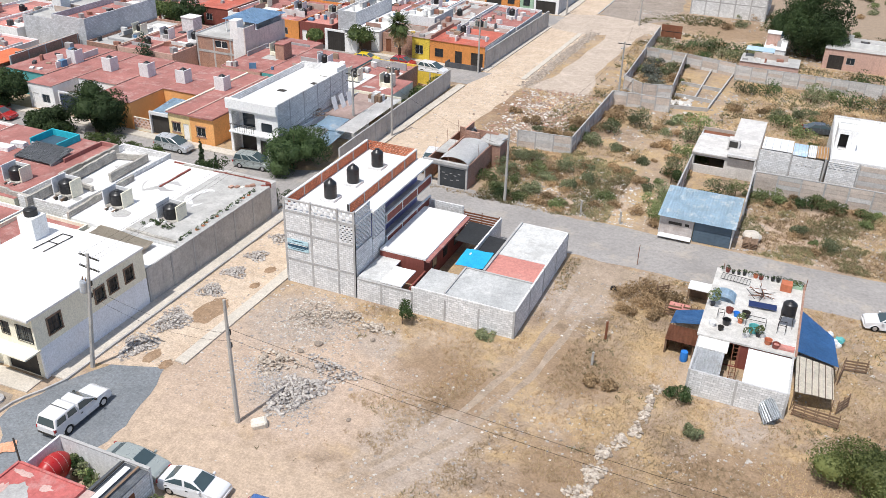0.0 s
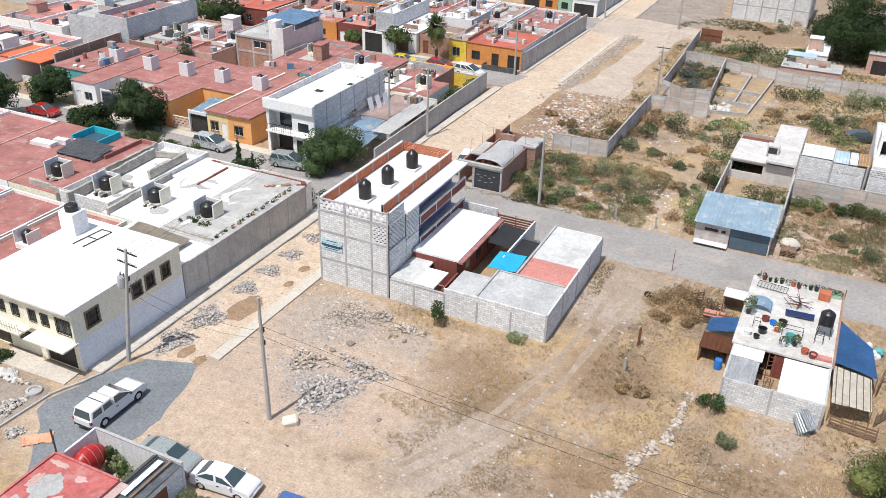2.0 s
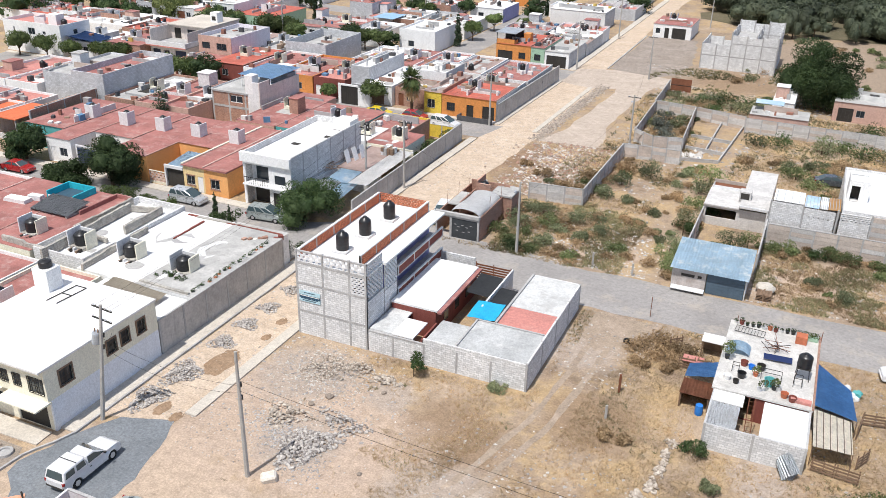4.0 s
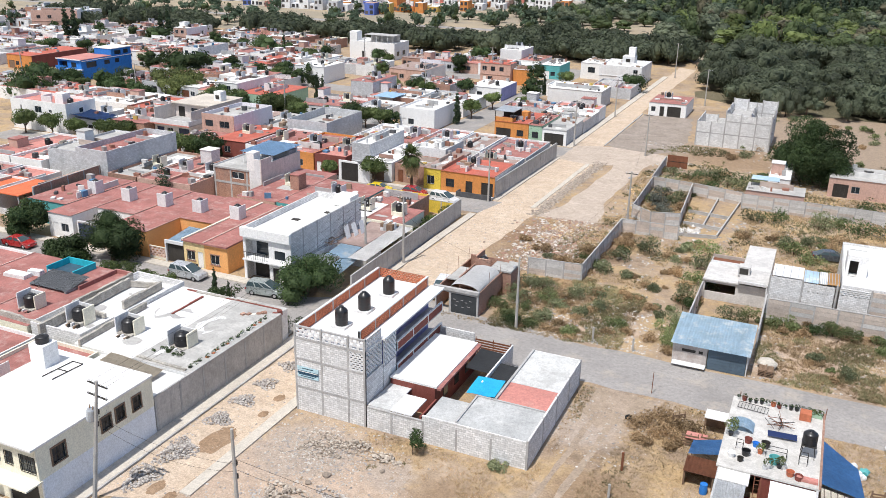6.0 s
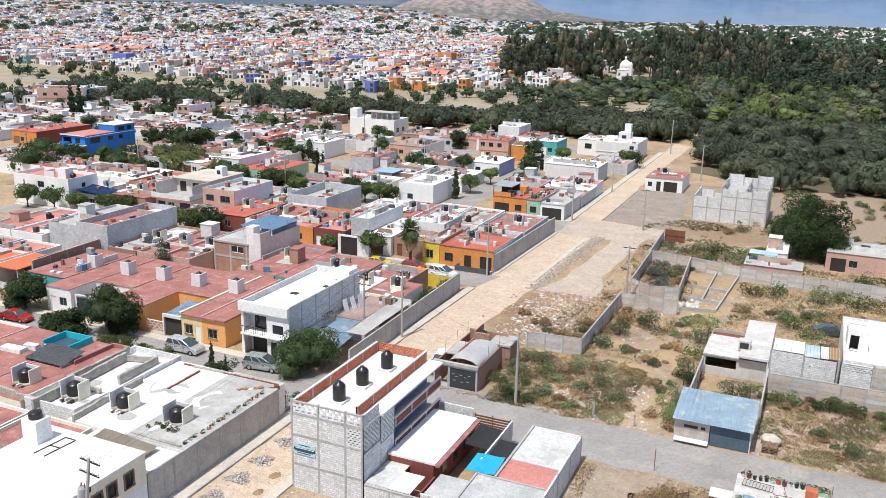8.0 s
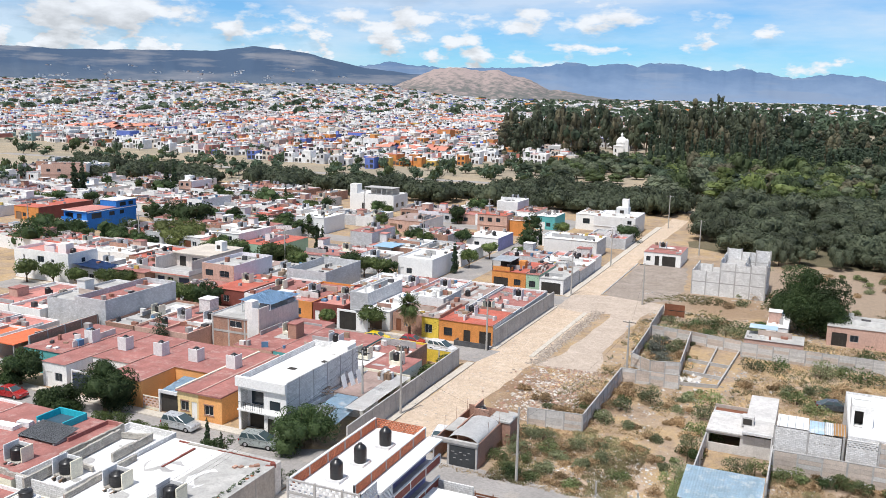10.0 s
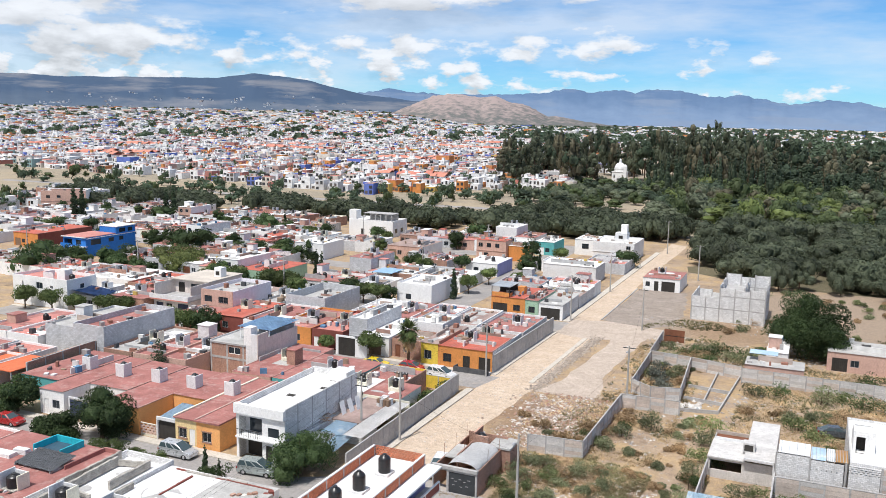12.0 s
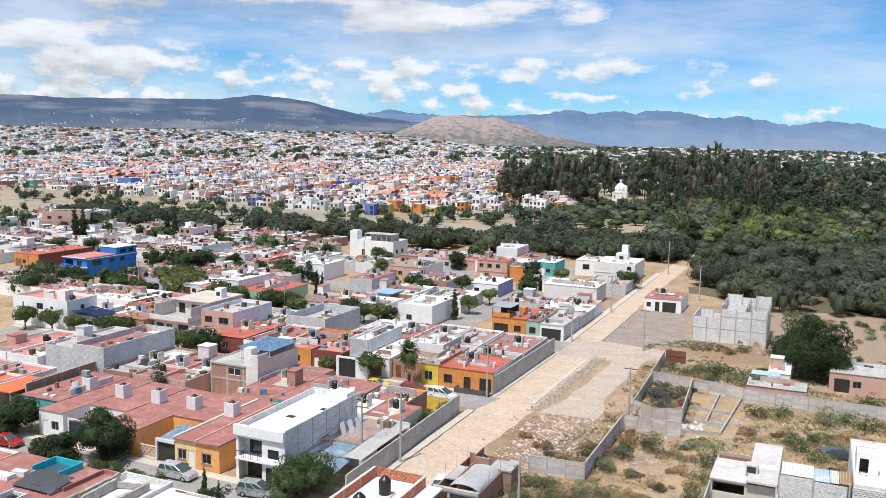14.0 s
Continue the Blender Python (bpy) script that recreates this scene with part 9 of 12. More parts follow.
def wood(name, spots, kinds, label, cards=420, size=0.3, seed=1):
    """Far woods: many trees joined into one mesh."""
    g = np.random.default_rng(seed)
    made, cored = {}, {}
    V, F, base = {}, {}, {}
    for x, y, h, r, kind, leaf in spots:
        key = (kind, leaf, g.integers(3))
        if key not in made:
            bl = crown_blobs(g, h / r, 1.0, kind)
            v, f = leaf_cloud(g, bl, cards, size, 1.15 if kind in ("tall", "column") else 0.75, 0.14)
            v[:, 2] = np.maximum(v[:, 2], 0.0)
            made[key] = (v, f, h / r, bl)
        v, f, k, bl = made[key]
        if key not in cored:
            cored[key] = with_cores(v, f, bl if cards > 100 else bl[::2], 0.8 if kind == "column" else 0.74, {"tall": 1.5, "column": 1.5}.get(kind, 0.75), cards > 300) if cards > 60 else (v, f)
        v, f = cored[key]
        v = np.stack([v[:, 0], v[:, 1], np.maximum(v[:, 2], 0.0)], 1)
        a = g.random() * 6.28
        w = v * np.array([r, r, h / k])
        w = np.stack([w[:, 0] * math.cos(a) - w[:, 1] * math.sin(a) + x, w[:, 0] * math.sin(a) + w[:, 1] * math.cos(a) + y, w[:, 2] + rise(x, y)], 1)
        V.setdefault(leaf, []).append(w)
        n = base.get(leaf, 0)
        F.setdefault(leaf, []).append(f + n)
        base[leaf] = n + len(v)
    for leaf in V:
        ob = part(name, quick_mesh(name, np.concatenate(V[leaf]), np.concatenate(F[leaf]), LEAF[leaf]), None)
        tagged(ob, label, "woods", kind="stuff")
    trunks = many_boxes("trunks", [(s[0], s[1], rise(s[0], s[1])) for s in spots], [(s[3] * 0.09, s[3] * 0.09, s[2] * 0.55) for s in spots], np.zeros(len(spots)), BARK)
    tagged(part(name, trunks, None), "dark trunks of " + label, "woods", kind="stuff")


g = np.random.default_rng(4)
spots = []
for i in range(30):  # mesquites along the end of the town, in clumps
    cx = -318 + 9.2 * i + g.uniform(-6, 6)
    cy = 276 + g.uniform(-8, 22) + (cx + 180) ** 2 * 0.0003
    for k in range(int(g.integers(1, 4))):
        x, y = cx + g.normal() * 5, cy + g.normal() * 4
        spots.append((x, y, g.uniform(5.5, 8.5), g.uniform(5.5, 8.5), "flat", "mesquite shade"))
for i in range(34):  # closed stand towards the dirt street
    x = g.uniform(-112, -42)
    spots.append((x, 296 + g.uniform(-14, 34) - 0.1 * (x + 80), g.uniform(6, 9.5), g.uniform(5.5, 8.0), "flat", str(g.choice(["mesquite", "mesquite shade"]))))
wood("mesquite_wood", spots, None, "broad grey green mesquite trees on dry ground", 1100, 0.068, 2)
spots = []
for i in range(72):  # closed stand of mesquites beside the end of the street
    y = 226 + 76 * (i % 24 + g.random()) / 24
    x = -29 + 63 * (i // 24 + g.random()) / 3
    k = g.uniform(0.65, 1.2)
    spots.append((x, y, 10.5 * k, 7.6 * k * g.uniform(0.85, 1.2), "flat", "mesquite"))
for i in range(14):  # outliers along the edge of the wood
    spots.append((g.uniform(-16, 34), g.uniform(212, 228), g.uniform(3.5, 7.5), g.uniform(3.0, 5.5), "flat", str(g.choice(["mesquite", "far olive"]))))
wood("mesquite_wood", spots, None, "broad grey green mesquite trees", 1900, 0.048, 3)
spots = []
for i in range(145):  # mixed garden trees
    y = g.uniform(305, 440)
    x = g.uniform(-62 if y > 330 else -28, 50)
    spots.append((x, y, g.uniform(7, 16), g.uniform(4, 8), str(g.choice(["round", "full"])), str(g.choice(["far green", "far green", "far lime", "far olive", "far bronze", "far dark"]))))
for i in range(56):  # trees about the chapel field
    spots.append((g.uniform(-128, -62), g.uniform(372, 452), g.uniform(5, 9), g.uniform(3.5, 6), "round", str(g.choice(["far green", "far olive", "far dark", "far dark"]))))
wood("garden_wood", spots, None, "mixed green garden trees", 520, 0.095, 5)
spots = []
for i in range(215):  # tall eucalyptus and pines behind, highest in the middle of the wood
    y = g.uniform(480, 720)
    u = g.uniform(-0.365, 0.11)
    k = float(np.interp(u, [-0.36, -0.30, -0.21, -0.15, -0.08, -0.04, 0.0, 0.1], [0.85, 0.95, 0.88, 1.15, 1.12, 0.9, 0.72, 0.72]))
    if y < 560 and abs(u + 0.2176) < 0.03:
        continue
    spots.append((u * y, y, k * g.uniform(20, 36), g.uniform(4.5, 8.0), "tall", str(g.choice(["far dark", "far olive", "far olive", "far olive", "far bronze"]))))
for i in range(70):
    y = g.uniform(470, 680)
    spots.append((g.uniform(-0.06, 0.125) * y, y, g.uniform(13, 22), g.uniform(6, 10), "full", str(g.choice(["far dark", "far dark", "far olive"]))))
for i in range(80):  # lower trees close the foot of the tall ones
    spots.append((g.uniform(-84, 60), g.uniform(436, 476), g.uniform(8, 14), g.uniform(4, 7), "full", str(g.choice(["far dark", "far green", "far olive"]))))
for i in range(26):
    spots.append((g.uniform(-138, -88), g.uniform(486, 522), g.uniform(4.5, 7.5), g.uniform(3.5, 5.5), "full", str(g.choice(["far dark", "far olive", "far green"]))))
for i in range(120):
    f = i / 120
    spots.append((-80 + 138 * f + g.uniform(-2.5, 2.5), 444 + g.uniform(-9, 12), g.uniform(14, 20) * (1.25 if f < 0.45 else 1.0), g.uniform(1.5, 2.2), "column", "far dark"))
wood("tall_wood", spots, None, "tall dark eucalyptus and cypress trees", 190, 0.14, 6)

# ---- the far town ----
WALLMIX = palette("far house walls", [(0.50, (0.80, 0.80, 0.80)), (0.20, (0.56, 0.56, 0.57)), (0.09, (0.66, 0.60, 0.53)), (0.08, (0.50, 0.34, 0.29)), (0.04, (0.58, 0.24, 0.09)), (0.02, (0.13, 0.19, 0.52)), (0.04, (0.40, 0.17, 0.14)), (0.03, (0.25, 0.38, 0.38))])
VIVIDMIX = palette("far vivid walls", [(0.30, (0.80, 0.79, 0.78)), (0.24, (0.62, 0.25, 0.07)), (0.18, (0.14, 0.20, 0.60)), (0.12, (0.48, 0.12, 0.08)), (0.10, (0.64, 0.44, 0.12)), (0.06, (0.5, 0.48, 0.47))])
ROOFMIX = palette("far house roofs", [(0.46, (0.78, 0.77, 0.75)), (0.24, (0.46, 0.44, 0.42)), (0.18, (0.46, 0.17, 0.13)), (0.12, (0.50, 0.32, 0.26))])
ROOMMIX = palette("far roof rooms", [(0.50, (0.80, 0.80, 0.79)), (0.18, (0.42, 0.41, 0.40)), (0.10, (0.46, 0.17, 0.13)), (0.05, (0.58, 0.26, 0.09)), (0.14, (0.04, 0.04, 0.045)), (0.03, (0.14, 0.2, 0.55))])
TILEMIX = palette("far tile roofs", [(0.6, (0.58, 0.24, 0.17)), (0.4, (0.52, 0.19, 0.14))])
SHEDMIX = palette("far shed walls", [(0.70, (0.78, 0.79, 0.80)), (0.30, (0.55, 0.57, 0.60))])
DARKMIX = palette("far openings", [(0.7, (0.05, 0.05, 0.055)), (0.3, (0.12, 0.10, 0.09))])


def many_gables(name, pos, size, turn, mat):
    """Pitched roofs: pos (n, 3) at the eaves, size (n, 3); the ridge runs along x."""
    n = len(pos)
    v0 = np.array([(-0.5, -0.5, 0), (0.5, -0.5, 0), (0.5, 0.5, 0), (-0.5, 0.5, 0), (-0.5, 0, 1), (0.5, 0, 1)], float)
    f0 = np.array([(0, 1, 5, 4), (2, 3, 4, 5)])
    v = v0[None] * size[:, None, :]
    c, s = np.cos(turn)[:, None], np.sin(turn)[:, None]
    v = np.stack([v[..., 0] * c - v[..., 1] * s, v[..., 0] * s + v[..., 1] * c, v[..., 2]], -1) + pos[:, None, :]
    quads = f0[None] + 6 * np.arange(n)[:, None, None]
    return quick_mesh(name, v.reshape(-1, 3), quads.reshape(-1, 4), mat)


def far_town():
    g = np.random.default_rng(12)
    P, S, T, K = [], [], [], []  # K: 0 plain, 1 vivid, 2 tiled
    tiers = ((372, 620, 5.2, 11.0), (620, 1000, 5.8, 12.5), (1000, 1700, 8.0, 17), (1700, 2900, 11, 28), (2900, 4700, 18, 60))
    for r0, r1, w, row in tiers:
        y = r0 * 0.62
        k = 0
        while y < r1:
            x = -1.35 * y - 40
            xmax = 0.2 * y
            gap = g.random(3) < 0.5
            while x < xmax:
                r = math.hypot(x, y)
                az = math.atan2(-x, y)
                ok = r0 <= r < r1 and az < 0.93 and y > 362 - 0.16 * (x + 100)
                if ok and (r < 900 and az < 0.20 or r < 640 and az < 0.265 and y > 425 or az < 0.10 and r < 1500):
                    ok = False
                if y < 455 - max(0.0, -160 - x) * 1.5:  # open strip before the houses
                    ok = False
                patch = noise.noise((x / 120, y / 55, 5.0))
                cross = r < 1000 and (x + 0.2 * y) % 74 < 7  # streets between the rows
                if ok and not cross and g.random() < (0.9 if r < 1500 else 0.38 if az < 0.32 else 0.62):
                    kind = 1 if patch > 0.30 else 2 if patch < -0.40 and r < 1200 else 0
                    h = g.choice([2.8, 3.2, 5.2, 5.8], p=[0.30, 0.25, 0.27, 0.18]) * (1 if r < 1700 else 1.2)
                    if kind == 2:
                        h = 5.0
                    big = g.random() < 0.02
                    P.append((x + g.normal() * 0.4, y + g.normal() * 1.0, rise(x, y)))
                    S.append((w * g.uniform(0.84, 1.0) * (2.2 if big else 1), w * g.uniform(1.2, 1.7), h * g.uniform(0.9, 1.1) * (1.3 if big else 1)))
                    T.append(0.32 * noise.noise((x / 260, y / 260, 2.0)))
                    K.append(kind)
                x += w
            y += row * (0.8 if k % 2 else 1.3)
            k += 1
    P, S, T, K = np.array(P), np.array(S), np.array(T), np.array(K)
    dist = np.hypot(P[:, 0], P[:, 1])
    close = dist < 1500
    for sel, mat, what in ((K != 1, WALLMIX, "dense far town of low white and grey houses"), (K == 1, VIVIDMIX, "blocks of bright orange and blue houses in the far town")):
        tagged(part("far_town", many_boxes("far_town", P[sel], S[sel], T[sel], mat), None), what, "far town", kind="stuff")
    Q = P.copy()
    Q[:, 2] = P[:, 2] + S[:, 2] + 0.02
    R = S * np.array([0.94, 0.94, 0]) + np.array([0, 0, 0.12])
    flat = close & (K != 2)
    tagged(part("far_roofs", many_boxes("far_roofs", Q[flat], R[flat], T[flat], ROOFMIX), None), "flat white, grey and red roofs of the far town", "far town", kind="stuff")
    tile = K == 2
    tagged(part("far_tile_roofs", many_gables("far_tile_roofs", Q[tile], S[tile] * np.array([1.04, 1.06, 0]) + np.array([0, 0, 1.5]), T[tile], TILEMIX), None), "salmon tiled roofs of the far town", "far town", kind="stuff")
    # stair rooms and tanks
    for share, wide, lo, hi in ((0.5, 0.34, 1.2, 2.4), (0.55, 0.16, 0.9, 1.7)):
        k = (g.random(len(P)) < share) & (dist < 2400) & ~tile
        A = P[k] + np.stack([g.uniform(-0.3, 0.3, k.sum()) * S[k, 0], g.uniform(-0.35, 0.3, k.sum()) * S[k, 1], S[k, 2]], 1)
        B = np.stack([S[k, 0] * wide, S[k, 0] * wide, g.uniform(lo, hi, k.sum())], 1)
        tagged(part("far_roof_rooms", many_boxes("far_roof_rooms", A, B, T[k], ROOMMIX), None), "stair rooms and tanks on the far roofs", "far town", kind="stuff")
    wp, ws, wt = [], [], []
    for (x, y, z0), (w, d, h), a, r in zip(P, S, T, dist):
        if r > 1500:
            continue
        n = (math.sin(a), -math.cos(a))
        for s in range(2 if h > 4.6 else 1):
            for u in (-0.27, 0.22):
                if g.random() < 0.85:
                    c, q = u * w, d / 2 + 0.03
                    wp.append((x + c * math.cos(a) + q * n[0], y + c * math.sin(a) + q * n[1], z0 + 0.5 + s * 2.6))
                    ws.append((w * g.uniform(0.2, 0.38), 0.12, g.uniform(1.2, 1.9))), wt.append(a)
    tagged(part("far_windows", many_boxes("far_windows", np.array(wp), np.array(ws), np.array(wt), DARKMIX), None), "dark windows and doors of the far town", "far town", kind="stuff")
    # trees between the far houses
    sp = []
    near = []
    for i in range(1700):
        r = 380 + 2300 * g.random() ** 1.5
        a = g.uniform(0.10, 0.93)
        if r < 640 and a < 0.27:
            continue
        k = 1 + r / 2200
        (near if r < 800 else sp).append((-r * math.sin(a), r * math.cos(a), g.uniform(3.5, 6.5), g.uniform(1.5, 3.2) * k, "round", str(g.choice(["far dark", "far dark", "far green"]))))
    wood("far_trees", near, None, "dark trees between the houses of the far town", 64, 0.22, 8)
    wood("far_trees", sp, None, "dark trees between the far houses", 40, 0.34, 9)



far_town()

# ---- hills on the horizon ----


def hill_skin(name, top, low, mid, patch=0.5, scale=0.011, field=None):
    """Shrub tone on the upper slopes, paler tone lower down, with blue haze mixed into the tones of the far ridges;
    field: pale cleared patches, stretched along the slope.
    """
    m = bpy.data.materials.new(name)
    m.use_nodes = True
    nt = m.node_tree
    N, L = nt.nodes.new, nt.links.new
    bs = nt.nodes["Principled BSDF"]
    bs.inputs["Roughness"].default_value, bs.inputs["Specular IOR Level"].default_value = 1.0, 0.0
    g, sp = N("ShaderNodeNewGeometry"), N("ShaderNodeSeparateXYZ")
    L(g.outputs["Position"], sp.inputs[0])

    def grain(sc, tall, detail, rough):
        mp = N("ShaderNodeMapping")
        mp.inputs["Scale"].default_value = (1, 1, tall)
        L(g.outputs["Position"], mp.inputs["Vector"])
        n = N("ShaderNodeTexNoise")
        n.inputs["Scale"].default_value, n.inputs["Detail"].default_value, n.inputs["Roughness"].default_value = sc, detail, rough
        L(mp.outputs[0], n.inputs["Vector"])
        return n.outputs["Fac"]

    def span(f, a, b, c, d):
        r = N("ShaderNodeMapRange")
        for i, v in enumerate((a, b, c, d)):
            r.inputs[1 + i].default_value = v
        L(f, r.inputs[0])
        return r.outputs[0]

    ad = N("ShaderNodeMath")
    ad.operation, ad.use_clamp = "ADD", True
    L(span(sp.outputs[2], 0.0, mid * 2, -0.12, 1.12), ad.inputs[0])
    L(span(grain(scale, 1.0, 10, 0.65), 0.3, 0.7, -patch, patch), ad.inputs[1])
    mx = N("ShaderNodeMixRGB")
    mx.inputs[1].default_value, mx.inputs[2].default_value = (*low, 1), (*top, 1)
    L(ad.outputs[0], mx.inputs[0])
    col = mx.outputs[0]
    if field:
        fx = N("ShaderNodeMixRGB")
        fx.inputs[2].default_value = (*field, 1)
        L(span(grain(0.0022, 7.0, 8, 0.6), 0.50, 0.62, 0.0, 0.75), fx.inputs[0])
        L(col, fx.inputs[1])
        col = fx.outputs[0]
    L(col, bs.inputs["Base Color"])
    MATS[name] = m
    return m


def crest(stations, a, rough, seed):
    """Height of the ridge, as a slope seen from the eye, at a bearing to the left."""
    xs = [p[0] for p in stations]
    if a <= xs[0]:
        s = stations[0][1]
    elif a >= xs[-1]:
        s = stations[-1][1]
    else:
        i = next(k for k in range(len(xs) - 1) if xs[k] <= a <= xs[k + 1])
        f = (a - xs[i]) / (xs[i + 1] - xs[i])
        f = f * f * (3 - 2 * f) * 0.5 + f * 0.5
        s = stations[i][1] * (1 - f) + stations[i + 1][1] * f
    k = min(1, max(s, 0) / 0.012)
    return s + k * rough * (0.5 * noise.noise((a * 0.9, seed, 0)) + 0.3 * noise.noise((a * 2.9, seed, 5)) + 0.16 * noise.noise((a * 8.0, seed, 9)))


def ridge(name, dist, stations, mat, label, depth=500, rough=0.003, seed=0.0, a0=-30, a1=66, bend=1.6):
    n, m = 560, 18
    v, f = [], []
    for i in range(n):
        a = a0 + (a1 - a0) * i / (n - 1)
        s = crest(stations, a, rough, seed)
        for j in range(m):
            q = j / (m - 1)
            r = dist - depth * (1 - q)
            top = dist * max(s, 0) + 40 * min(1, max(s, 0) / 0.012)
            gully = noise.noise((a * 0.8, q * 2.0, seed)) * 0.5 + noise.noise((a * 2.0, q * 5.0, seed + 4)) * 0.25
            z = top * q ** bend * (1 + 0.5 * gully * (1 - q)) - (6 if j == 0 else 0)
            v.append((-r * math.sin(radians(a)), r * math.cos(radians(a)), z))
    for i in range(n - 1):
        for j in range(m - 1):
            k = i * m + j
            f.append((k, k + m, k + m + 1, k + 1))
    me = quick_mesh(name, np.array(v), np.array(f), mat)
    me.shade_smooth()
    return tagged(part(name, me, None), label, "hills", kind="structure")


# walls of the hill houses, greyed and blued: haze put into the colour
HAZEMIX = palette("far houses in haze tint", [(0.5, (0.60, 0.62, 0.65)), (0.35, (0.38, 0.40, 0.44)), (0.15, (0.32, 0.28, 0.28))])
# ridge and far mountains carry the distance haze in their base colours
HAZY_SHRUB_HILL = hill_skin("shrub hills in haze blue", (0.062, 0.095, 0.150), (0.115, 0.145, 0.185), 60, 0.3, 0.004, (0.19, 0.20, 0.225))
HAZY_FAR_HILL = hill_skin("far mountains in haze blue", (0.100, 0.160, 0.262), (0.165, 0.232, 0.335), 90, 0.4, 0.004, (0.17, 0.22, 0.30))
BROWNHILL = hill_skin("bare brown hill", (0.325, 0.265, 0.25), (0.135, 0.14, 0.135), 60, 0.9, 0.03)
FARM = [(-12, 0.012), (-3.3, 0.0165), (-1.6, 0.020), (-0.3, 0.0235), (0.9, 0.0215), (2.3, 0.0185), (3.6, 0.0225), (5.2, 0.0275), (7.0, 0.0255), (8.9, 0.032), (10.6, 0.0325), (11.6, 0.030), (12.8, 0.0325), (14.2, 0.028), (15.9, 0.033), (17.4, 0.0275), (20, 0.025), (24, 0.024), (26.2, 0.026), (27.5, 0.030), (29.2, 0.0245), (34, 0.015), (45, 0.01)]
LONG = [(19, 0.0), (22, 0.006), (25.7, 0.016), (29, 0.0215), (31, 0.029), (33.1, 0.0375), (35.0, 0.041), (36.2, 0.0425), (37.2, 0.040), (38.6, 0.0365), (41, 0.036), (45, 0.0345), (48, 0.0335), (49.5, 0.0352), (51.3, 0.0345), (56, 0.032), (66, 0.03)]
BARE = [(9, 0.0), (13, 0.0015), (17, 0.0065), (19.4, 0.0165), (20.4, 0.0215), (22.0, 0.0225), (23.6, 0.0245), (24.6, 0.0225), (26.2, 0.0105), (29, 0.0)]
ridge("far_mountains", 4870, FARM, HAZY_FAR_HILL, "pale blue mountains on the horizon", 500, 0.0048, 3.0)
ridge("long_hills", 4450, LONG, HAZY_SHRUB_HILL, "long dark blue ridge above the town", 1000, 0.0012, 7.0)
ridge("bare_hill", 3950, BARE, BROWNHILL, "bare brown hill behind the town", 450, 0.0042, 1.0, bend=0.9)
# houses scattered on the lower slopes
g = np.random.default_rng(40)
hp, hs = [], []
for i in range(9000):
    a, q = g.uniform(18, 56), 0.46 * g.random() ** 1.5
    if q > 0.22 + 0.26 * noise.noise((a * 0.35, 1.0, 3.0)) + 0.1 * noise.noise((a * 2.0, 4.0, 3.0)) and g.random() < 0.93:
        q = 0.72 * g.random()
        if noise.noise((a * 0.9, q * 9, 3.0)) < 0.34:
            continue
    s = crest(LONG, a, 0.0012, 7.0)
    r = 4450 - 1000 * (1 - q)
    gully = noise.noise((a * 0.8, q * 2.0, 7.0)) * 0.5 + noise.noise((a * 2.0, q * 5.0, 11.0)) * 0.25
    z = (4450 * s + 40) * q ** 1.6 * (1 + 0.5 * gully * (1 - q))
    hx, hy = -r * math.sin(radians(a)), r * math.cos(radians(a))
    hp.append((hx, hy, max(z, rise(hx, hy)) - 2)), hs.append((g.uniform(5, 14), g.uniform(5, 9), g.uniform(3.5, 6.5)))
tagged(part("hill_houses", many_boxes("hill_houses", np.array(hp), np.array(hs), g.uniform(0, 3, len(hp)), HAZEMIX), None), "scattered pale houses on the lower slopes", "far town", kind="stuff")
# low industrial sheds and trees on the plain to the right
hp, hs = [], []
for i in range(300):
    a, r = g.uniform(-6, 22), 1100 + 3400 * g.random() ** 0.8
    hp.append((-r * math.sin(radians(a)), r * math.cos(radians(a)), 0)), hs.append((g.uniform(10, 44), g.uniform(12, 26), g.uniform(4, 8)))
tagged(part("far_sheds", many_boxes("far_sheds", np.array(hp), np.array(hs), np.zeros(300), SHEDMIX), None), "long pale sheds on the far plain", "far town", kind="stuff")
sp = []
for i in range(900):
    a, r = g.uniform(-6, 55), 1200 + 2900 * g.random()
    sp.append((-r * math.sin(radians(a)), r * math.cos(radians(a)), g.uniform(6, 10), g.uniform(4, 10), "flat", "far dark"))
for i in range(800):  # tree lines on the plain beyond the woods
    a, r = g.uniform(-6, 20), 1000 + 3000 * g.random() ** 1.2
    sp.append((-r * math.sin(radians(a)), r * math.cos(radians(a)), g.uniform(6, 10), g.uniform(5, 11), "flat", "far dark"))
wood("far_trees", sp, None, "dark trees scattered over the plain", 30, 0.5, 19)


# ---- white domed chapel in front of the woods ----


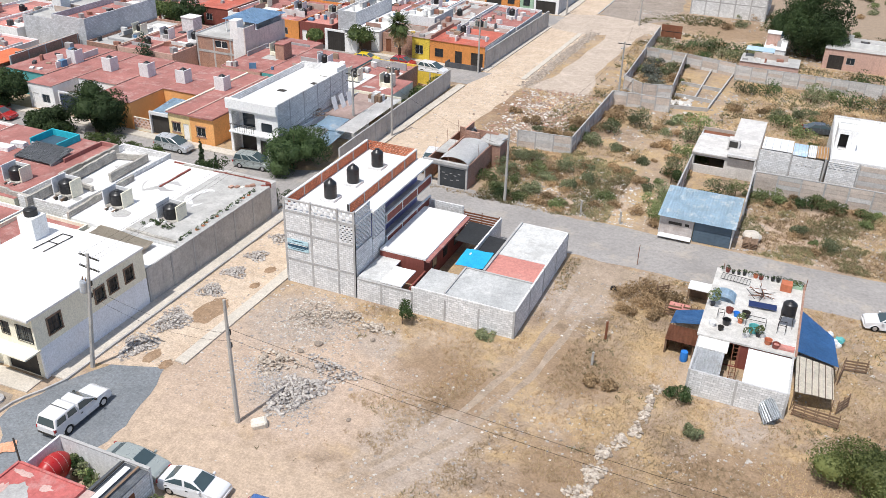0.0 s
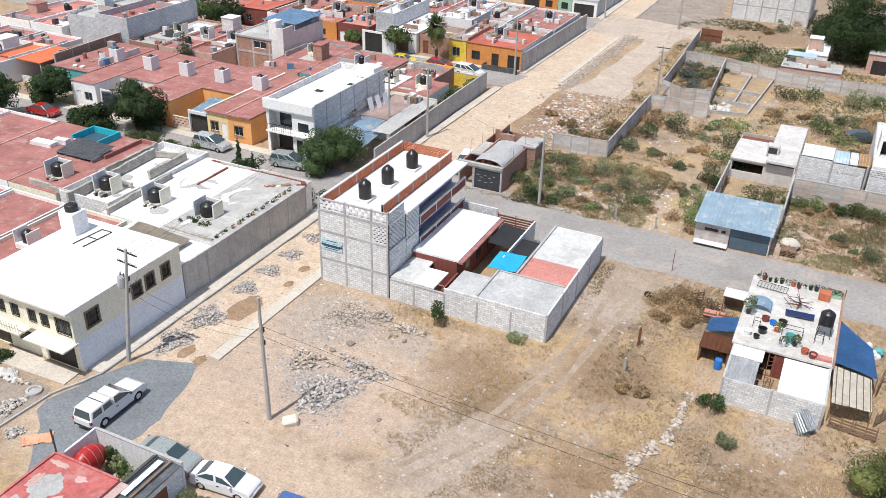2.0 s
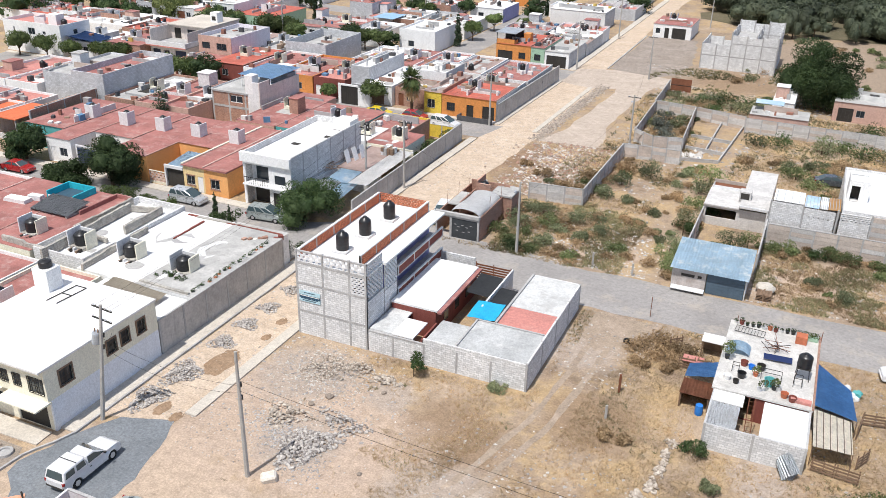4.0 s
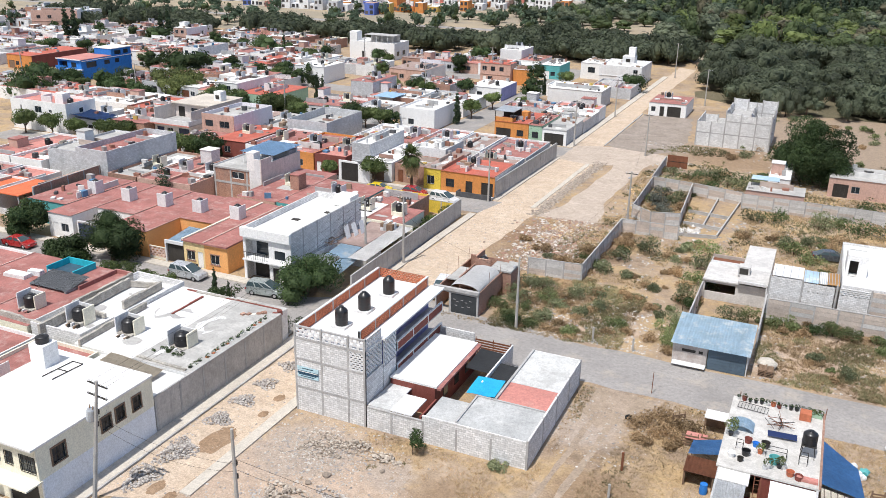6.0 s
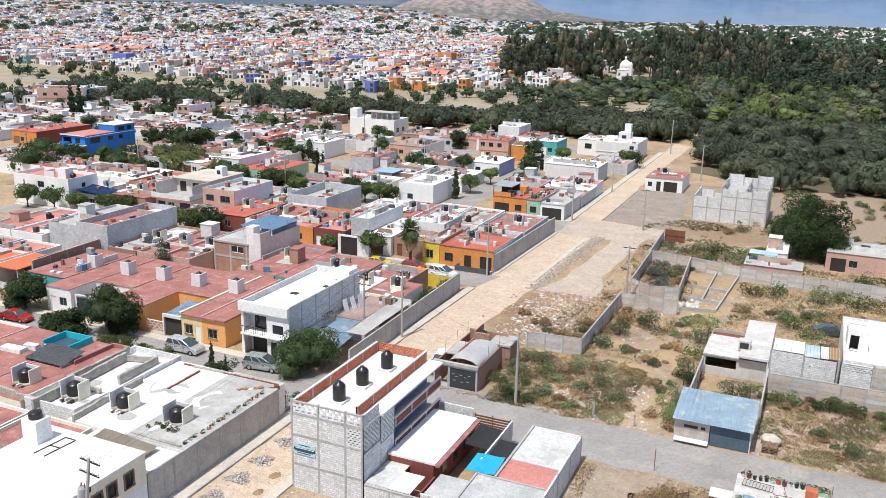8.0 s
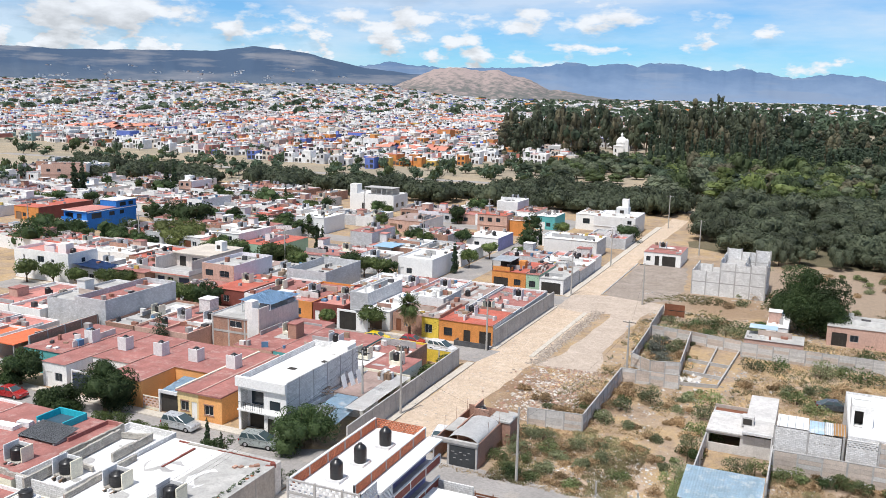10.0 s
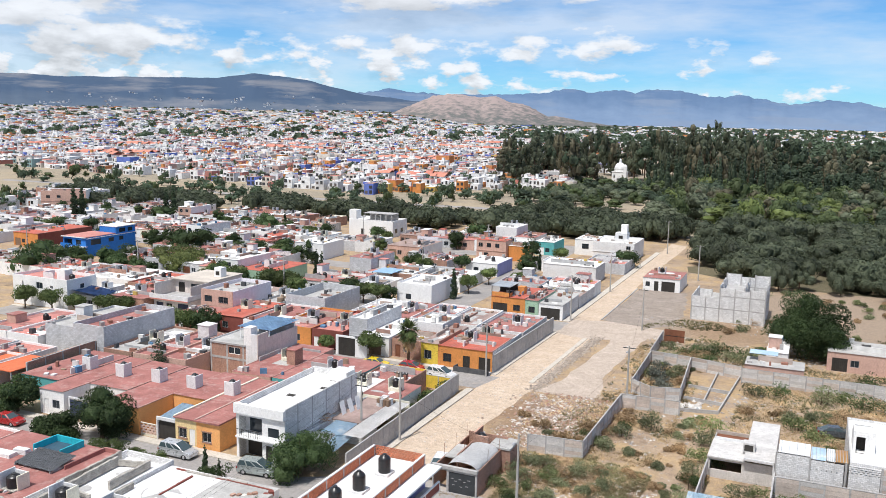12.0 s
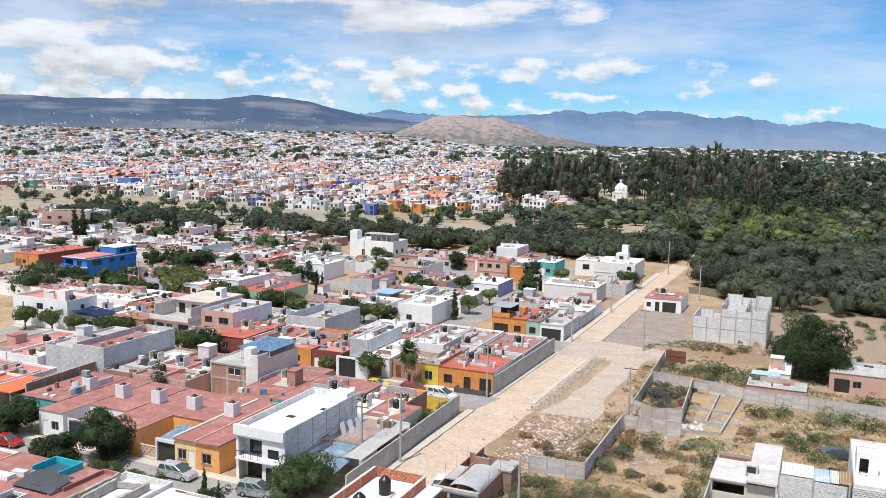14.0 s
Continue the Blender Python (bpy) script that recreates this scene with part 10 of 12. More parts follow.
def chapel():
    t = thing("chapel", Matrix.LocRotScale((-117.5, 540, 0), None, (0.70, 0.70, 0.78)), "white chapel with a dome and lantern before dark woods", "chapel")
    part("wall", pierced(12, 9, 0.5, [(4.6, 7.4, 0.0, 4.2), (1.6, 2.8, 4.5, 7.0), (9.2, 10.4, 4.5, 7.0)], -6, 0, -6), WHITE, t)
    slabs("wall", ((-6, -5.5, -5.5, 6, 0, 9), (5.5, 6, -5.5, 6, 0, 9), (-5.5, 5.5, 5.5, 6, 0, 9)), WHITE, t)
    part("roof", boxes((-6.3, 6.3, -6.3, 6.3, 9, 9.5)), WHITEROOF, t)
    part("drum", lathe(bmesh.new(), [(5.0, 9.5), (5.0, 11.5), (5.3, 11.6), (5.3, 12.0), (4.9, 12.0)], 24), WHITE, t)
    dome = part("dome", lathe(bmesh.new(), [(4.9 * math.cos(a * 0.157), 12.0 + 4.6 * math.sin(a * 0.157)) for a in range(10)] + [(0.0, 16.6)], 24), WHITE, t)
    part("lantern", lathe(bmesh.new(), [(1.0, 16.3), (1.0, 18.2), (1.2, 18.3), (0.7, 19.2), (0.0, 19.8)], 12), WHITE, dome)
    part("bell_tower", boxes((4.4, 7.2, -6.8, -4.0, 0, 13.5)), WHITE, t)
    part("tower_cap", lathe(bmesh.new(), [(1.6, 13.5), (1.2, 14.6), (0.0, 15.6)], 12, 5.8, -5.4), WHITE, t)


chapel()

# ---- vehicles ----


WHEEL = {}


def wheel(parent, x, y, r):
    if "tyre" not in WHEEL:
        bm = lathe(bmesh.new(), [(0.0, -0.28), (0.62, -0.28), (0.9, -0.3), (1.0, -0.22), (1.0, 0.22), (0.9, 0.3), (0.62, 0.28), (0.0, 0.28)], 18)
        WHEEL["tyre"] = mesh_of("tyre", bm, RUBBER)
        bm = lathe(bmesh.new(), [(0.0, -0.32), (0.2, -0.33), (0.58, -0.3), (0.6, -0.27)], 12)
        WHEEL["rim"] = mesh_of("rim", bm, ALU)
    w = new("wheel")
    w.parent = parent
    w.matrix_basis = Matrix.LocRotScale((x, y, r), Euler((radians(-90 if y < 0 else 90), 0, 0)), (r, r, r * 0.8))
    part("tyre", WHEEL["tyre"], None, w)
    part("rim", WHEEL["rim"], None, w)


def shell(profile, half, ends, r=0.07, tuck=0.93):
    """A car body: a side outline of (x, z), as wide as half on both sides, narrowed to the ends and to the top, its upper edges rounded."""
    bm = bmesh.new()
    lo, hi = min(p[0] for p in profile), max(p[0] for p in profile)
    top = max(p[1] for p in profile)
    sides = []
    for s in (-1, 1):
        ring = []
        for x, z in profile:
            u = abs((x - (lo + hi) / 2) / ((hi - lo) / 2))
            k = half * (1 - ends * u ** 4) * (1 - (1 - tuck) * max(0.0, (z - 0.55 * top) / (0.45 * top)))
            ring.append(bm.verts.new((x, s * k, z)))
        sides.append(ring)
    n = len(profile)
    for i in range(n):
        j = (i + 1) % n
        bm.faces.new((sides[0][i], sides[0][j], sides[1][j], sides[1][i]))
    bm.faces.new(sides[0]), bm.faces.new(sides[1][::-1])
    floor_z = min(p[1] for p in profile) + 0.12
    rim = [e for e in bm.edges if min(v.co.z for v in e.verts) > floor_z + 0.1 and (abs(e.verts[0].co.y - e.verts[1].co.y) < half or min(abs(e.verts[0].co.x - lo), abs(e.verts[0].co.x - hi)) < 0.3)]
    bmesh.ops.bevel(bm, geom=rim, offset=r, segments=3, affect="EDGES", profile=0.5, clamp_overlap=True)
    return bm


def arch(x, r, z0, n=8):
    """Points of a wheel arch in a side outline, front to back."""
    return [(x + r * math.cos(a), max(z0, r * 0.86 + r * math.sin(a))) for a in (math.pi * (i / n * 1.1 - 0.05) for i in range(n + 1))]


def cabin(A, B, C, D, wb, wt, r):
    """The upper part: base and roof points (x, z) from back to front; half widths at belt and roof."""
    bm = bmesh.new()
    v = [[bm.verts.new((x, s * w, z)) for (x, z), w in ((A, wb), (B, wt), (C, wt), (D, wb))] for s in (-1, 1)]
    for i in range(4):
        j = (i + 1) % 4
        bm.faces.new((v[0][i], v[0][j], v[1][j], v[1][i]))
    bm.faces.new(v[0]), bm.faces.new(v[1][::-1])
    high = [e for e in bm.edges if max(q.co.z for q in e.verts) > max(A[1], D[1]) + 0.1]
    bmesh.ops.bevel(bm, geom=high, offset=r, segments=3, affect="EDGES", profile=0.5, clamp_overlap=True)
    return bm


def pane_on(corners, inset, proud=0.008):
    """A thin sheet of glass on a flat face given by four corners, drawn in from its rim."""
    p = [Vector(c) for c in corners]
    mid = sum(p, Vector()) / 4
    nrm = (p[2] - p[0]).cross(p[3] - p[1]).normalized()
    if nrm.dot(mid - Vector((mid.x * 0.3, 0, 0.6))) < 0:
        nrm = -nrm
    bm = bmesh.new()
    q = [c + (mid - c).normalized() * inset for c in p]
    low, top = ([bm.verts.new(c + nrm * k) for c in q] for k in (-0.02, proud))
    for i in range(4):
        j = (i + 1) % 4
        bm.faces.new((low[i], low[j], top[j], top[i]))
    bm.faces.new(low[::-1]), bm.faces.new(top)
    return bm


CARS_BY_KIND = {
    # half width, wheel x, wheel radius, ground gap, outline over the back, outline over the nose, cabin points, belt and roof half widths
    "sedan": (0.86, (-1.35, 1.38), 0.31, 0.22, [(-2.2, 0.36), (-2.26, 0.62), (-2.2, 0.88), (-1.6, 0.95), (1.0, 0.93)], [(2.0, 0.78), (2.2, 0.66), (2.22, 0.36)], ((-1.75, 0.92), (-1.0, 1.40), (0.30, 1.42), (1.15, 0.90)), 0.79, 0.60),
    "hatch": (0.84, (-1.2, 1.25), 0.31, 0.22, [(-1.9, 0.36), (-1.97, 0.62), (-1.92, 0.96), (0.8, 0.94)], [(1.75, 0.80), (1.95, 0.66), (1.97, 0.36)], ((-1.9, 0.93), (-1.5, 1.44), (0.15, 1.48), (1.1, 0.91)), 0.78, 0.60),
    "van": (0.92, (-1.45, 1.45), 0.33, 0.24, [(-2.3, 0.38), (-2.36, 0.66), (-2.3, 1.05), (1.1, 1.02)], [(2.0, 0.90), (2.28, 0.74), (2.32, 0.38)], ((-2.26, 1.02), (-2.0, 1.68), (0.1, 1.74), (1.45, 1.0)), 0.86, 0.70),
    "pickup": (0.93, (-1.58, 1.66), 0.38, 0.36, [(-2.62, 0.50), (-2.66, 0.72), (-2.64, 1.10), (1.15, 1.08)], [(2.3, 1.00), (2.55, 0.86), (2.58, 0.48)], ((-0.50, 1.06), (-0.42, 1.70), (0.28, 1.72), (1.22, 1.06)), 0.86, 0.72),
}


def car(kind, x, y, heading, paint, label, z=0.03):
    """heading: degrees from +x. kind: sedan, hatch, van, pickup."""
    t = thing("pickup_truck" if kind == "pickup" else "car", pose(x, y, z, 0, 0, heading), label, "pickup truck" if kind == "pickup" else "car")
    half, ax, rr, gap, back, nose, (A, B, C, D), wb, wt = CARS_BY_KIND[kind]
    outline = back + nose + [(nose[-1][0] - 0.1, gap)]
    for a in ax[::-1]:
        outline += arch(a, rr * 1.16, gap)
    outline.append((back[0][0] + 0.1, gap))
    part("body", shell(outline, half, 0.10), paint, t, smooth=False)
    part("underbody", boxes((back[0][0] + 0.3, nose[-1][0] - 0.3, -half * 0.7, half * 0.7, gap - 0.05, 0.7)), RUBBER, t, "dark underbody")
    part("cabin", cabin(A, B, C, D, wb, wt, 0.07), paint, t)
    part("windscreen", pane_on(((D[0], -wb, D[1]), (C[0], -wt, C[1]), (C[0], wt, C[1]), (D[0], wb, D[1])), 0.10), CARGLASS, t, "dark windscreen")
    camper = kind == "pickup"
    if not camper:
        part("rear_window", pane_on(((A[0], -wb, A[1]), (B[0], -wt, B[1]), (B[0], wt, B[1]), (A[0], wb, A[1])), 0.12), CARGLASS, t, "dark car glass")
    cuts = [0.0, 1.0] if camper else [0.0, 0.52, 1.0] if kind != "van" else [0.0, 0.34, 0.66, 1.0]
    for s in (-1, 1):
        for f, g in zip(cuts, cuts[1:]):
            low = [A[0] + (D[0] - A[0]) * k for k in (f, g)]
            high = [B[0] + (C[0] - B[0]) * k for k in (f, g)]
            zl, zh = A[1] + 0.05, (B[1] + C[1]) / 2 - 0.03
            part("side_window", pane_on(((low[0], s * wb * 0.985, zl), (high[0], s * (wt + 0.015), zh), (high[1], s * (wt + 0.015), zh), (low[1], s * wb * 0.985, zl)), 0.10, 0.014), CARGLASS, t, "dark car glass")
            part("door_handle", boxes((low[0] + 0.12, low[0] + 0.30, s * half * 0.97 - 0.02, s * half * 0.97 + 0.02, A[1] - 0.2, A[1] - 0.16)), IRON, t)
    if camper:  # white shell over the bed, glazed all round
        E, F, G, H = (-2.62, 1.10), (-2.42, 1.76), (-0.60, 1.80), (-0.53, 1.10)
        part("camper_shell", cabin(E, F, G, H, 0.89, 0.76, 0.08), paint, t, "white camper shell")
        for s in (-1, 1):
            for a, b in ((0.06, 0.50), (0.54, 0.97)):
                low, high = [E[0] + (H[0] - E[0]) * k for k in (a, b)], [F[0] + (G[0] - F[0]) * k for k in (a, b)]
                part("side_window", pane_on(((low[0], s * 0.868, 1.22), (high[0], s * 0.785, 1.68), (high[1], s * 0.785, 1.68), (low[1], s * 0.868, 1.22)), 0.06, 0.02), CARGLASS, t, "dark car glass")
        part("rear_window", pane_on(((E[0], -0.89, E[1]), (F[0], -0.76, F[1]), (F[0], 0.76, F[1]), (E[0], 0.89, E[1])), 0.16, 0.01), CARGLASS, t, "dark car glass")
        part("tailgate", boxes((-2.685, -2.655, -0.7, 0.7, 0.62, 1.02)), paint, t)
        part("roof_rail", bar(bmesh.new(), (-1.3, -0.74, 1.83), (-1.3, 0.74, 1.83), 0.025), IRON, t)
    fx, rx, z1 = nose[-1][0], back[1][0], 0.60 if not camper else 0.78
    for s in (-1, 1):
        part("headlight", boxes((fx - 0.14, fx + 0.006, s * 0.56 - 0.14, s * 0.56 + 0.14, z1 - 0.06, z1 + 0.06)), ALU, t, "clear headlight")
        part("tail_light", boxes((rx - 0.02, rx + 0.12, s * (half - 0.17) - 0.08, s * (half - 0.17) + 0.08, z1 + 0.06, z1 + 0.26)), TAIL, t, "red tail light")
        part("mirror", bevelled(D[0] - 0.32, D[0] - 0.16, s * (half + 0.06) - 0.09, s * (half + 0.06) + 0.09, D[1] + 0.04, D[1] + 0.18, 0.03), paint if not camper else IRON, t)
        for a in ax:
            wheel(t, a, s * (half - 0.10), rr)
    trim = paint if not camper else IRON
    part("bumper", bevelled(fx - 0.12, fx + 0.06, -half * 0.86, half * 0.86, gap + 0.08, gap + 0.26, 0.04), trim, t)
    part("bumper", bevelled(back[0][0] - 0.08, back[0][0] + 0.12, -half * 0.86, half * 0.86, gap + 0.08, gap + 0.26, 0.04), trim, t)
    return t


TAIL = gloss("red lamp glass", (0.35, 0.02, 0.02), 0.2)
CARW = gloss("white car paint", (0.75, 0.75, 0.76), 0.25, 0, 0.5)
CARS = gloss("silver car paint", (0.60, 0.62, 0.64), 0.3, 0.4, 0.5)
CARG = gloss("grey green car paint", (0.38, 0.42, 0.41), 0.3, 0.3, 0.5)
CARR = gloss("red car paint", (0.42, 0.03, 0.03), 0.25, 0, 0.5)
CARY = gloss("yellow car paint", (0.75, 0.55, 0.02), 0.25, 0, 0.5)
CARD = gloss("dark car paint", (0.08, 0.09, 0.10), 0.25, 0.2, 0.5)
car("pickup", -41.3, 33.3, 90.5, CARW, "white pickup truck with a camper shell on grey chippings", 0.04)
car("sedan", -34.1, 31.05, 1, CARG, "grey green saloon car parked by a wall")
car("hatch", -23.5, 30.7, 3, gloss("blue car paint", (0.06, 0.14, 0.36), 0.25, 0, 0.5), "blue hatchback parked on the sandy track")
car("sedan", -29.4, 30.95, 5, CARW, "white saloon car parked on the sandy track")
car("van", -66.6, 75.3, 0, CARS, "silver people carrier parked at the kerb")
car("van", -55.2, 75.2, 6, CARG, "dark grey people carrier parked under a tree")
car("van", -51.6, 117.3, -8, CARW, "white people carrier parked at the kerb")
car("hatch", -57.3, 118.6, 0, CARR, "red hatchback parked under a palm")
car("sedan", -63.4, 117.8, 4, CARY, "bright yellow car parked at the kerb")
car("sedan", -93.0, 73.9, 3, CARR, "red saloon car parked at the kerb")
car("van", -37.3, 84.6, -80, CARW, "white van beside the brick garage")
car("sedan", 4.0, 117.4, 10, CARD, "dark saloon car in an overgrown yard")
car("sedan", 11.5, 70.65, 188, CARW, "white saloon car parked beside the road")
car("sedan", -170.5, 158.5, 0, CARW, "white car parked on the street")

# ---- poles and wires ----


def utility_pole(x, y, h, label="grey concrete utility pole with cross-arms", arms=2, drum=False, lamp=False, lean=(0, 0), turn=0):
    t = thing("utility_pole", pose(x, y, 0, lean[0], lean[1], turn), label, "utility pole", "utility poles")
    bm = lathe(bmesh.new(), [(0.0, -0.2), (0.19, -0.2), (0.17, 0.3), (0.10, h), (0.0, h)], 8)
    part("shaft", bm, POLEC, t)
    for i in range(arms):
        z = h - 0.35 - i * 0.9
        part("crossarm", boxes((-0.9, 0.9, -0.05 + 0.1, 0.05 + 0.1, z - 0.05, z + 0.05)), IRON, t)
        for u in (-0.8, -0.3, 0.3, 0.8):
            part("insulator", lathe(bmesh.new(), [(0.0, 0.0), (0.05, 0.0), (0.03, 0.06), (0.055, 0.1), (0.03, 0.16), (0.0, 0.18)], 8, u, 0.1, z + 0.05), GREYP, t)
    for z in (h * 0.72, h * 0.62):
        part("wire_rack", boxes((-0.06, 0.06, 0.08, 0.28, z, z + 0.35)), IRON, t)
    if drum:
        d = part("transformer", lathe(bmesh.new(), [(0.0, 0.0), (0.30, 0.0), (0.33, 0.05), (0.33, 0.85), (0.28, 0.95), (0.0, 0.97)], 16, -0.45, 0.0, h * 0.66), ZINC, t, "pale grey transformer drum")
        for u in (-0.6, -0.3):
            part("bushing", lathe(bmesh.new(), [(0.0, 0.0), (0.05, 0.0), (0.06, 0.1), (0.03, 0.3), (0.0, 0.32)], 8, u, 0.0, h * 0.66 + 0.95), WOOD, d)
    if lamp:
        bm = bar(bmesh.new(), (0, 0.05, h * 0.86), (0, -1.3, h * 0.93), 0.03)
        part("lamp_arm", bm, ALU, t)
        part("lamp_head", bevelled(-0.12, 0.12, -1.75, -1.2, h * 0.93 - 0.06, h * 0.93 + 0.06, 0.03), ALU, t)
    return t


def wire(a, b, sag, r=0.011, label="thin dark overhead wire"):
    n = 14
    pts = []
    for i in range(n + 1):
        f = i / n
        pts.append(Vector(a).lerp(Vector(b), f) - Vector((0, 0, sag * 4 * f * (1 - f))))
    bm = bmesh.new()
    rings = []
    for p in pts:
        rings.append([bm.verts.new(p + Vector((0, r * math.cos(k * 2.094), r * math.sin(k * 2.094)))) if abs(a[0] - b[0]) > abs(a[1] - b[1]) else bm.verts.new(p + Vector((r * math.cos(k * 2.094), 0, r * math.sin(k * 2.094)))) for k in range(3)])
    for u, v in zip(rings, rings[1:]):
        for k in range(3):
            bm.faces.new((u[k], u[(k + 1) % 3], v[(k + 1) % 3], v[k]))
    ob = part("overhead_wire", bm, RUBBER)
    return tagged(ob, label, "wire", "overhead wires")


utility_pole(-44.5, 38.2, 9.8, "leaning concrete utility pole with a transformer drum", 2, True, lean=(-4.5, 5.5), turn=0)
utility_pole(-30.9, 37.6, 10.1, "tall bare concrete utility pole in the field", 0)
utility_pole(-26.3, 79.6, 8.2, "concrete utility pole with a street lamp", 0, lamp=True)
utility_pole(-49.6, 88.6, 8.4, arms=2)
utility_pole(-45.5, 91.0, 9.0, arms=1)
utility_pole(-23.5, 119.9, 8.0, "concrete utility pole with a street lamp", 1, lamp=True)
utility_pole(-29.6, 162.3, 8.2, arms=1)
utility_pole(-45.6, 120.8, 8.6, arms=1)
utility_pole(-44.0, 163.5, 9.2, arms=1)
utility_pole(-43.6, 196.0, 8.8, arms=1)
utility_pole(-27.0, 221.0, 9.0, arms=1)
utility_pole(-41.5, 262.0, 10.0, arms=1)
utility_pole(14.0, 176.0, 11.0, arms=1)
for x, y in ((-108, 157.6), (-150, 157.6), (-190, 160), (-92, 196), (-130, 233), (-170, 196), (-88, 232)):
    utility_pole(x, y, 9.0, arms=1)
for dz in (7.9, 7.1):
    wire((-30.9, 37.6, dz), (9.0, 35.9, dz), 0.45, 0.013)
wire((-30.9, 37.6, 7.5), (-43.8, 38.8, 7.0), 0.7)
wire((-30.9, 37.6, 6.9), (-43.9, 38.8, 6.2), 0.9)
wire((-43.9, 38.8, 6.6), (-46.3, 42.0, 5.0), 0.3)
for dx in (-0.8, 0.3, 0.8):
    wire((-43.6 + dx, 39.1, 9.4), (-49.6 + dx, 88.6, 8.1), 0.8)
    wire((-49.6 + dx, 88.6, 8.1), (-45.6 + dx, 120.8, 8.3), 0.6)
    wire((-45.6 + dx, 120.8, 8.3), (-44.0 + dx, 163.5, 8.9), 0.8)
    wire((-44.0 + dx, 163.5, 8.9), (-43.6 + dx, 196.0, 8.5), 0.6)
wire((-26.3, 79.6, 6.5), (-23.5, 119.9, 6.5), 0.8)
wire((-26.3, 79.6, 6.2), (-45.5, 91.0, 6.6), 0.6)
wire((-23.5, 119.9, 6.5), (-29.6, 162.3, 6.5), 0.8)

# ---- corner house at the near edge: red roof, gas tank, plants along its wall ----


def blot(cx, cy, z, rx, ry, mat, parent, seed, name="roof_patch"):
    """A thin ragged patch lying on a flat roof."""
    r = random.Random(seed)
    bm = bmesh.new()
    ring = [(cx + rx * k * math.cos(a * 0.2856), cy + ry * k * math.sin(a * 0.2856)) for a in range(22) for k in (r.uniform(0.62, 1.05),)]
    bm.faces.new([bm.verts.new((x, y, z)) for x, y in ring])
    return part(name, bm, mat, parent)


def corner_house():
    red = surface("peeling red roof", (0.46, 0.13, 0.12), 0.85, 0.3, 0.5, 1.0, (0.50, 0.30, 0.28))
    t = thing("house", pose(0, 0, 0), "low house with a peeling red and grey roof", "house")
    part("roof", boxes((-38.4, -33.2, 12.0, 26.25, 2.75, 2.95)), red, t)
    slabs("wall", ((-38.2, -33.4, 26.0, 26.15, 0, 2.75), (-33.55, -33.4, 12.2, 26.0, 0, 2.75), (-38.2, -38.05, 12.2, 26.0, 0, 2.75)), GREYP, t)
    slabs("curb", ((-38.4, -33.2, 26.1, 26.25, 2.95, 3.06), (-38.4, -38.25, 12.0, 26.1, 2.95, 3.06)), red, t)
    pinkish = surface("bare pink roof coat", (0.62, 0.42, 0.38), 0.9, 0.3, 1.0, 0.6, (0.42, 0.16, 0.14))
    for i, (cx, cy, rx, ry, m) in enumerate(((-36.6, 23.9, 1.1, 1.3, CONC), (-37.4, 21.6, 0.7, 1.2, CONC), (-35.2, 25.2, 0.5, 0.3, pinkish), (-37.3, 25.6, 0.9, 0.25, pinkish), (-35.0, 22.4, 0.9, 1.4, pinkish), (-37.6, 23.9, 0.35, 0.8, pinkish))):
        blot(cx, cy, 2.956 + 0.003 * i, rx, ry, m, t, i)
    part("vent_pipe", bar(bmesh.new(), (-38.2, 26.15, 2.9), (-38.9, 26.6, 4.3), 0.06), IRON, t)
    w = thing("yard_wall", pose(0, 0, 0), "plastered grey yard wall with climbing plants", "wall", "yard walls")
    part("panel", boxes((-38.3, -31.2, 29.25, 29.4, 0, 2.55)), GREYP, w)
    part("panel", boxes((-38.45, -38.3, 26.26, 29.4, 0, 2.55)), GREYP, w)
    part("cap", boxes((-38.3, -31.2, 29.22, 29.43, 2.55, 2.62)), CONC, w)
    g = thing("gas_tank", pose(-37.45, 27.7, 1.5), "red rounded cistern between wall and roof", "tank")
    bm = bmesh.new()
    bmesh.ops.create_uvsphere(bm, u_segments=24, v_segments=14, radius=1.0, matrix=Matrix.Diagonal((0.75, 1.25, 1.0, 1)))
    part("shell", bm, gloss("red enamel", (0.45, 0.02, 0.02), 0.35), g, smooth=True)
    for k in (-0.5, 0.0, 0.5):
        ring = [(0.76 * math.sqrt(1 - (k / 1.25) ** 2) * math.cos(a * 0.349), k, 1.01 * math.sqrt(1 - (k / 1.25) ** 2) * math.sin(a * 0.349)) for a in range(10)]
        bm = bmesh.new()
        low, top = ([bm.verts.new((x, y + e, z)) for x, y, z in ring] for e in (-0.012, 0.012))
        for i in range(9):
            bm.faces.new((low[i], low[i + 1], top[i + 1], top[i]))
        part("seam", bm, surface("pale seam", (0.60, 0.45, 0.42), 0.8), g)
    part("stand", boxes((-0.6, 0.6, -0.5, 0.5, -1.5, -0.7)), CONC, g)
    for i in range(8):
        plant("climbing_plant", -37.2 + i * 0.48, 28.95 - 0.17 * i, 3.1 - 0.2 * (i % 4) - 0.08 * i, 0.5, "bush", ("scrub", "dark", "olive")[i % 3], 420, 0.07, "climbing green plant against a yard wall", "plant", "wall plants", variant=i % 3)
    z = thing("lean_to", pose(0, 0, 0), "lean-to with a corrugated zinc roof", "shed")
    zinc = surface("dark corrugated sheet", (0.16, 0.17, 0.18), 0.5, 0.3, 0.8, 0.5, (0.4, 0.4, 0.4), metal=0.3)
    n = 36
    bm = bmesh.new()
    rows = [[bm.verts.new((-33.4 + 2.2 * i / n, y, 2.6 + 0.045 * (i % 2) - h)) for i in range(n + 1)] for y, h in ((23.0, 0.0), (29.2, 0.15))]
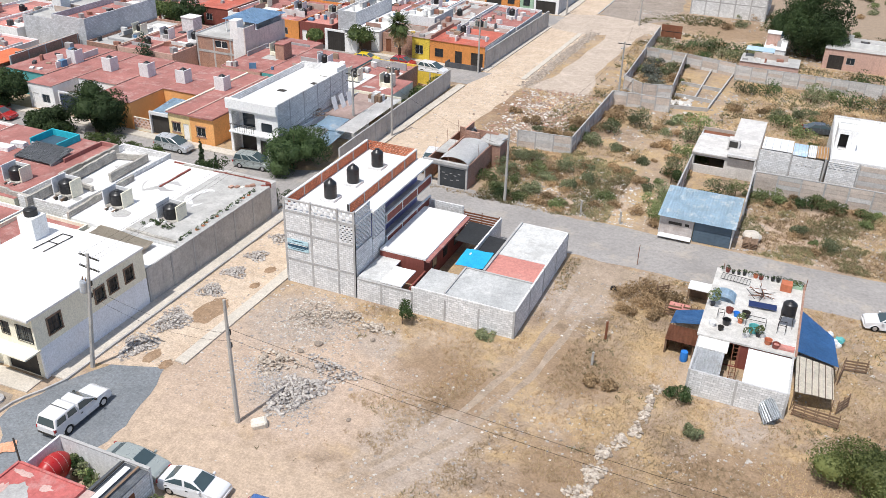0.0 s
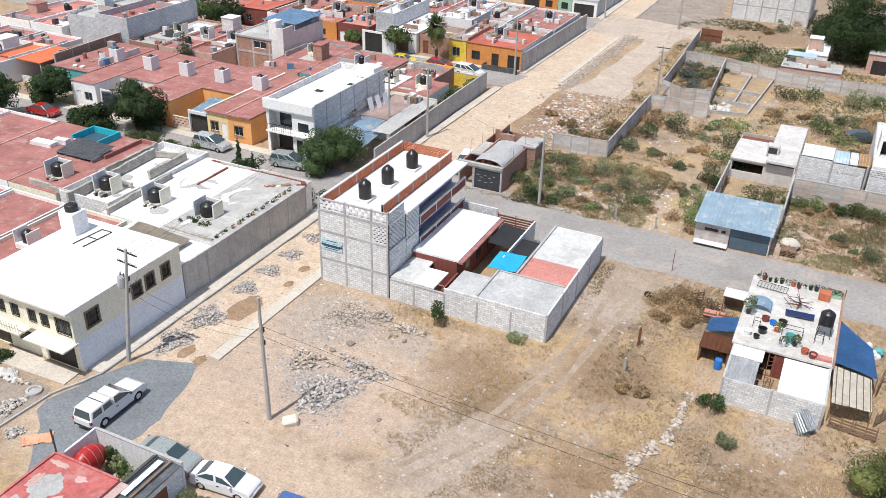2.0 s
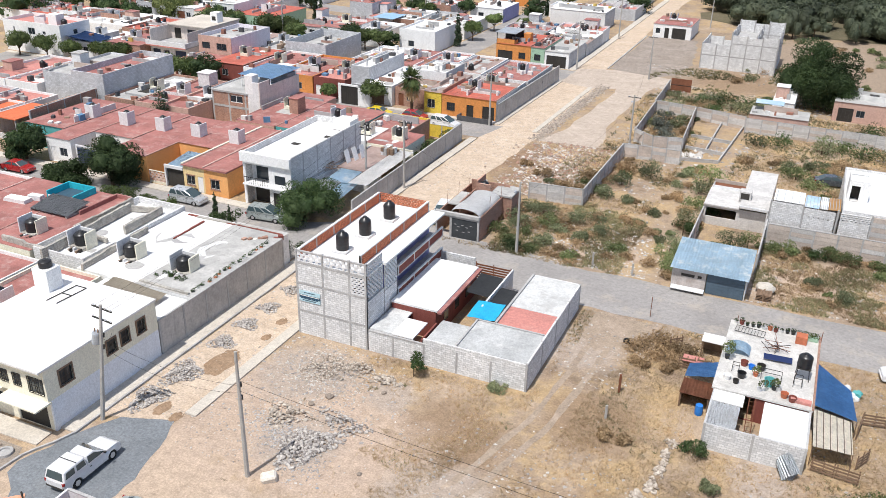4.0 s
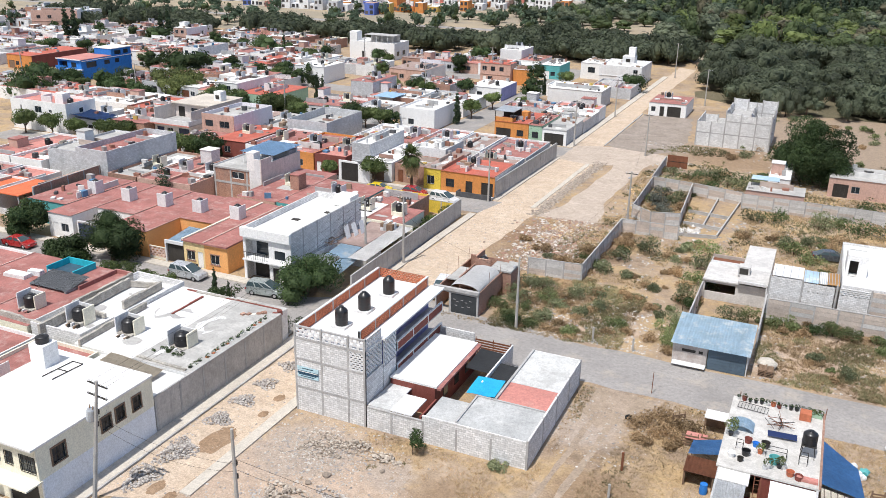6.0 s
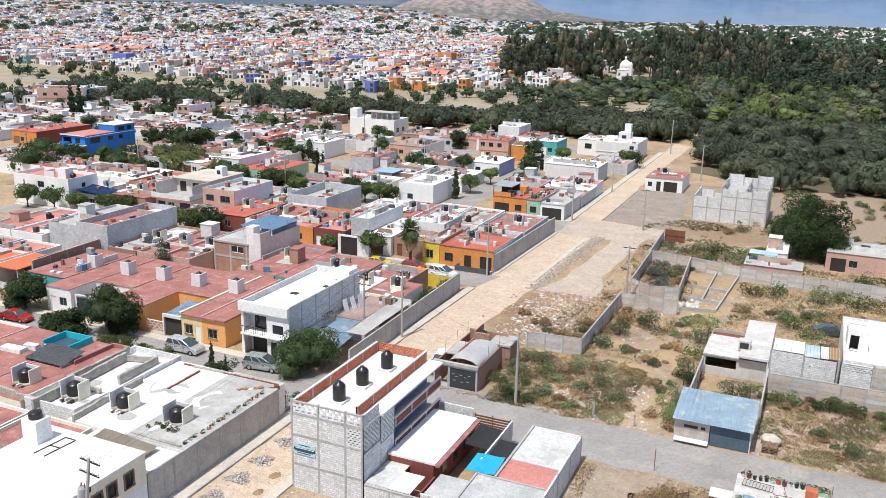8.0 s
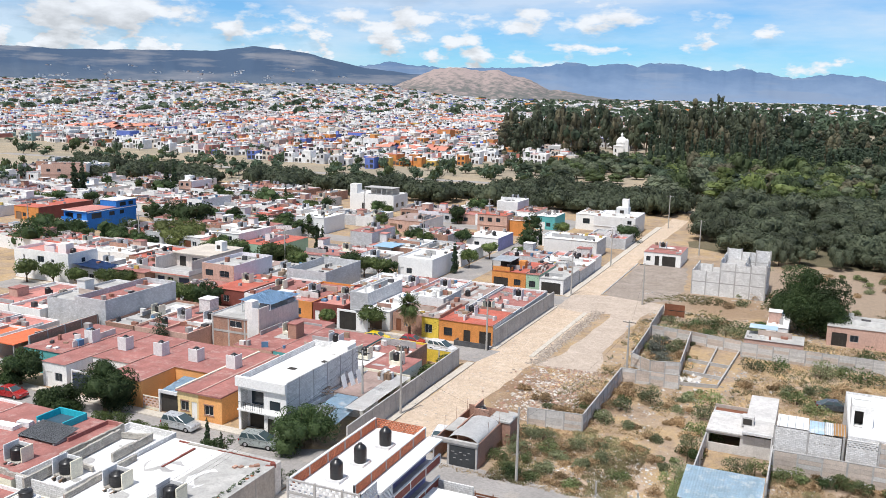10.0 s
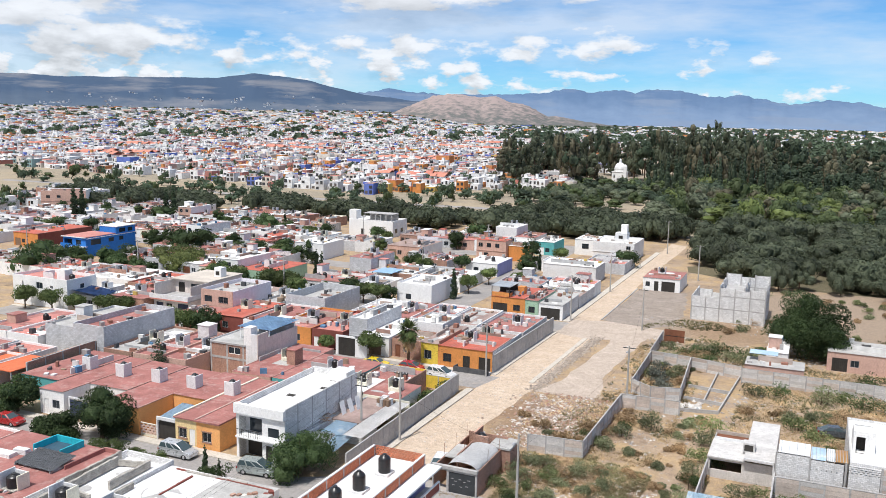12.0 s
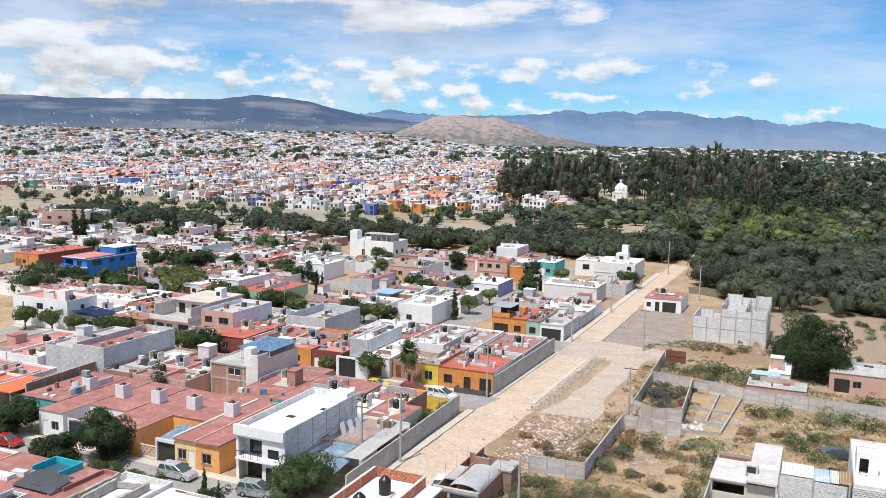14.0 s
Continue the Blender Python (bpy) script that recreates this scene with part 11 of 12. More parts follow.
    for i in range(n):
        bm.faces.new((rows[0][i], rows[0][i + 1], rows[1][i + 1], rows[1][i]))
    part("sheet_roof", bm, zinc, z)
    part("loose_sheet", boxes((-32.6, -32.2, 25.6, 28.8, 2.66, 2.70)), WHITE, z)
    part("loose_sheet", boxes((-33.4, -32.6, 24.0, 26.3, 2.67, 2.75)), surface("faded pink board", (0.55, 0.40, 0.36), 0.9), z)
    part("plank", boxes((-31.9, -31.75, 24.2, 29.1, 2.66, 2.72)), WOOD, z)
    part("plank", boxes((-33.0, -32.9, 25.2, 29.1, 2.66, 2.72)), IRON, z)
    part("end_wall", boxes((-33.4, -31.35, 29.05, 29.2, 0, 2.4)), BLOCK, z)
    part("side_wall", boxes((-31.35, -31.2, 23.2, 29.2, 0, 2.4)), BLOCK, z)
    part("window", boxes((-31.21, -31.17, 26.4, 27.8, 0.9, 2.0)), RUST, z, "rusty window with brown frame")
    for i, (x, y, h, r, leaf) in enumerate(((-30.7, 28.9, 1.4, 0.6, "scrub"), (-30.4, 27.7, 1.6, 0.7, "dark"), (-30.0, 26.4, 1.3, 0.7, "scrub"), (-29.5, 29.1, 1.0, 0.55, "olive"), (-28.4, 28.8, 0.9, 0.6, "dark"), (-27.2, 28.9, 0.8, 0.5, "olive"), (-25.9, 28.6, 0.9, 0.6, "scrub"))):
        plant("bush", x, y, h, r, "bush", leaf, 600, 0.06, "green garden bush at the foot of a wall", "bush", "bushes", variant=i % 3)
    c = thing("manhole", pose(-47.8, 32.2, 0), "round cement manhole ring in loose earth", "manhole")
    part("ring", lathe(bmesh.new(), [(0.0, 0.1), (0.38, 0.1), (0.40, 0.2), (0.58, 0.2), (0.6, 0.0)], 18), CONC, c)
    o = thing("plastic_sheet", pose(-43.5, 28.6, 0.0, 0, 0, 40), "crumpled orange plastic sheet lying on earth", "plastic sheet")
    bm = bmesh.new()
    bmesh.ops.create_grid(bm, x_segments=16, y_segments=10, size=1)
    for v in bm.verts:
        q = Vector((v.co.x * 2.5, v.co.y * 2.5, 3.0))
        k = 1 + 0.25 * noise.noise(q)
        v.co = Vector((v.co.x * 1.0 * k, v.co.y * 0.5 * k, 0.05 + 0.16 * abs(noise.noise(q * 1.4))))
    part("film", bm, surface("faded orange plastic", (0.72, 0.36, 0.22), 0.6, 0.2, 1.5, 0.3, (0.7, 0.55, 0.45)), o)


corner_house()

# ---- shrubs and weeds ----
rng = random.Random(77)


def shrub(x, y, h, r, leaf="olive", n=700, size=0.11, label="scrubby grey green bush on dry ground", k=0):
    return plant("bush", x, y, h, r, "bush", leaf, n, size, label, "bush", "bushes", variant=k % 3)


# waste ground beyond the road, yards and street edges
BUSHES = []
# waste ground beside the road
BUSHES += [(-27.4, 80.8, 1.5, 1.2, "dark"), (-27.0, 91.0, 1.7, 1.9, "olive"), (-28.8, 91.8, 1.6, 1.5, "olive"), (-22.8, 91.0, 1.6, 1.9, "olive"), (-24.2, 83.0, 1.3, 1.5, "olive"), (-20.8, 80.9, 0.8, 1.3, "dark"), (-16.9, 85.0, 0.9, 1.5, "dark"), (-19.2, 89.0, 1.0, 1.4, "olive"), (-25.2, 80.6, 0.9, 1.2, "dark"), (-14.2, 91.0, 0.7, 1.0, "dry"), (-17.6, 93.6, 0.8, 1.1, "dry"), (-24.0, 87.0, 1.1, 1.4, "olive"), (-21.3, 86.4, 0.8, 1.2, "olive"), (-25.9, 53.6, 3.2, 1.1, "dark"), (-19.0, 54.9, 0.5, 0.9, "olive"), (-30.2, 83.6, 1.8, 1.5, "scrub"), (-28.4, 86.4, 1.9, 1.8, "olive"), (-25.6, 88.6, 1.7, 1.7, "scrub")]
# waste ground beside the road
BUSHES += [(-30.0, 88.6, 1.9, 1.5, "olive"), (-53.2, 34.0, 0.9, 0.9, "dark"), (-54.6, 33.6, 0.7, 0.7, "olive"), (-57.2, 34.4, 3.0, 1.4, "olive")]
# walled yards and the field
BUSHES += [(-19.0, 99.3, 1.1, 1.0, "olive"), (-22.0, 100.2, 1.6, 1.6, "olive"), (-18.0, 109.0, 2.6, 2.2, "olive"), (-10.9, 82.9, 2.0, 1.6, "dark"), (-11.2, 85.6, 2.2, 1.7, "dark"), (-11.0, 88.6, 2.2, 1.6, "olive"), (-10.9, 92.5, 2.3, 1.5, "dark"), (-11.0, 96.4, 2.2, 1.5, "olive"), (-10.9, 101.0, 2.6, 1.8, "dark"), (-11.4, 106.5, 2.6, 2.0, "olive"), (-10.6, 111.0, 2.8, 2.2, "dark"), (-15.2, 97.0, 0.8, 1.0, "olive"), (-21.0, 105.0, 1.8, 1.6, "olive"), (-21.6, 111.0, 2.0, 1.7, "dry"), (-13.5, 103.0, 1.0, 1.2, "dry"), (-13.4, 112.4, 1.4, 1.3, "olive"), (-5.6, 91.4, 2.6, 1.9, "olive"), (-3.8, 92.2, 2.2, 1.5, "dark")]
# walled yards and the field
BUSHES += [(-1.0, 92.6, 1.4, 1.2, "dark"), (0.6, 92.9, 1.7, 1.5, "dark"), (3.2, 92.6, 1.6, 1.4, "dark"), (4.8, 92.8, 1.9, 1.5, "dark"), (6.6, 92.6, 1.7, 1.3, "dark"), (9.4, 92.6, 1.5, 1.2, "dark"), (6.2, 83.6, 1.2, 1.2, "olive"), (3.4, 86.0, 0.8, 1.0, "olive"), (-3.2, 53.3, 1.6, 1.0, "dark"), (-1.7, 49.8, 0.8, 0.8, "olive"), (2.0, 114.6, 1.6, 2.2, "dark"), (-31.2, 103.5, 1.2, 1.5, "dry"), (-27.5, 101.0, 1.0, 1.5, "dry"), (-25.8, 106.0, 1.0, 1.4, "dry"), (-34.5, 106.5, 0.8, 1.0, "dry"), (-8.4, 87.5, 1.8, 1.6, "olive"), (-6.6, 89.2, 2.0, 1.8, "dark")]
# walled lots farther back
BUSHES += [(-7.2, 130.5, 2.2, 2.2, "olive"), (-4.0, 131.5, 2.6, 2.4, "dark"), (3.0, 131.0, 2.8, 2.6, "olive"), (7.5, 131.0, 3.0, 3.2, "dark"), (11.5, 130.0, 2.8, 2.8, "olive"), (-2.0, 121.0, 1.4, 1.8, "olive"), (1.2, 123.2, 1.2, 1.6, "olive"), (-0.5, 117.6, 1.6, 2.0, "dark"), (-7.6, 122.0, 1.2, 1.4, "dry"), (5.0, 124.5, 1.3, 2.0, "dry"), (8.5, 121.5, 1.5, 2.0, "olive"), (-20.8, 132.0, 1.8, 2.2, "grey"), (-19.6, 127.0, 1.6, 1.8, "grey"), (-21.6, 145.5, 1.8, 2.4, "olive"), (-17.4, 147.0, 1.6, 2.4, "dry"), (-12.6, 147.0, 2.0, 2.6, "olive"), (-9.4, 147.6, 1.6, 2.2, "olive"), (-15.0, 143.4, 1.8, 2.0, "dark")]
# walled lots farther back
BUSHES += [(-12.0, 171.0, 1.5, 1.6, "olive"), (-14.0, 168.0, 1.2, 1.5, "dry"), (-22.0, 133.0, 1.6, 1.8, "grey"), (-19.0, 134.5, 1.5, 1.7, "olive"), (-21.6, 137.4, 1.5, 1.8, "grey"), (-18.6, 138.0, 1.4, 1.5, "olive"), (-20.4, 129.6, 1.4, 1.7, "grey"), (-17.8, 131.0, 1.3, 1.3, "dry"), (-19.4, 148.6, 2.2, 2.6, "dark"), (-14.4, 149.6, 2.2, 2.6, "dark"), (-16.8, 152.4, 1.8, 2.6, "olive"), (-11.2, 151.6, 2.0, 2.4, "dark"), (-22.2, 150.6, 1.8, 2.0, "olive"), (-7.6, 153.5, 2.0, 2.0, "dark"), (9.5, 141.0, 2.6, 3.0, "dark"), (14.0, 139.0, 2.4, 2.8, "olive"), (5.6, 137.6, 1.8, 1.8, "dark")]
# along the streets
BUSHES += [(-76.2, 72.3, 2.2, 1.3, "fresh"), (-74.4, 72.2, 2.4, 1.3, "fresh"), (-72.4, 72.2, 2.2, 1.3, "fresh"), (-70.6, 72.2, 2.4, 1.3, "fresh"), (-68.8, 72.1, 2.3, 1.3, "fresh"), (-67.0, 72.2, 2.2, 1.2, "fresh"), (-59.0, 71.0, 3.0, 1.3, "dark"), (-56.9, 71.0, 3.0, 1.4, "dark"), (-48.6, 68.2, 1.8, 1.5, "dark"), (-46.6, 69.4, 1.6, 1.2, "dark"), (-47.6, 98.6, 3.4, 0.8, "fresh"), (-47.5, 100.4, 3.6, 0.85, "fresh"), (-47.6, 102.4, 3.7, 0.9, "dark"), (-47.9, 104.6, 3.3, 1.1, "fresh"), (-48.8, 107.0, 2.6, 1.2, "lime"), (-48.0, 110.2, 3.0, 1.3, "lime")]
BUSH_WORDS = {"grey": "tangled grey green growth inside a walled lot", "olive": "scrubby grey green bush on dry ground", "dark": "dense dark green bush", "scrub": "straggling green bush on waste ground", "dry": "dry brown thorny bush", "fresh": "trimmed fresh green hedge bush", "lime": "yellowish green bush behind a yard wall"}
for i, (x, y, h, r, leaf) in enumerate(BUSHES):
    leaf = "scrub" if leaf == "dark" and 79 < y < 125 and x > -35 and i % 7 else leaf
    leaf = "dark" if y > 140 and leaf == "scrub" else leaf
    shrub(x, y, h * (0.75 + 0.1 * (i % 5)), r, leaf, 1000 if y < 100 else 560, 0.082 if y < 100 else 0.125, BUSH_WORDS[leaf], i)
    if x > -31 and 79 < y < 160 and not -9.4 < x < -2.6:  # low growth straggling round it
        for k in range(2):
            a, q = rng.uniform(0, 6.28), r * rng.uniform(0.9, 1.7)
            bx, by = x + q * math.cos(a), max(y + q * math.sin(a), 80.2)
            low = rng.choice(("dry", "olive", "scrub", "dry"))
            shrub(bx, by, h * rng.uniform(0.3, 0.6), r * rng.uniform(0.4, 0.75), low, 420, 0.1, BUSH_WORDS[low], k)
for i in range(46):
    x, y = rng.uniform(-15, 32), rng.uniform(172, 214)
    if -9 < x < 6 and y < 178 or x < -8 and y < 176:
        continue
    leaf = ("dry", "dry", "olive", "scrub")[i % 4]
    shrub(x, y, rng.uniform(0.6, 1.8), rng.uniform(0.8, 2.2), leaf, 420, 0.12, BUSH_WORDS[leaf], i)
plant("tree", 9.4, 48.6, 3.4, 3.2, "round", "lime", 9000, 0.085, "low feathery green tree on dry ground", variant=5)
plant("tree", -1.6, 173.5, 6, 3.6, "round", "dark", 2500, 0.2, "dark green tree beside a low house", variant=2)


def palm(x, y, h, label):
    t = thing("palm_tree", pose(x, y, 0), label, "palm tree")
    prof = [(0.30, -0.05)] + [(0.24 + 0.03 * (i % 2), 0.2 + i * (h - 0.2) / 16) for i in range(17)] + [(0.0, h + 0.1)]
    part("trunk", lathe(bmesh.new(), prof, 9), BARK, t)
    g = np.random.default_rng(5)
    v, f = [], []
    for i in range(90):
        a, up = g.uniform(0, 6.28), g.uniform(-1.1, 1.2)
        L = g.uniform(1.9, 2.8)
        d = np.array([math.cos(a) * math.cos(up), math.sin(a) * math.cos(up), math.sin(up)])
        s = np.cross(d, [0, 0, 1])
        s /= np.linalg.norm(s)
        o = np.array([0, 0, h + 0.15])
        for k in range(9):
            q = (k - 4) / 4.0
            tip = o + d * L * (1 - 0.25 * abs(q)) + s * q * 0.95 - np.array([0, 0, 0.35 * L * (0.4 + abs(q))]) * 0.6
            m = o + d * L * 0.5 + s * q * 0.2
            b = len(v)
            w = s * 0.08
            v += [o + d * 0.3 - w * 0.3, m + w, tip, m - w]
            f.append((b, b + 1, b + 2, b + 3))
    tagged(part("crown", quick_mesh("crown", np.array(v), np.array(f), LEAF["fresh"]), None, t), kind="stuff")
    v, f = [], []
    for i in range(260):  # dead fronds hanging round the trunk
        a, L, z = g.uniform(0, 6.28), g.uniform(0.9, 1.9), h - g.uniform(0.0, 2.2)
        out = g.uniform(0.5, 1.3)
        d, s = np.array([math.cos(a), math.sin(a), 0]), np.array([-math.sin(a), math.cos(a), 0]) * g.uniform(0.05, 0.16)
        o = np.array([0, 0, z]) + d * 0.2
        m = o + d * out * 0.7 - np.array([0, 0, L * 0.35])
        b = len(v)
        v += [o, m + s, o + d * out - np.array([0, 0, L]), m - s]
        f.append((b, b + 1, b + 2, b + 3))
    tagged(part("dead_fronds", quick_mesh("dead_fronds", np.array(v), np.array(f), LEAF["dry"]), None, t, "dry brown hanging fronds"), kind="stuff")


palm(-58.9, 120.6, 5.9, "fan palm with a shaggy crown beside the street")

# ---- dry grass, pebbles and rubble ----
CLEAR = [(-47, -38.4, 20, 290), (-140, -38, 66, 83), (-38.6, -16.5, 55.2, 71.2), (-20, 60, 71, 79.3), (-3.6, 4.6, 54, 71), (-10.2, -2.4, 79, 97), (-36.6, -29.8, 80, 91), (-9.8, 14, 96.4, 112), (-45, -33, 24, 40), (-46, -31, 14, 30), (2.6, 17, 149, 160), (-23, -8, 176.5, 191), (-37.6, -28.4, 202, 215), (-34.2, -27.6, 117, 160)]


def in_clear(x, y):
    m = np.zeros(len(x), bool)
    for a, b, c, d in CLEAR:
        m |= (x > a) & (x < b) & (y > c) & (y < d)
    return m


def patchy(x, y, s, seed):
    return np.array([noise.noise((a * s, b * s, seed)) + 0.5 * noise.noise((a * s * 2.7, b * s * 2.7, seed + 3)) for a, b in zip(x, y)])


def near_track(x, y):
    """Worn wheel tracks and the sandy way are bare."""
    c = np.interp(y, [31, 42, 51, 60, 71], [-22, -17.2, -14.5, -13.6, -12.0])
    return (np.abs(x - c) < np.interp(y, [31, 60, 71], [2.2, 1.6, 3.2])) | (y < np.interp(x, [-38, -32, -24, -18, 2], [38, 36.4, 34.8, 34, 22]))


def tufts(name, x, y, mat, h, blades, label, seed):
    g = np.random.default_rng(seed)
    n = len(x)
    k = n * blades
    bx, by = np.repeat(x, blades) + g.normal(size=k) * 0.10, np.repeat(y, blades) + g.normal(size=k) * 0.10
    a = g.uniform(0, 6.28, k)
    hh = np.repeat(h * g.uniform(0.5, 1.3, n), blades) * g.uniform(0.6, 1.1, k)
    w = 0.013 + 0.017 * g.random(k) + 0.00022 * np.repeat(y, blades)
    lean = g.uniform(0.4, 1.5, k) * hh
    b = g.uniform(0, 6.28, k)
    v = np.zeros((k, 3, 3))
    v[:, 0] = np.stack([bx - np.cos(a) * w, by - np.sin(a) * w, np.full(k, -0.01)], 1)
    v[:, 1] = np.stack([bx + np.cos(a) * w, by + np.sin(a) * w, np.full(k, -0.01)], 1)
    v[:, 2] = np.stack([bx + np.cos(b) * lean, by + np.sin(b) * lean, hh], 1)
    ob = part(name, quick_mesh(name, v.reshape(-1, 3), np.arange(3 * k).reshape(-1, 3), mat), None)
    return tagged(ob, label, "grass", kind="stuff")


STRAW = leaves("dry straw", (0.44, 0.335, 0.205), (0.62, 0.485, 0.31))
WEED = leaves("dull green weeds", (0.17, 0.165, 0.085), (0.31, 0.28, 0.155))
g = np.random.default_rng(31)


def scatter(n, x0, x1, y0, y1, s, seed, lim):
    x, y = g.uniform(x0, x1, n), g.uniform(y0, y1, n)
    bare = (y < 53.5) & (x < np.interp(y, [34, 40, 46, 54], [-19, -21.5, -25.5, -29]) + 1.5 * np.sin(y * 1.7)) & (g.random(n) < 0.96)
    ok = ~in_clear(x, y) & ~near_track(x, y) & ~bare
    x, y = x[ok], y[ok]
    ok = patchy(x, y, s, seed) > lim
    return x[ok], y[ok]


x, y = scatter(52000, -33, 22, 31, 71, 0.11, 1.0, -0.2)
tufts("dry_grass", x, y, STRAW, 0.12, 5, "straw-coloured dry grass in tufts", 2)
x, y = scatter(8000, -33, 22, 31, 71, 0.16, 8.0, 0.30)
tufts("weeds", x, y, WEED, 0.2, 7, "low dull green weeds", 3)
x, y = scatter(15000, -36, 22, 79, 96, 0.14, 4.0, -0.1)
tufts("dry_grass", x, y, STRAW, 0.17, 7, "straw-coloured dry grass in tufts", 4)
BRUSH = leaves("brown dead weeds", (0.32, 0.225, 0.135), (0.50, 0.37, 0.235))
x, y = scatter(11000, -30, 22, 31, 71, 0.09, 41.0, -0.05)
tufts("dead_weeds", x, y, BRUSH, 0.16, 6, "low brown dead weeds", 12)
x, y = scatter(9000, -20, 22, 24, 56, 0.2, 43.0, -0.1)
tufts("dead_weeds", x, y, BRUSH, 0.13, 7, "low brown dead weeds", 13)
x, y = scatter(12000, -30, 22, 79, 97, 0.15, 45.0, -0.05)
tufts("dead_weeds", x, y, BRUSH, 0.25, 6, "low brown dead weeds", 14)
x, y = scatter(18000, -30, 22, 79, 97, 0.2, 12.0, 0.05)
tufts("weeds", x, y, WEED, 0.3, 7, "low dull green weeds", 5)
x, y = scatter(24000, -34, 18, 96, 150, 0.12, 6.0, -0.1)
tufts("dry_grass", x, y, STRAW, 0.26, 6, "straw-coloured dry grass in tufts", 6)
x, y = scatter(16000, -30, 18, 96, 175, 0.12, 16.0, 0.05)
tufts("weeds", x, y, WEED, 0.4, 6, "low dull green weeds", 7)

# stones
STONE = palette("field stones", [(0.3, (0.46, 0.42, 0.38)), (0.25, (0.34, 0.31, 0.29)), (0.2, (0.56, 0.52, 0.47)), (0.25, (0.40, 0.34, 0.28))], 0.9, "island", 0.25, 4.0)
RUBBLEB = palette("brown rubble", [(0.35, (0.42, 0.33, 0.26)), (0.25, (0.36, 0.22, 0.16)), (0.2, (0.60, 0.56, 0.51)), (0.2, (0.30, 0.24, 0.2))], 0.9, "island", 0.25, 4.0)
GRAVEL = palette("grey gravel", [(0.4, (0.36, 0.345, 0.335)), (0.35, (0.45, 0.43, 0.41)), (0.25, (0.27, 0.255, 0.245))], 0.9, "island", 0.2, 5.0)
GREYSTONE = palette("grey quarry stones", [(0.4, (0.40, 0.365, 0.335)), (0.35, (0.52, 0.48, 0.44)), (0.25, (0.27, 0.24, 0.22))], 0.9, "island", 0.3, 5.0)
PALESTONE = palette("pale wall stones", [(0.4, (0.42, 0.355, 0.29)), (0.35, (0.54, 0.47, 0.395)), (0.25, (0.28, 0.23, 0.185))], 0.9, "island", 0.3, 5.0)
ICO = bmesh.new()
bmesh.ops.create_icosphere(ICO, subdivisions=1, radius=1.0)
ICO_V = np.array([v.co[:] for v in ICO.verts])
ICO_F = np.array([[v.index for v in f.verts] for f in ICO.faces])
ICO.free()


OCT_V = np.array([(1, 0, 0), (0, 1, 0), (-1, 0, 0), (0, -1, 0), (0.2, 0.1, 1), (0, 0, -1)], float)
OCT_F = np.array([(i, (i + 1) % 4, 4) for i in range(4)] + [((i + 1) % 4, i, 5) for i in range(4)])


def pebbles(name, x, y, size, mat, label, seed):
    g = np.random.default_rng(seed)
    n = len(x)
    s = size * (0.4 + 1.2 * g.random(n) ** 2.5)
    v = OCT_V[None] * (1 + 0.2 * g.normal(size=(n, 6, 1)))
    v = v * (s[:, None, None] * np.stack([g.uniform(0.7, 1.3, n), g.uniform(0.7, 1.3, n), g.uniform(0.4, 0.8, n)], 1)[:, None, :])
    v = v + np.stack([x, y, s * 0.15], 1)[:, None, :]
    a = g.uniform(0, 6.28, n)[:, None]
    c = np.stack([x, y, s * 0.15], 1)[:, None, :]
    w = v - c
    v = np.stack([w[..., 0] * np.cos(a) - w[..., 1] * np.sin(a), w[..., 0] * np.sin(a) + w[..., 1] * np.cos(a), w[..., 2]], -1) + c
    f = OCT_F[None] + 6 * np.arange(n)[:, None, None]
    ob = part(name, quick_mesh(name, v.reshape(-1, 3), f.reshape(-1, 3), mat), None)
    return tagged(ob, label, "stones", kind="stuff")


def rubble(n, x0, x1, y0, y1, s, seed, lim):
    x, y = g.uniform(x0, x1, n), g.uniform(y0, y1, n)
    ok = ~in_clear(x, y)
    x, y = x[ok], y[ok]
    ok = patchy(x, y, s, seed) > lim
    return x[ok], y[ok]


x, y = rubble(9500, -38.3, 22, 33, 71, 0.10, 22.0, 0.0)
pebbles("rubble", x, y, 0.095, STONE, "pale stones and rubble lying on dry earth", 1)
x, y = g.normal(-33.0, 2.6, 1500), g.normal(51.0, 2.2, 1500)
ok = (y < 55.2) & (x > -38.2)
pebbles("rubble", x[ok], y[ok], 0.10, STONE, "pale broken rubble heaped by a block wall", 2)
x, y = g.uniform(-38, -27, 1100), g.uniform(38, 52, 1100)
pebbles("rubble", x, y, 0.07, STONE, "loose stones on bare earth", 8)
DEBRIS = palette("white scraps", [(0.4, (0.66, 0.63, 0.59)), (0.45, (0.50, 0.46, 0.42)), (0.15, (0.32, 0.34, 0.36))], 0.8, "island", 0.15, 4.0)
x, y = rubble(900, -33, 22, 32, 71, 0.2, 62.0, -0.1)
pebbles("litter", x, y, 0.075, DEBRIS, "small white scraps and broken stones strewn over the field", 21)
x, y = rubble(1300, -30, 22, 79, 130, 0.15, 64.0, 0.0)
pebbles("litter", x, y, 0.12, DEBRIS, "small white scraps and broken stones on waste ground", 22)
f = g.random(1500)
pebbles("gravel", -34.0 + 6.8 * f + g.normal(size=1500) * 0.9, 44.2 - 4.4 * f + g.normal(size=1500) * 0.75, 0.075, GRAVEL, "grey gravel spilled over bare earth by a pole", 23)
x, y = rubble(5000, -30, 22, 79.5, 96, 0.12, 25.0, 0.02)
pebbles("rubble", x, y, 0.13, STONE, "pale stones and rubble on waste ground", 3)
x, y = rubble(7000, -36, 18, 96, 176, 0.10, 27.0, 0.05)
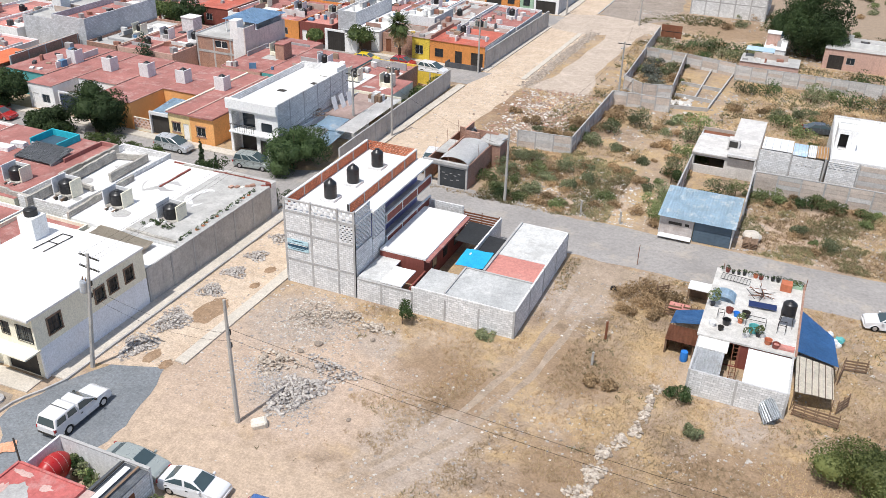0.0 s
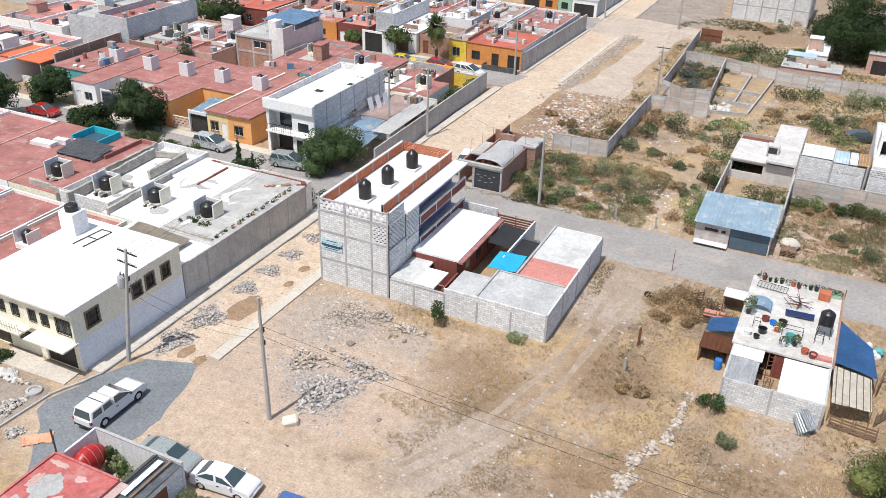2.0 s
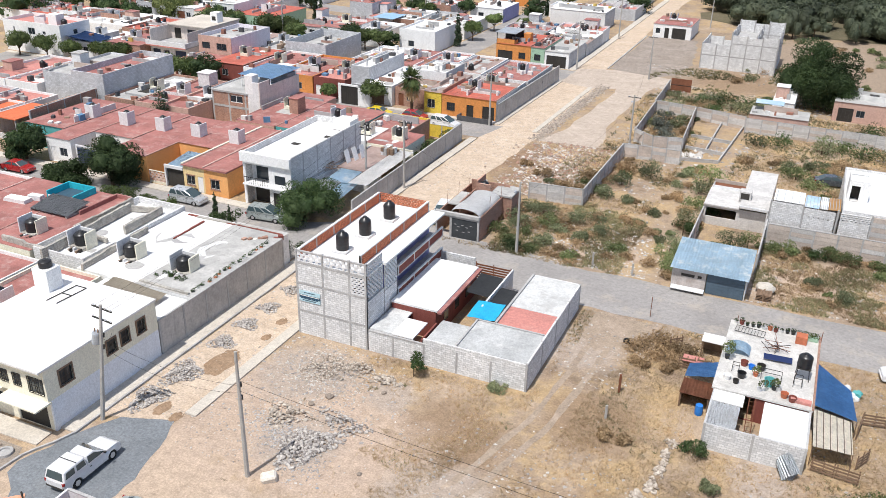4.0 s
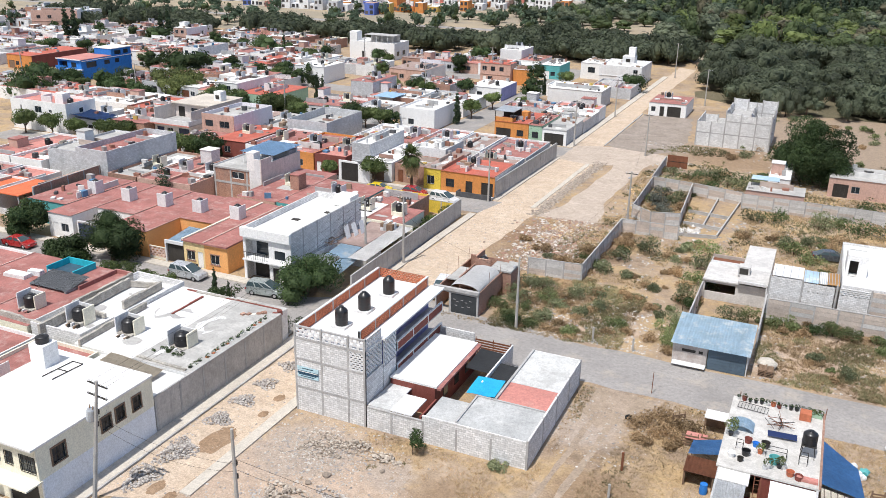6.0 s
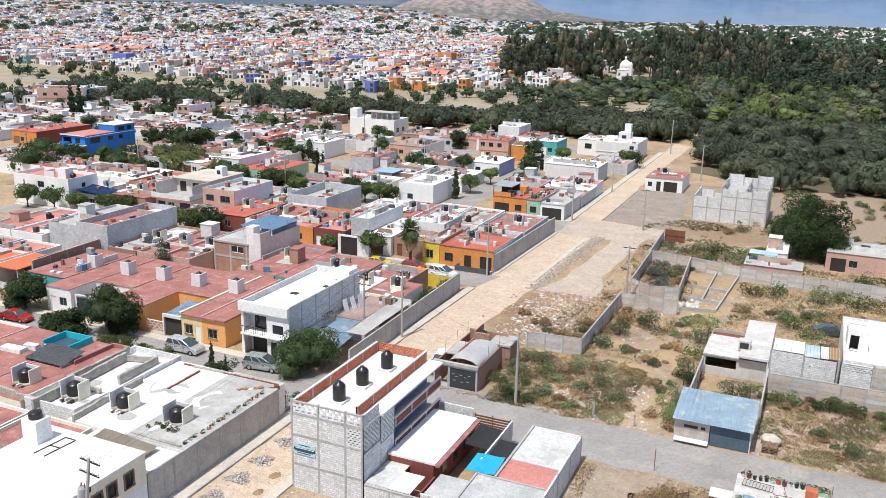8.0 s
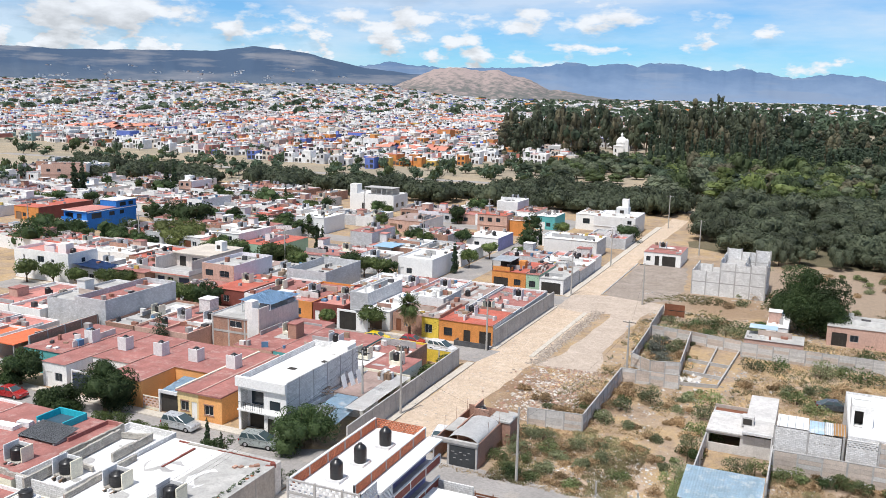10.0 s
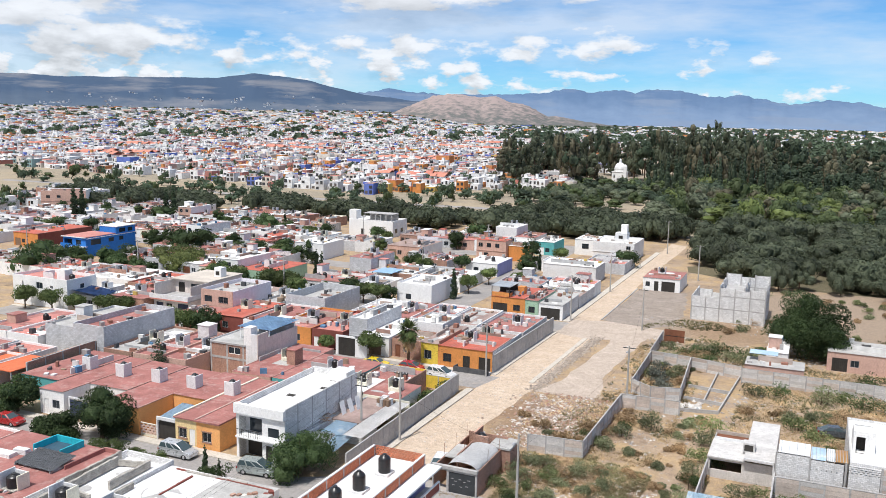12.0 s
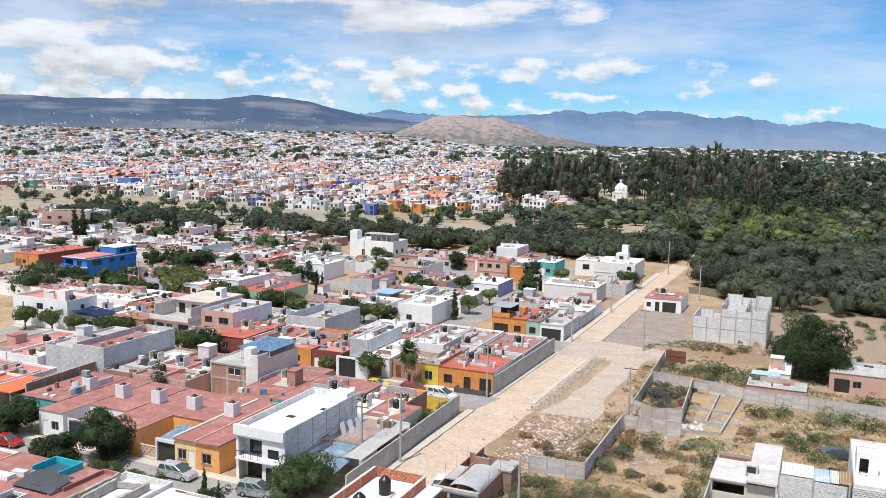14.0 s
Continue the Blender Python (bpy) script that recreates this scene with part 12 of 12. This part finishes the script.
pebbles("rubble", x, y, 0.2, STONE, "pale stones and rubble on waste ground", 4)
x, y = g.normal(-30.5, 2.8, 4200), g.uniform(96, 118, 4200)
pebbles("rubble", x, y, 0.2, RUBBLEB, "heaped rubble inside a walled lot", 5)
x, y = g.uniform(-29.5, -12.5, 900), 79.6 + g.exponential(1.1, 900)
pebbles("litter", x, y, 0.09, DEBRIS, "white scraps and broken stones along the road edge", 31)
x, y = g.normal(-17, 4.5, 700), g.normal(87, 4.0, 700)
ok = (y > 79.6) & (x < -11)
pebbles("litter", x[ok], y[ok], 0.13, DEBRIS, "white scraps and broken stones among weeds", 32)
f = g.random(3200)
RIDGE = palette("brown gravel", [(0.4, (0.33, 0.275, 0.225)), (0.35, (0.42, 0.36, 0.30)), (0.25, (0.25, 0.205, 0.17))], 0.9, "island", 0.2, 5.0)
pebbles("gravel_ridge", -37.0 + 1.3 * f + g.normal(size=3200) * 0.6, 118 + 35 * f + g.normal(size=3200) * 0.8, 0.16, RIDGE, "ridge of grey gravel beside the street", 6)
x, y = g.uniform(-45, -38.6, 1800), g.uniform(40, 130, 1800)
pebbles("gravel", x, y, 0.09, STONE, "small stones on the sandy street", 7)

x, y = g.normal(-14.9, 0.9, 90), g.normal(121.2, 0.7, 90)
pebbles("litter", x, y, 0.3, DEBRIS, "heap of pale sacks and scraps beside foundation walls", 24)

STONES = []
for k in range(5):
    bm = bmesh.new()
    bmesh.ops.create_icosphere(bm, subdivisions=1, radius=1.0)
    for v in bm.verts:
        v.co *= 1 + 0.45 * noise.noise(v.co * 1.3 + Vector((k * 7, 0, 0)))
        v.co.z *= 0.7
    STONES.append(bm)


def stone_meshes(mat):
    return [mesh_of("stone", b.copy(), mat) for b in STONES]


def heap(x, y, rx, ry, n, top, meshes, label, size=0.2, seed=0, name="stone_heap", turn=0.0):
    """Loose stones, too small to be picked apart, in one mesh."""
    r = np.random.default_rng(seed + 900)
    n = int(n * 1.5)
    a, q = r.uniform(0, 6.28, n), np.sqrt(r.random(n))
    q = q * (0.85 + 0.25 * np.sin(3 * a + seed))
    s = size * r.uniform(0.5, 1.3, n)
    c = np.stack([np.cos(a) * q * rx, np.sin(a) * q * ry, top * np.maximum(1 - q, 0) * r.uniform(0.3, 1.0, n) + s * 0.3], 1)
    v = ICO_V[None] * (1 + 0.22 * r.normal(size=(n, len(ICO_V), 1)))
    v = v * (s[:, None] * np.stack([r.uniform(0.8, 1.3, n), r.uniform(0.7, 1.2, n), r.uniform(0.5, 0.9, n)], 1))[:, None, :]
    f = ICO_F[None] + len(ICO_V) * np.arange(n)[:, None, None]
    ob = part(name, quick_mesh(name, (v + c[:, None, :]).reshape(-1, 3), f.reshape(-1, 3), meshes[0].materials[0]), None, at=pose(x, y, 0, 0, 0, turn))
    tagged(ob, label, "stones", kind="stuff")


GM, PM = stone_meshes(GREYSTONE), stone_meshes(PALESTONE)
for i, (x, y, rx, ry, n) in enumerate(((-43.3, 41.8, 1.35, 1.8, 220), (-43.2, 45.7, 1.45, 2.0, 240), (-43.2, 51.0, 1.25, 1.15, 120), (-43.2, 54.5, 1.2, 1.05, 110), (-43.1, 57.9, 1.15, 1.05, 100), (-43.1, 61.8, 1.15, 1.05, 100))):
    heap(x, y, rx * 1.1, ry * 1.1, int(n * 1.5), 0.28, GM, "heap of grey quarry stones on the dirt street", 0.10, i)
heap(-51.3, 32.7, 1.6, 0.6, 110, 0.3, stone_meshes(surface("white rubble", (0.66, 0.64, 0.61), 0.9)), "white building rubble on loose earth", 0.16, 41)
heap(-48.0, 30.2, 0.8, 1.4, 120, 0.25, GM, "grey stones on loose earth by a kerb", 0.12, 42)
heap(-45.5, 28.4, 0.8, 0.7, 80, 0.25, GM, "grey stones on loose earth by a kerb", 0.12, 43)
heap(-49.6, 32.6, 0.8, 0.3, 40, 0.2, PM, "grey stones on loose earth by a kerb", 0.13, 44)
heap(-29.0, 42.0, 2.1, 2.9, 520, 0.35, GM, "grey stones dumped on the field by a pole", 0.12, 11, turn=-25)
heap(-28.0, 45.6, 2.8, 1.2, 130, 0.3, GM, "grey stones strewn over the field", 0.11, 12, turn=-15)
heap(-32.4, 44.6, 2.2, 1.6, 90, 0.3, PM, "pale broken stones on bare earth", 0.15, 13)
heap(-32.6, 51.4, 3.2, 2.2, 260, 0.25, PM, "pale broken stones strewn by a block wall", 0.085, 14)
heap(-30.4, 52.6, 1.8, 1.0, 120, 0.45, PM, "pale earth and stones heaped by a block wall", 0.09, 16)
heap(-27.6, 52.0, 1.6, 0.8, 60, 0.2, PM, "pale broken stones heaped by a block wall", 0.15, 15)
# dry stone line along the field
for i, (x, y, rx, ry, n) in enumerate(((-7.3, 40.8, 0.95, 1.2, 110), (-6.9, 43.1, 0.8, 1.2, 90), (-6.8, 45.3, 0.6, 1.1, 60), (-6.0, 47.0, 0.55, 1.0, 50), (-5.3, 48.6, 0.5, 1.0, 50), (-5.0, 50.6, 0.42, 1.1, 45), (-5.05, 52.5, 0.35, 0.9, 26), (-4.8, 54.0, 0.6, 0.6, 20))):
    heap(x, y, rx, ry, n, 0.14, PM, "tumbled dry stone line across the field", 0.135, 30 + i, "stone_line")
b = thing("boulder", pose(-29.3, 37.9, 0), "pale squarish boulder by a pole", "boulder")
part("stone", bevelled(-0.55, 0.55, -0.38, 0.4, -0.25, 0.4, 0.12, 1), surface("pale cut stone", (0.70, 0.64, 0.55), 0.9, 0.2, 1.5, 0.3, (0.5, 0.42, 0.34)), b, at=pose(0, 0, 0.15, 12, -9, 35))
for x, y, s in ((-30.6, 48.0, 0.45), (-31.4, 46.6, 0.35), (-27.0, 50.4, 0.3), (-24.0, 41.0, 0.25)):
    b = thing("boulder", pose(x, y, 0), "weathered brown boulder on dry ground", "boulder")
    part("stone", PM[2], None, b, at=Matrix.LocRotScale((0, 0, s * 0.3), Euler((0.2, 0.1, x)), (s, s * 0.8, s * 0.7)))
# damp earth heaps on the street, stakes
for x, y, rx, ry in ((-41.3, 48.4, 1.7, 2.9), (-41.4, 41.2, 0.8, 1.3), (-40.6, 56.3, 0.7, 0.9), (-40.3, 53.4, 0.6, 0.8), (-39.8, 40.8, 0.6, 0.9)):
    bm = bmesh.new()
    bmesh.ops.create_grid(bm, x_segments=12, y_segments=12, size=1)
    for v in bm.verts:
        q = min(1, v.co.length)
        v.co.z = 0.03 + 0.12 * (1 - q) ** 1.2 + 0.03 * noise.noise(v.co * 4 + Vector((x, 0, 0))) - 0.04 * q
        v.co.x *= rx * 0.9
        v.co.y *= ry * 0.9
    ob = part("damp_earth", bm, DAMP, at=pose(x, y, 0.0), smooth=True)
    tagged(ob, "low spread of damp brown earth on the street", "earth", kind="stuff")
for x, y, h, m, lab in ((-18.1, 80.4, 1.5, POLEC, "short concrete fence post"), (-13.8, 79.9, 1.4, POLEC, "short concrete fence post"), (-10.0, 58.8, 1.7, RUST, "rusty iron stake in the ground"), (-10.1, 54.9, 1.2, POLEC, "short pale post in the field"), (-10.3, 72.1, 2.2, RUST, "thin iron rod beside the road"), (-2.6, 71.6, 2.4, RUST, "thin iron rod beside the road"), (4.4, 71.8, 2.4, RUST, "thin iron rod beside the road")):
    p = thing("stake", pose(x, y, 0), lab + " standing upright", "stake", "stakes")
    w = 0.03 if "rod" in lab else 0.09
    part("shaft", boxes((-w, w, -w, w, -0.1, h)), m, p)
for x, y, r in ((-11.2, 66.8, 0.35), (-1.0, 69.0, 0.0)):
    if r:
        p = thing("tyre", pose(x, y, 0), "old black tyre lying on dry earth", "tyre")
        part("ring", lathe(bmesh.new(), [(r * 0.6, 0.02), (r, 0.0), (r * 1.05, 0.1), (r, 0.22), (r * 0.6, 0.2), (r * 0.55, 0.1), (r * 0.6, 0.02)], 16), RUBBER, p)
# brush heaps
for x, y, r in ((-9.8, 66.4, 1.8), (-8.2, 67.6, 1.6), (-6.4, 67.0, 1.7), (-8.0, 65.6, 1.3), (-9.4, 63.6, 1.1), (-7.0, 64.0, 1.0), (-9.4, 52.6, 0.8), (-8.2, 52.5, 0.6)):
    shrub(x, y, 0.7, r, "dry", 900, 0.09, "heap of dead brown brushwood", 1)


# ---- odds and ends on the flat roofs of the town ----
CLUTTER = palette("roof clutter", [(0.24, (0.70, 0.69, 0.67)), (0.22, (0.36, 0.35, 0.34)), (0.20, (0.07, 0.07, 0.075)), (0.14, (0.30, 0.14, 0.10)), (0.12, (0.34, 0.25, 0.18)), (0.05, (0.10, 0.22, 0.36)), (0.03, (0.50, 0.36, 0.10))], 0.85, "island", 0.25, 1.0)
LOWWALL = palette("low roof walls", [(0.4, (0.40, 0.40, 0.40)), (0.25, (0.66, 0.65, 0.63)), (0.2, (0.33, 0.20, 0.16)), (0.15, (0.46, 0.37, 0.32))], 0.9, "island", 0.25, 1.0)
rng = random.Random(77)
pos, size, turn, wpos, wsize, wturn = [], [], [], [], [], []
for at, w, d, rz in ROOF_TOPS:
    a = at.to_euler().z
    for i in range(rng.randrange(5, 12)):
        p = at @ Vector((rng.uniform(0.6, w - 0.6), rng.uniform(0.6, d - 0.6), rz))
        pos.append(tuple(p))
        size.append((rng.uniform(0.25, 1.1), rng.uniform(0.25, 0.9), rng.uniform(0.12, 0.9)))
        turn.append(a + rng.choice((0.0, 0.0, rng.uniform(-0.6, 0.6))))
    for i in range(rng.randrange(1, 4)):
        long = rng.uniform(0.35, 0.95)
        if rng.random() < 0.6:
            p, s = Vector((w / 2, rng.uniform(d * 0.15, d * 0.9), rz)), (w * 0.9 * long, 0.15)
        else:
            p, s = Vector((rng.uniform(0.3, w - 0.3), d / 2, rz)), (0.15, d * 0.7 * long)
        wpos.append(tuple(at @ p))
        wsize.append((*s, rng.uniform(0.3, 1.0)))
        wturn.append(a)
tagged(part("roof_clutter", many_boxes("roof_clutter", pos, size, np.array(turn), CLUTTER), None), "pots, boxes, boards and drums left on flat roofs", "roof clutter", kind="stuff")
tagged(part("roof_walls", many_boxes("roof_walls", wpos, wsize, np.array(wturn), LOWWALL), None), "low unfinished block walls on flat roofs", "low walls", kind="stuff")
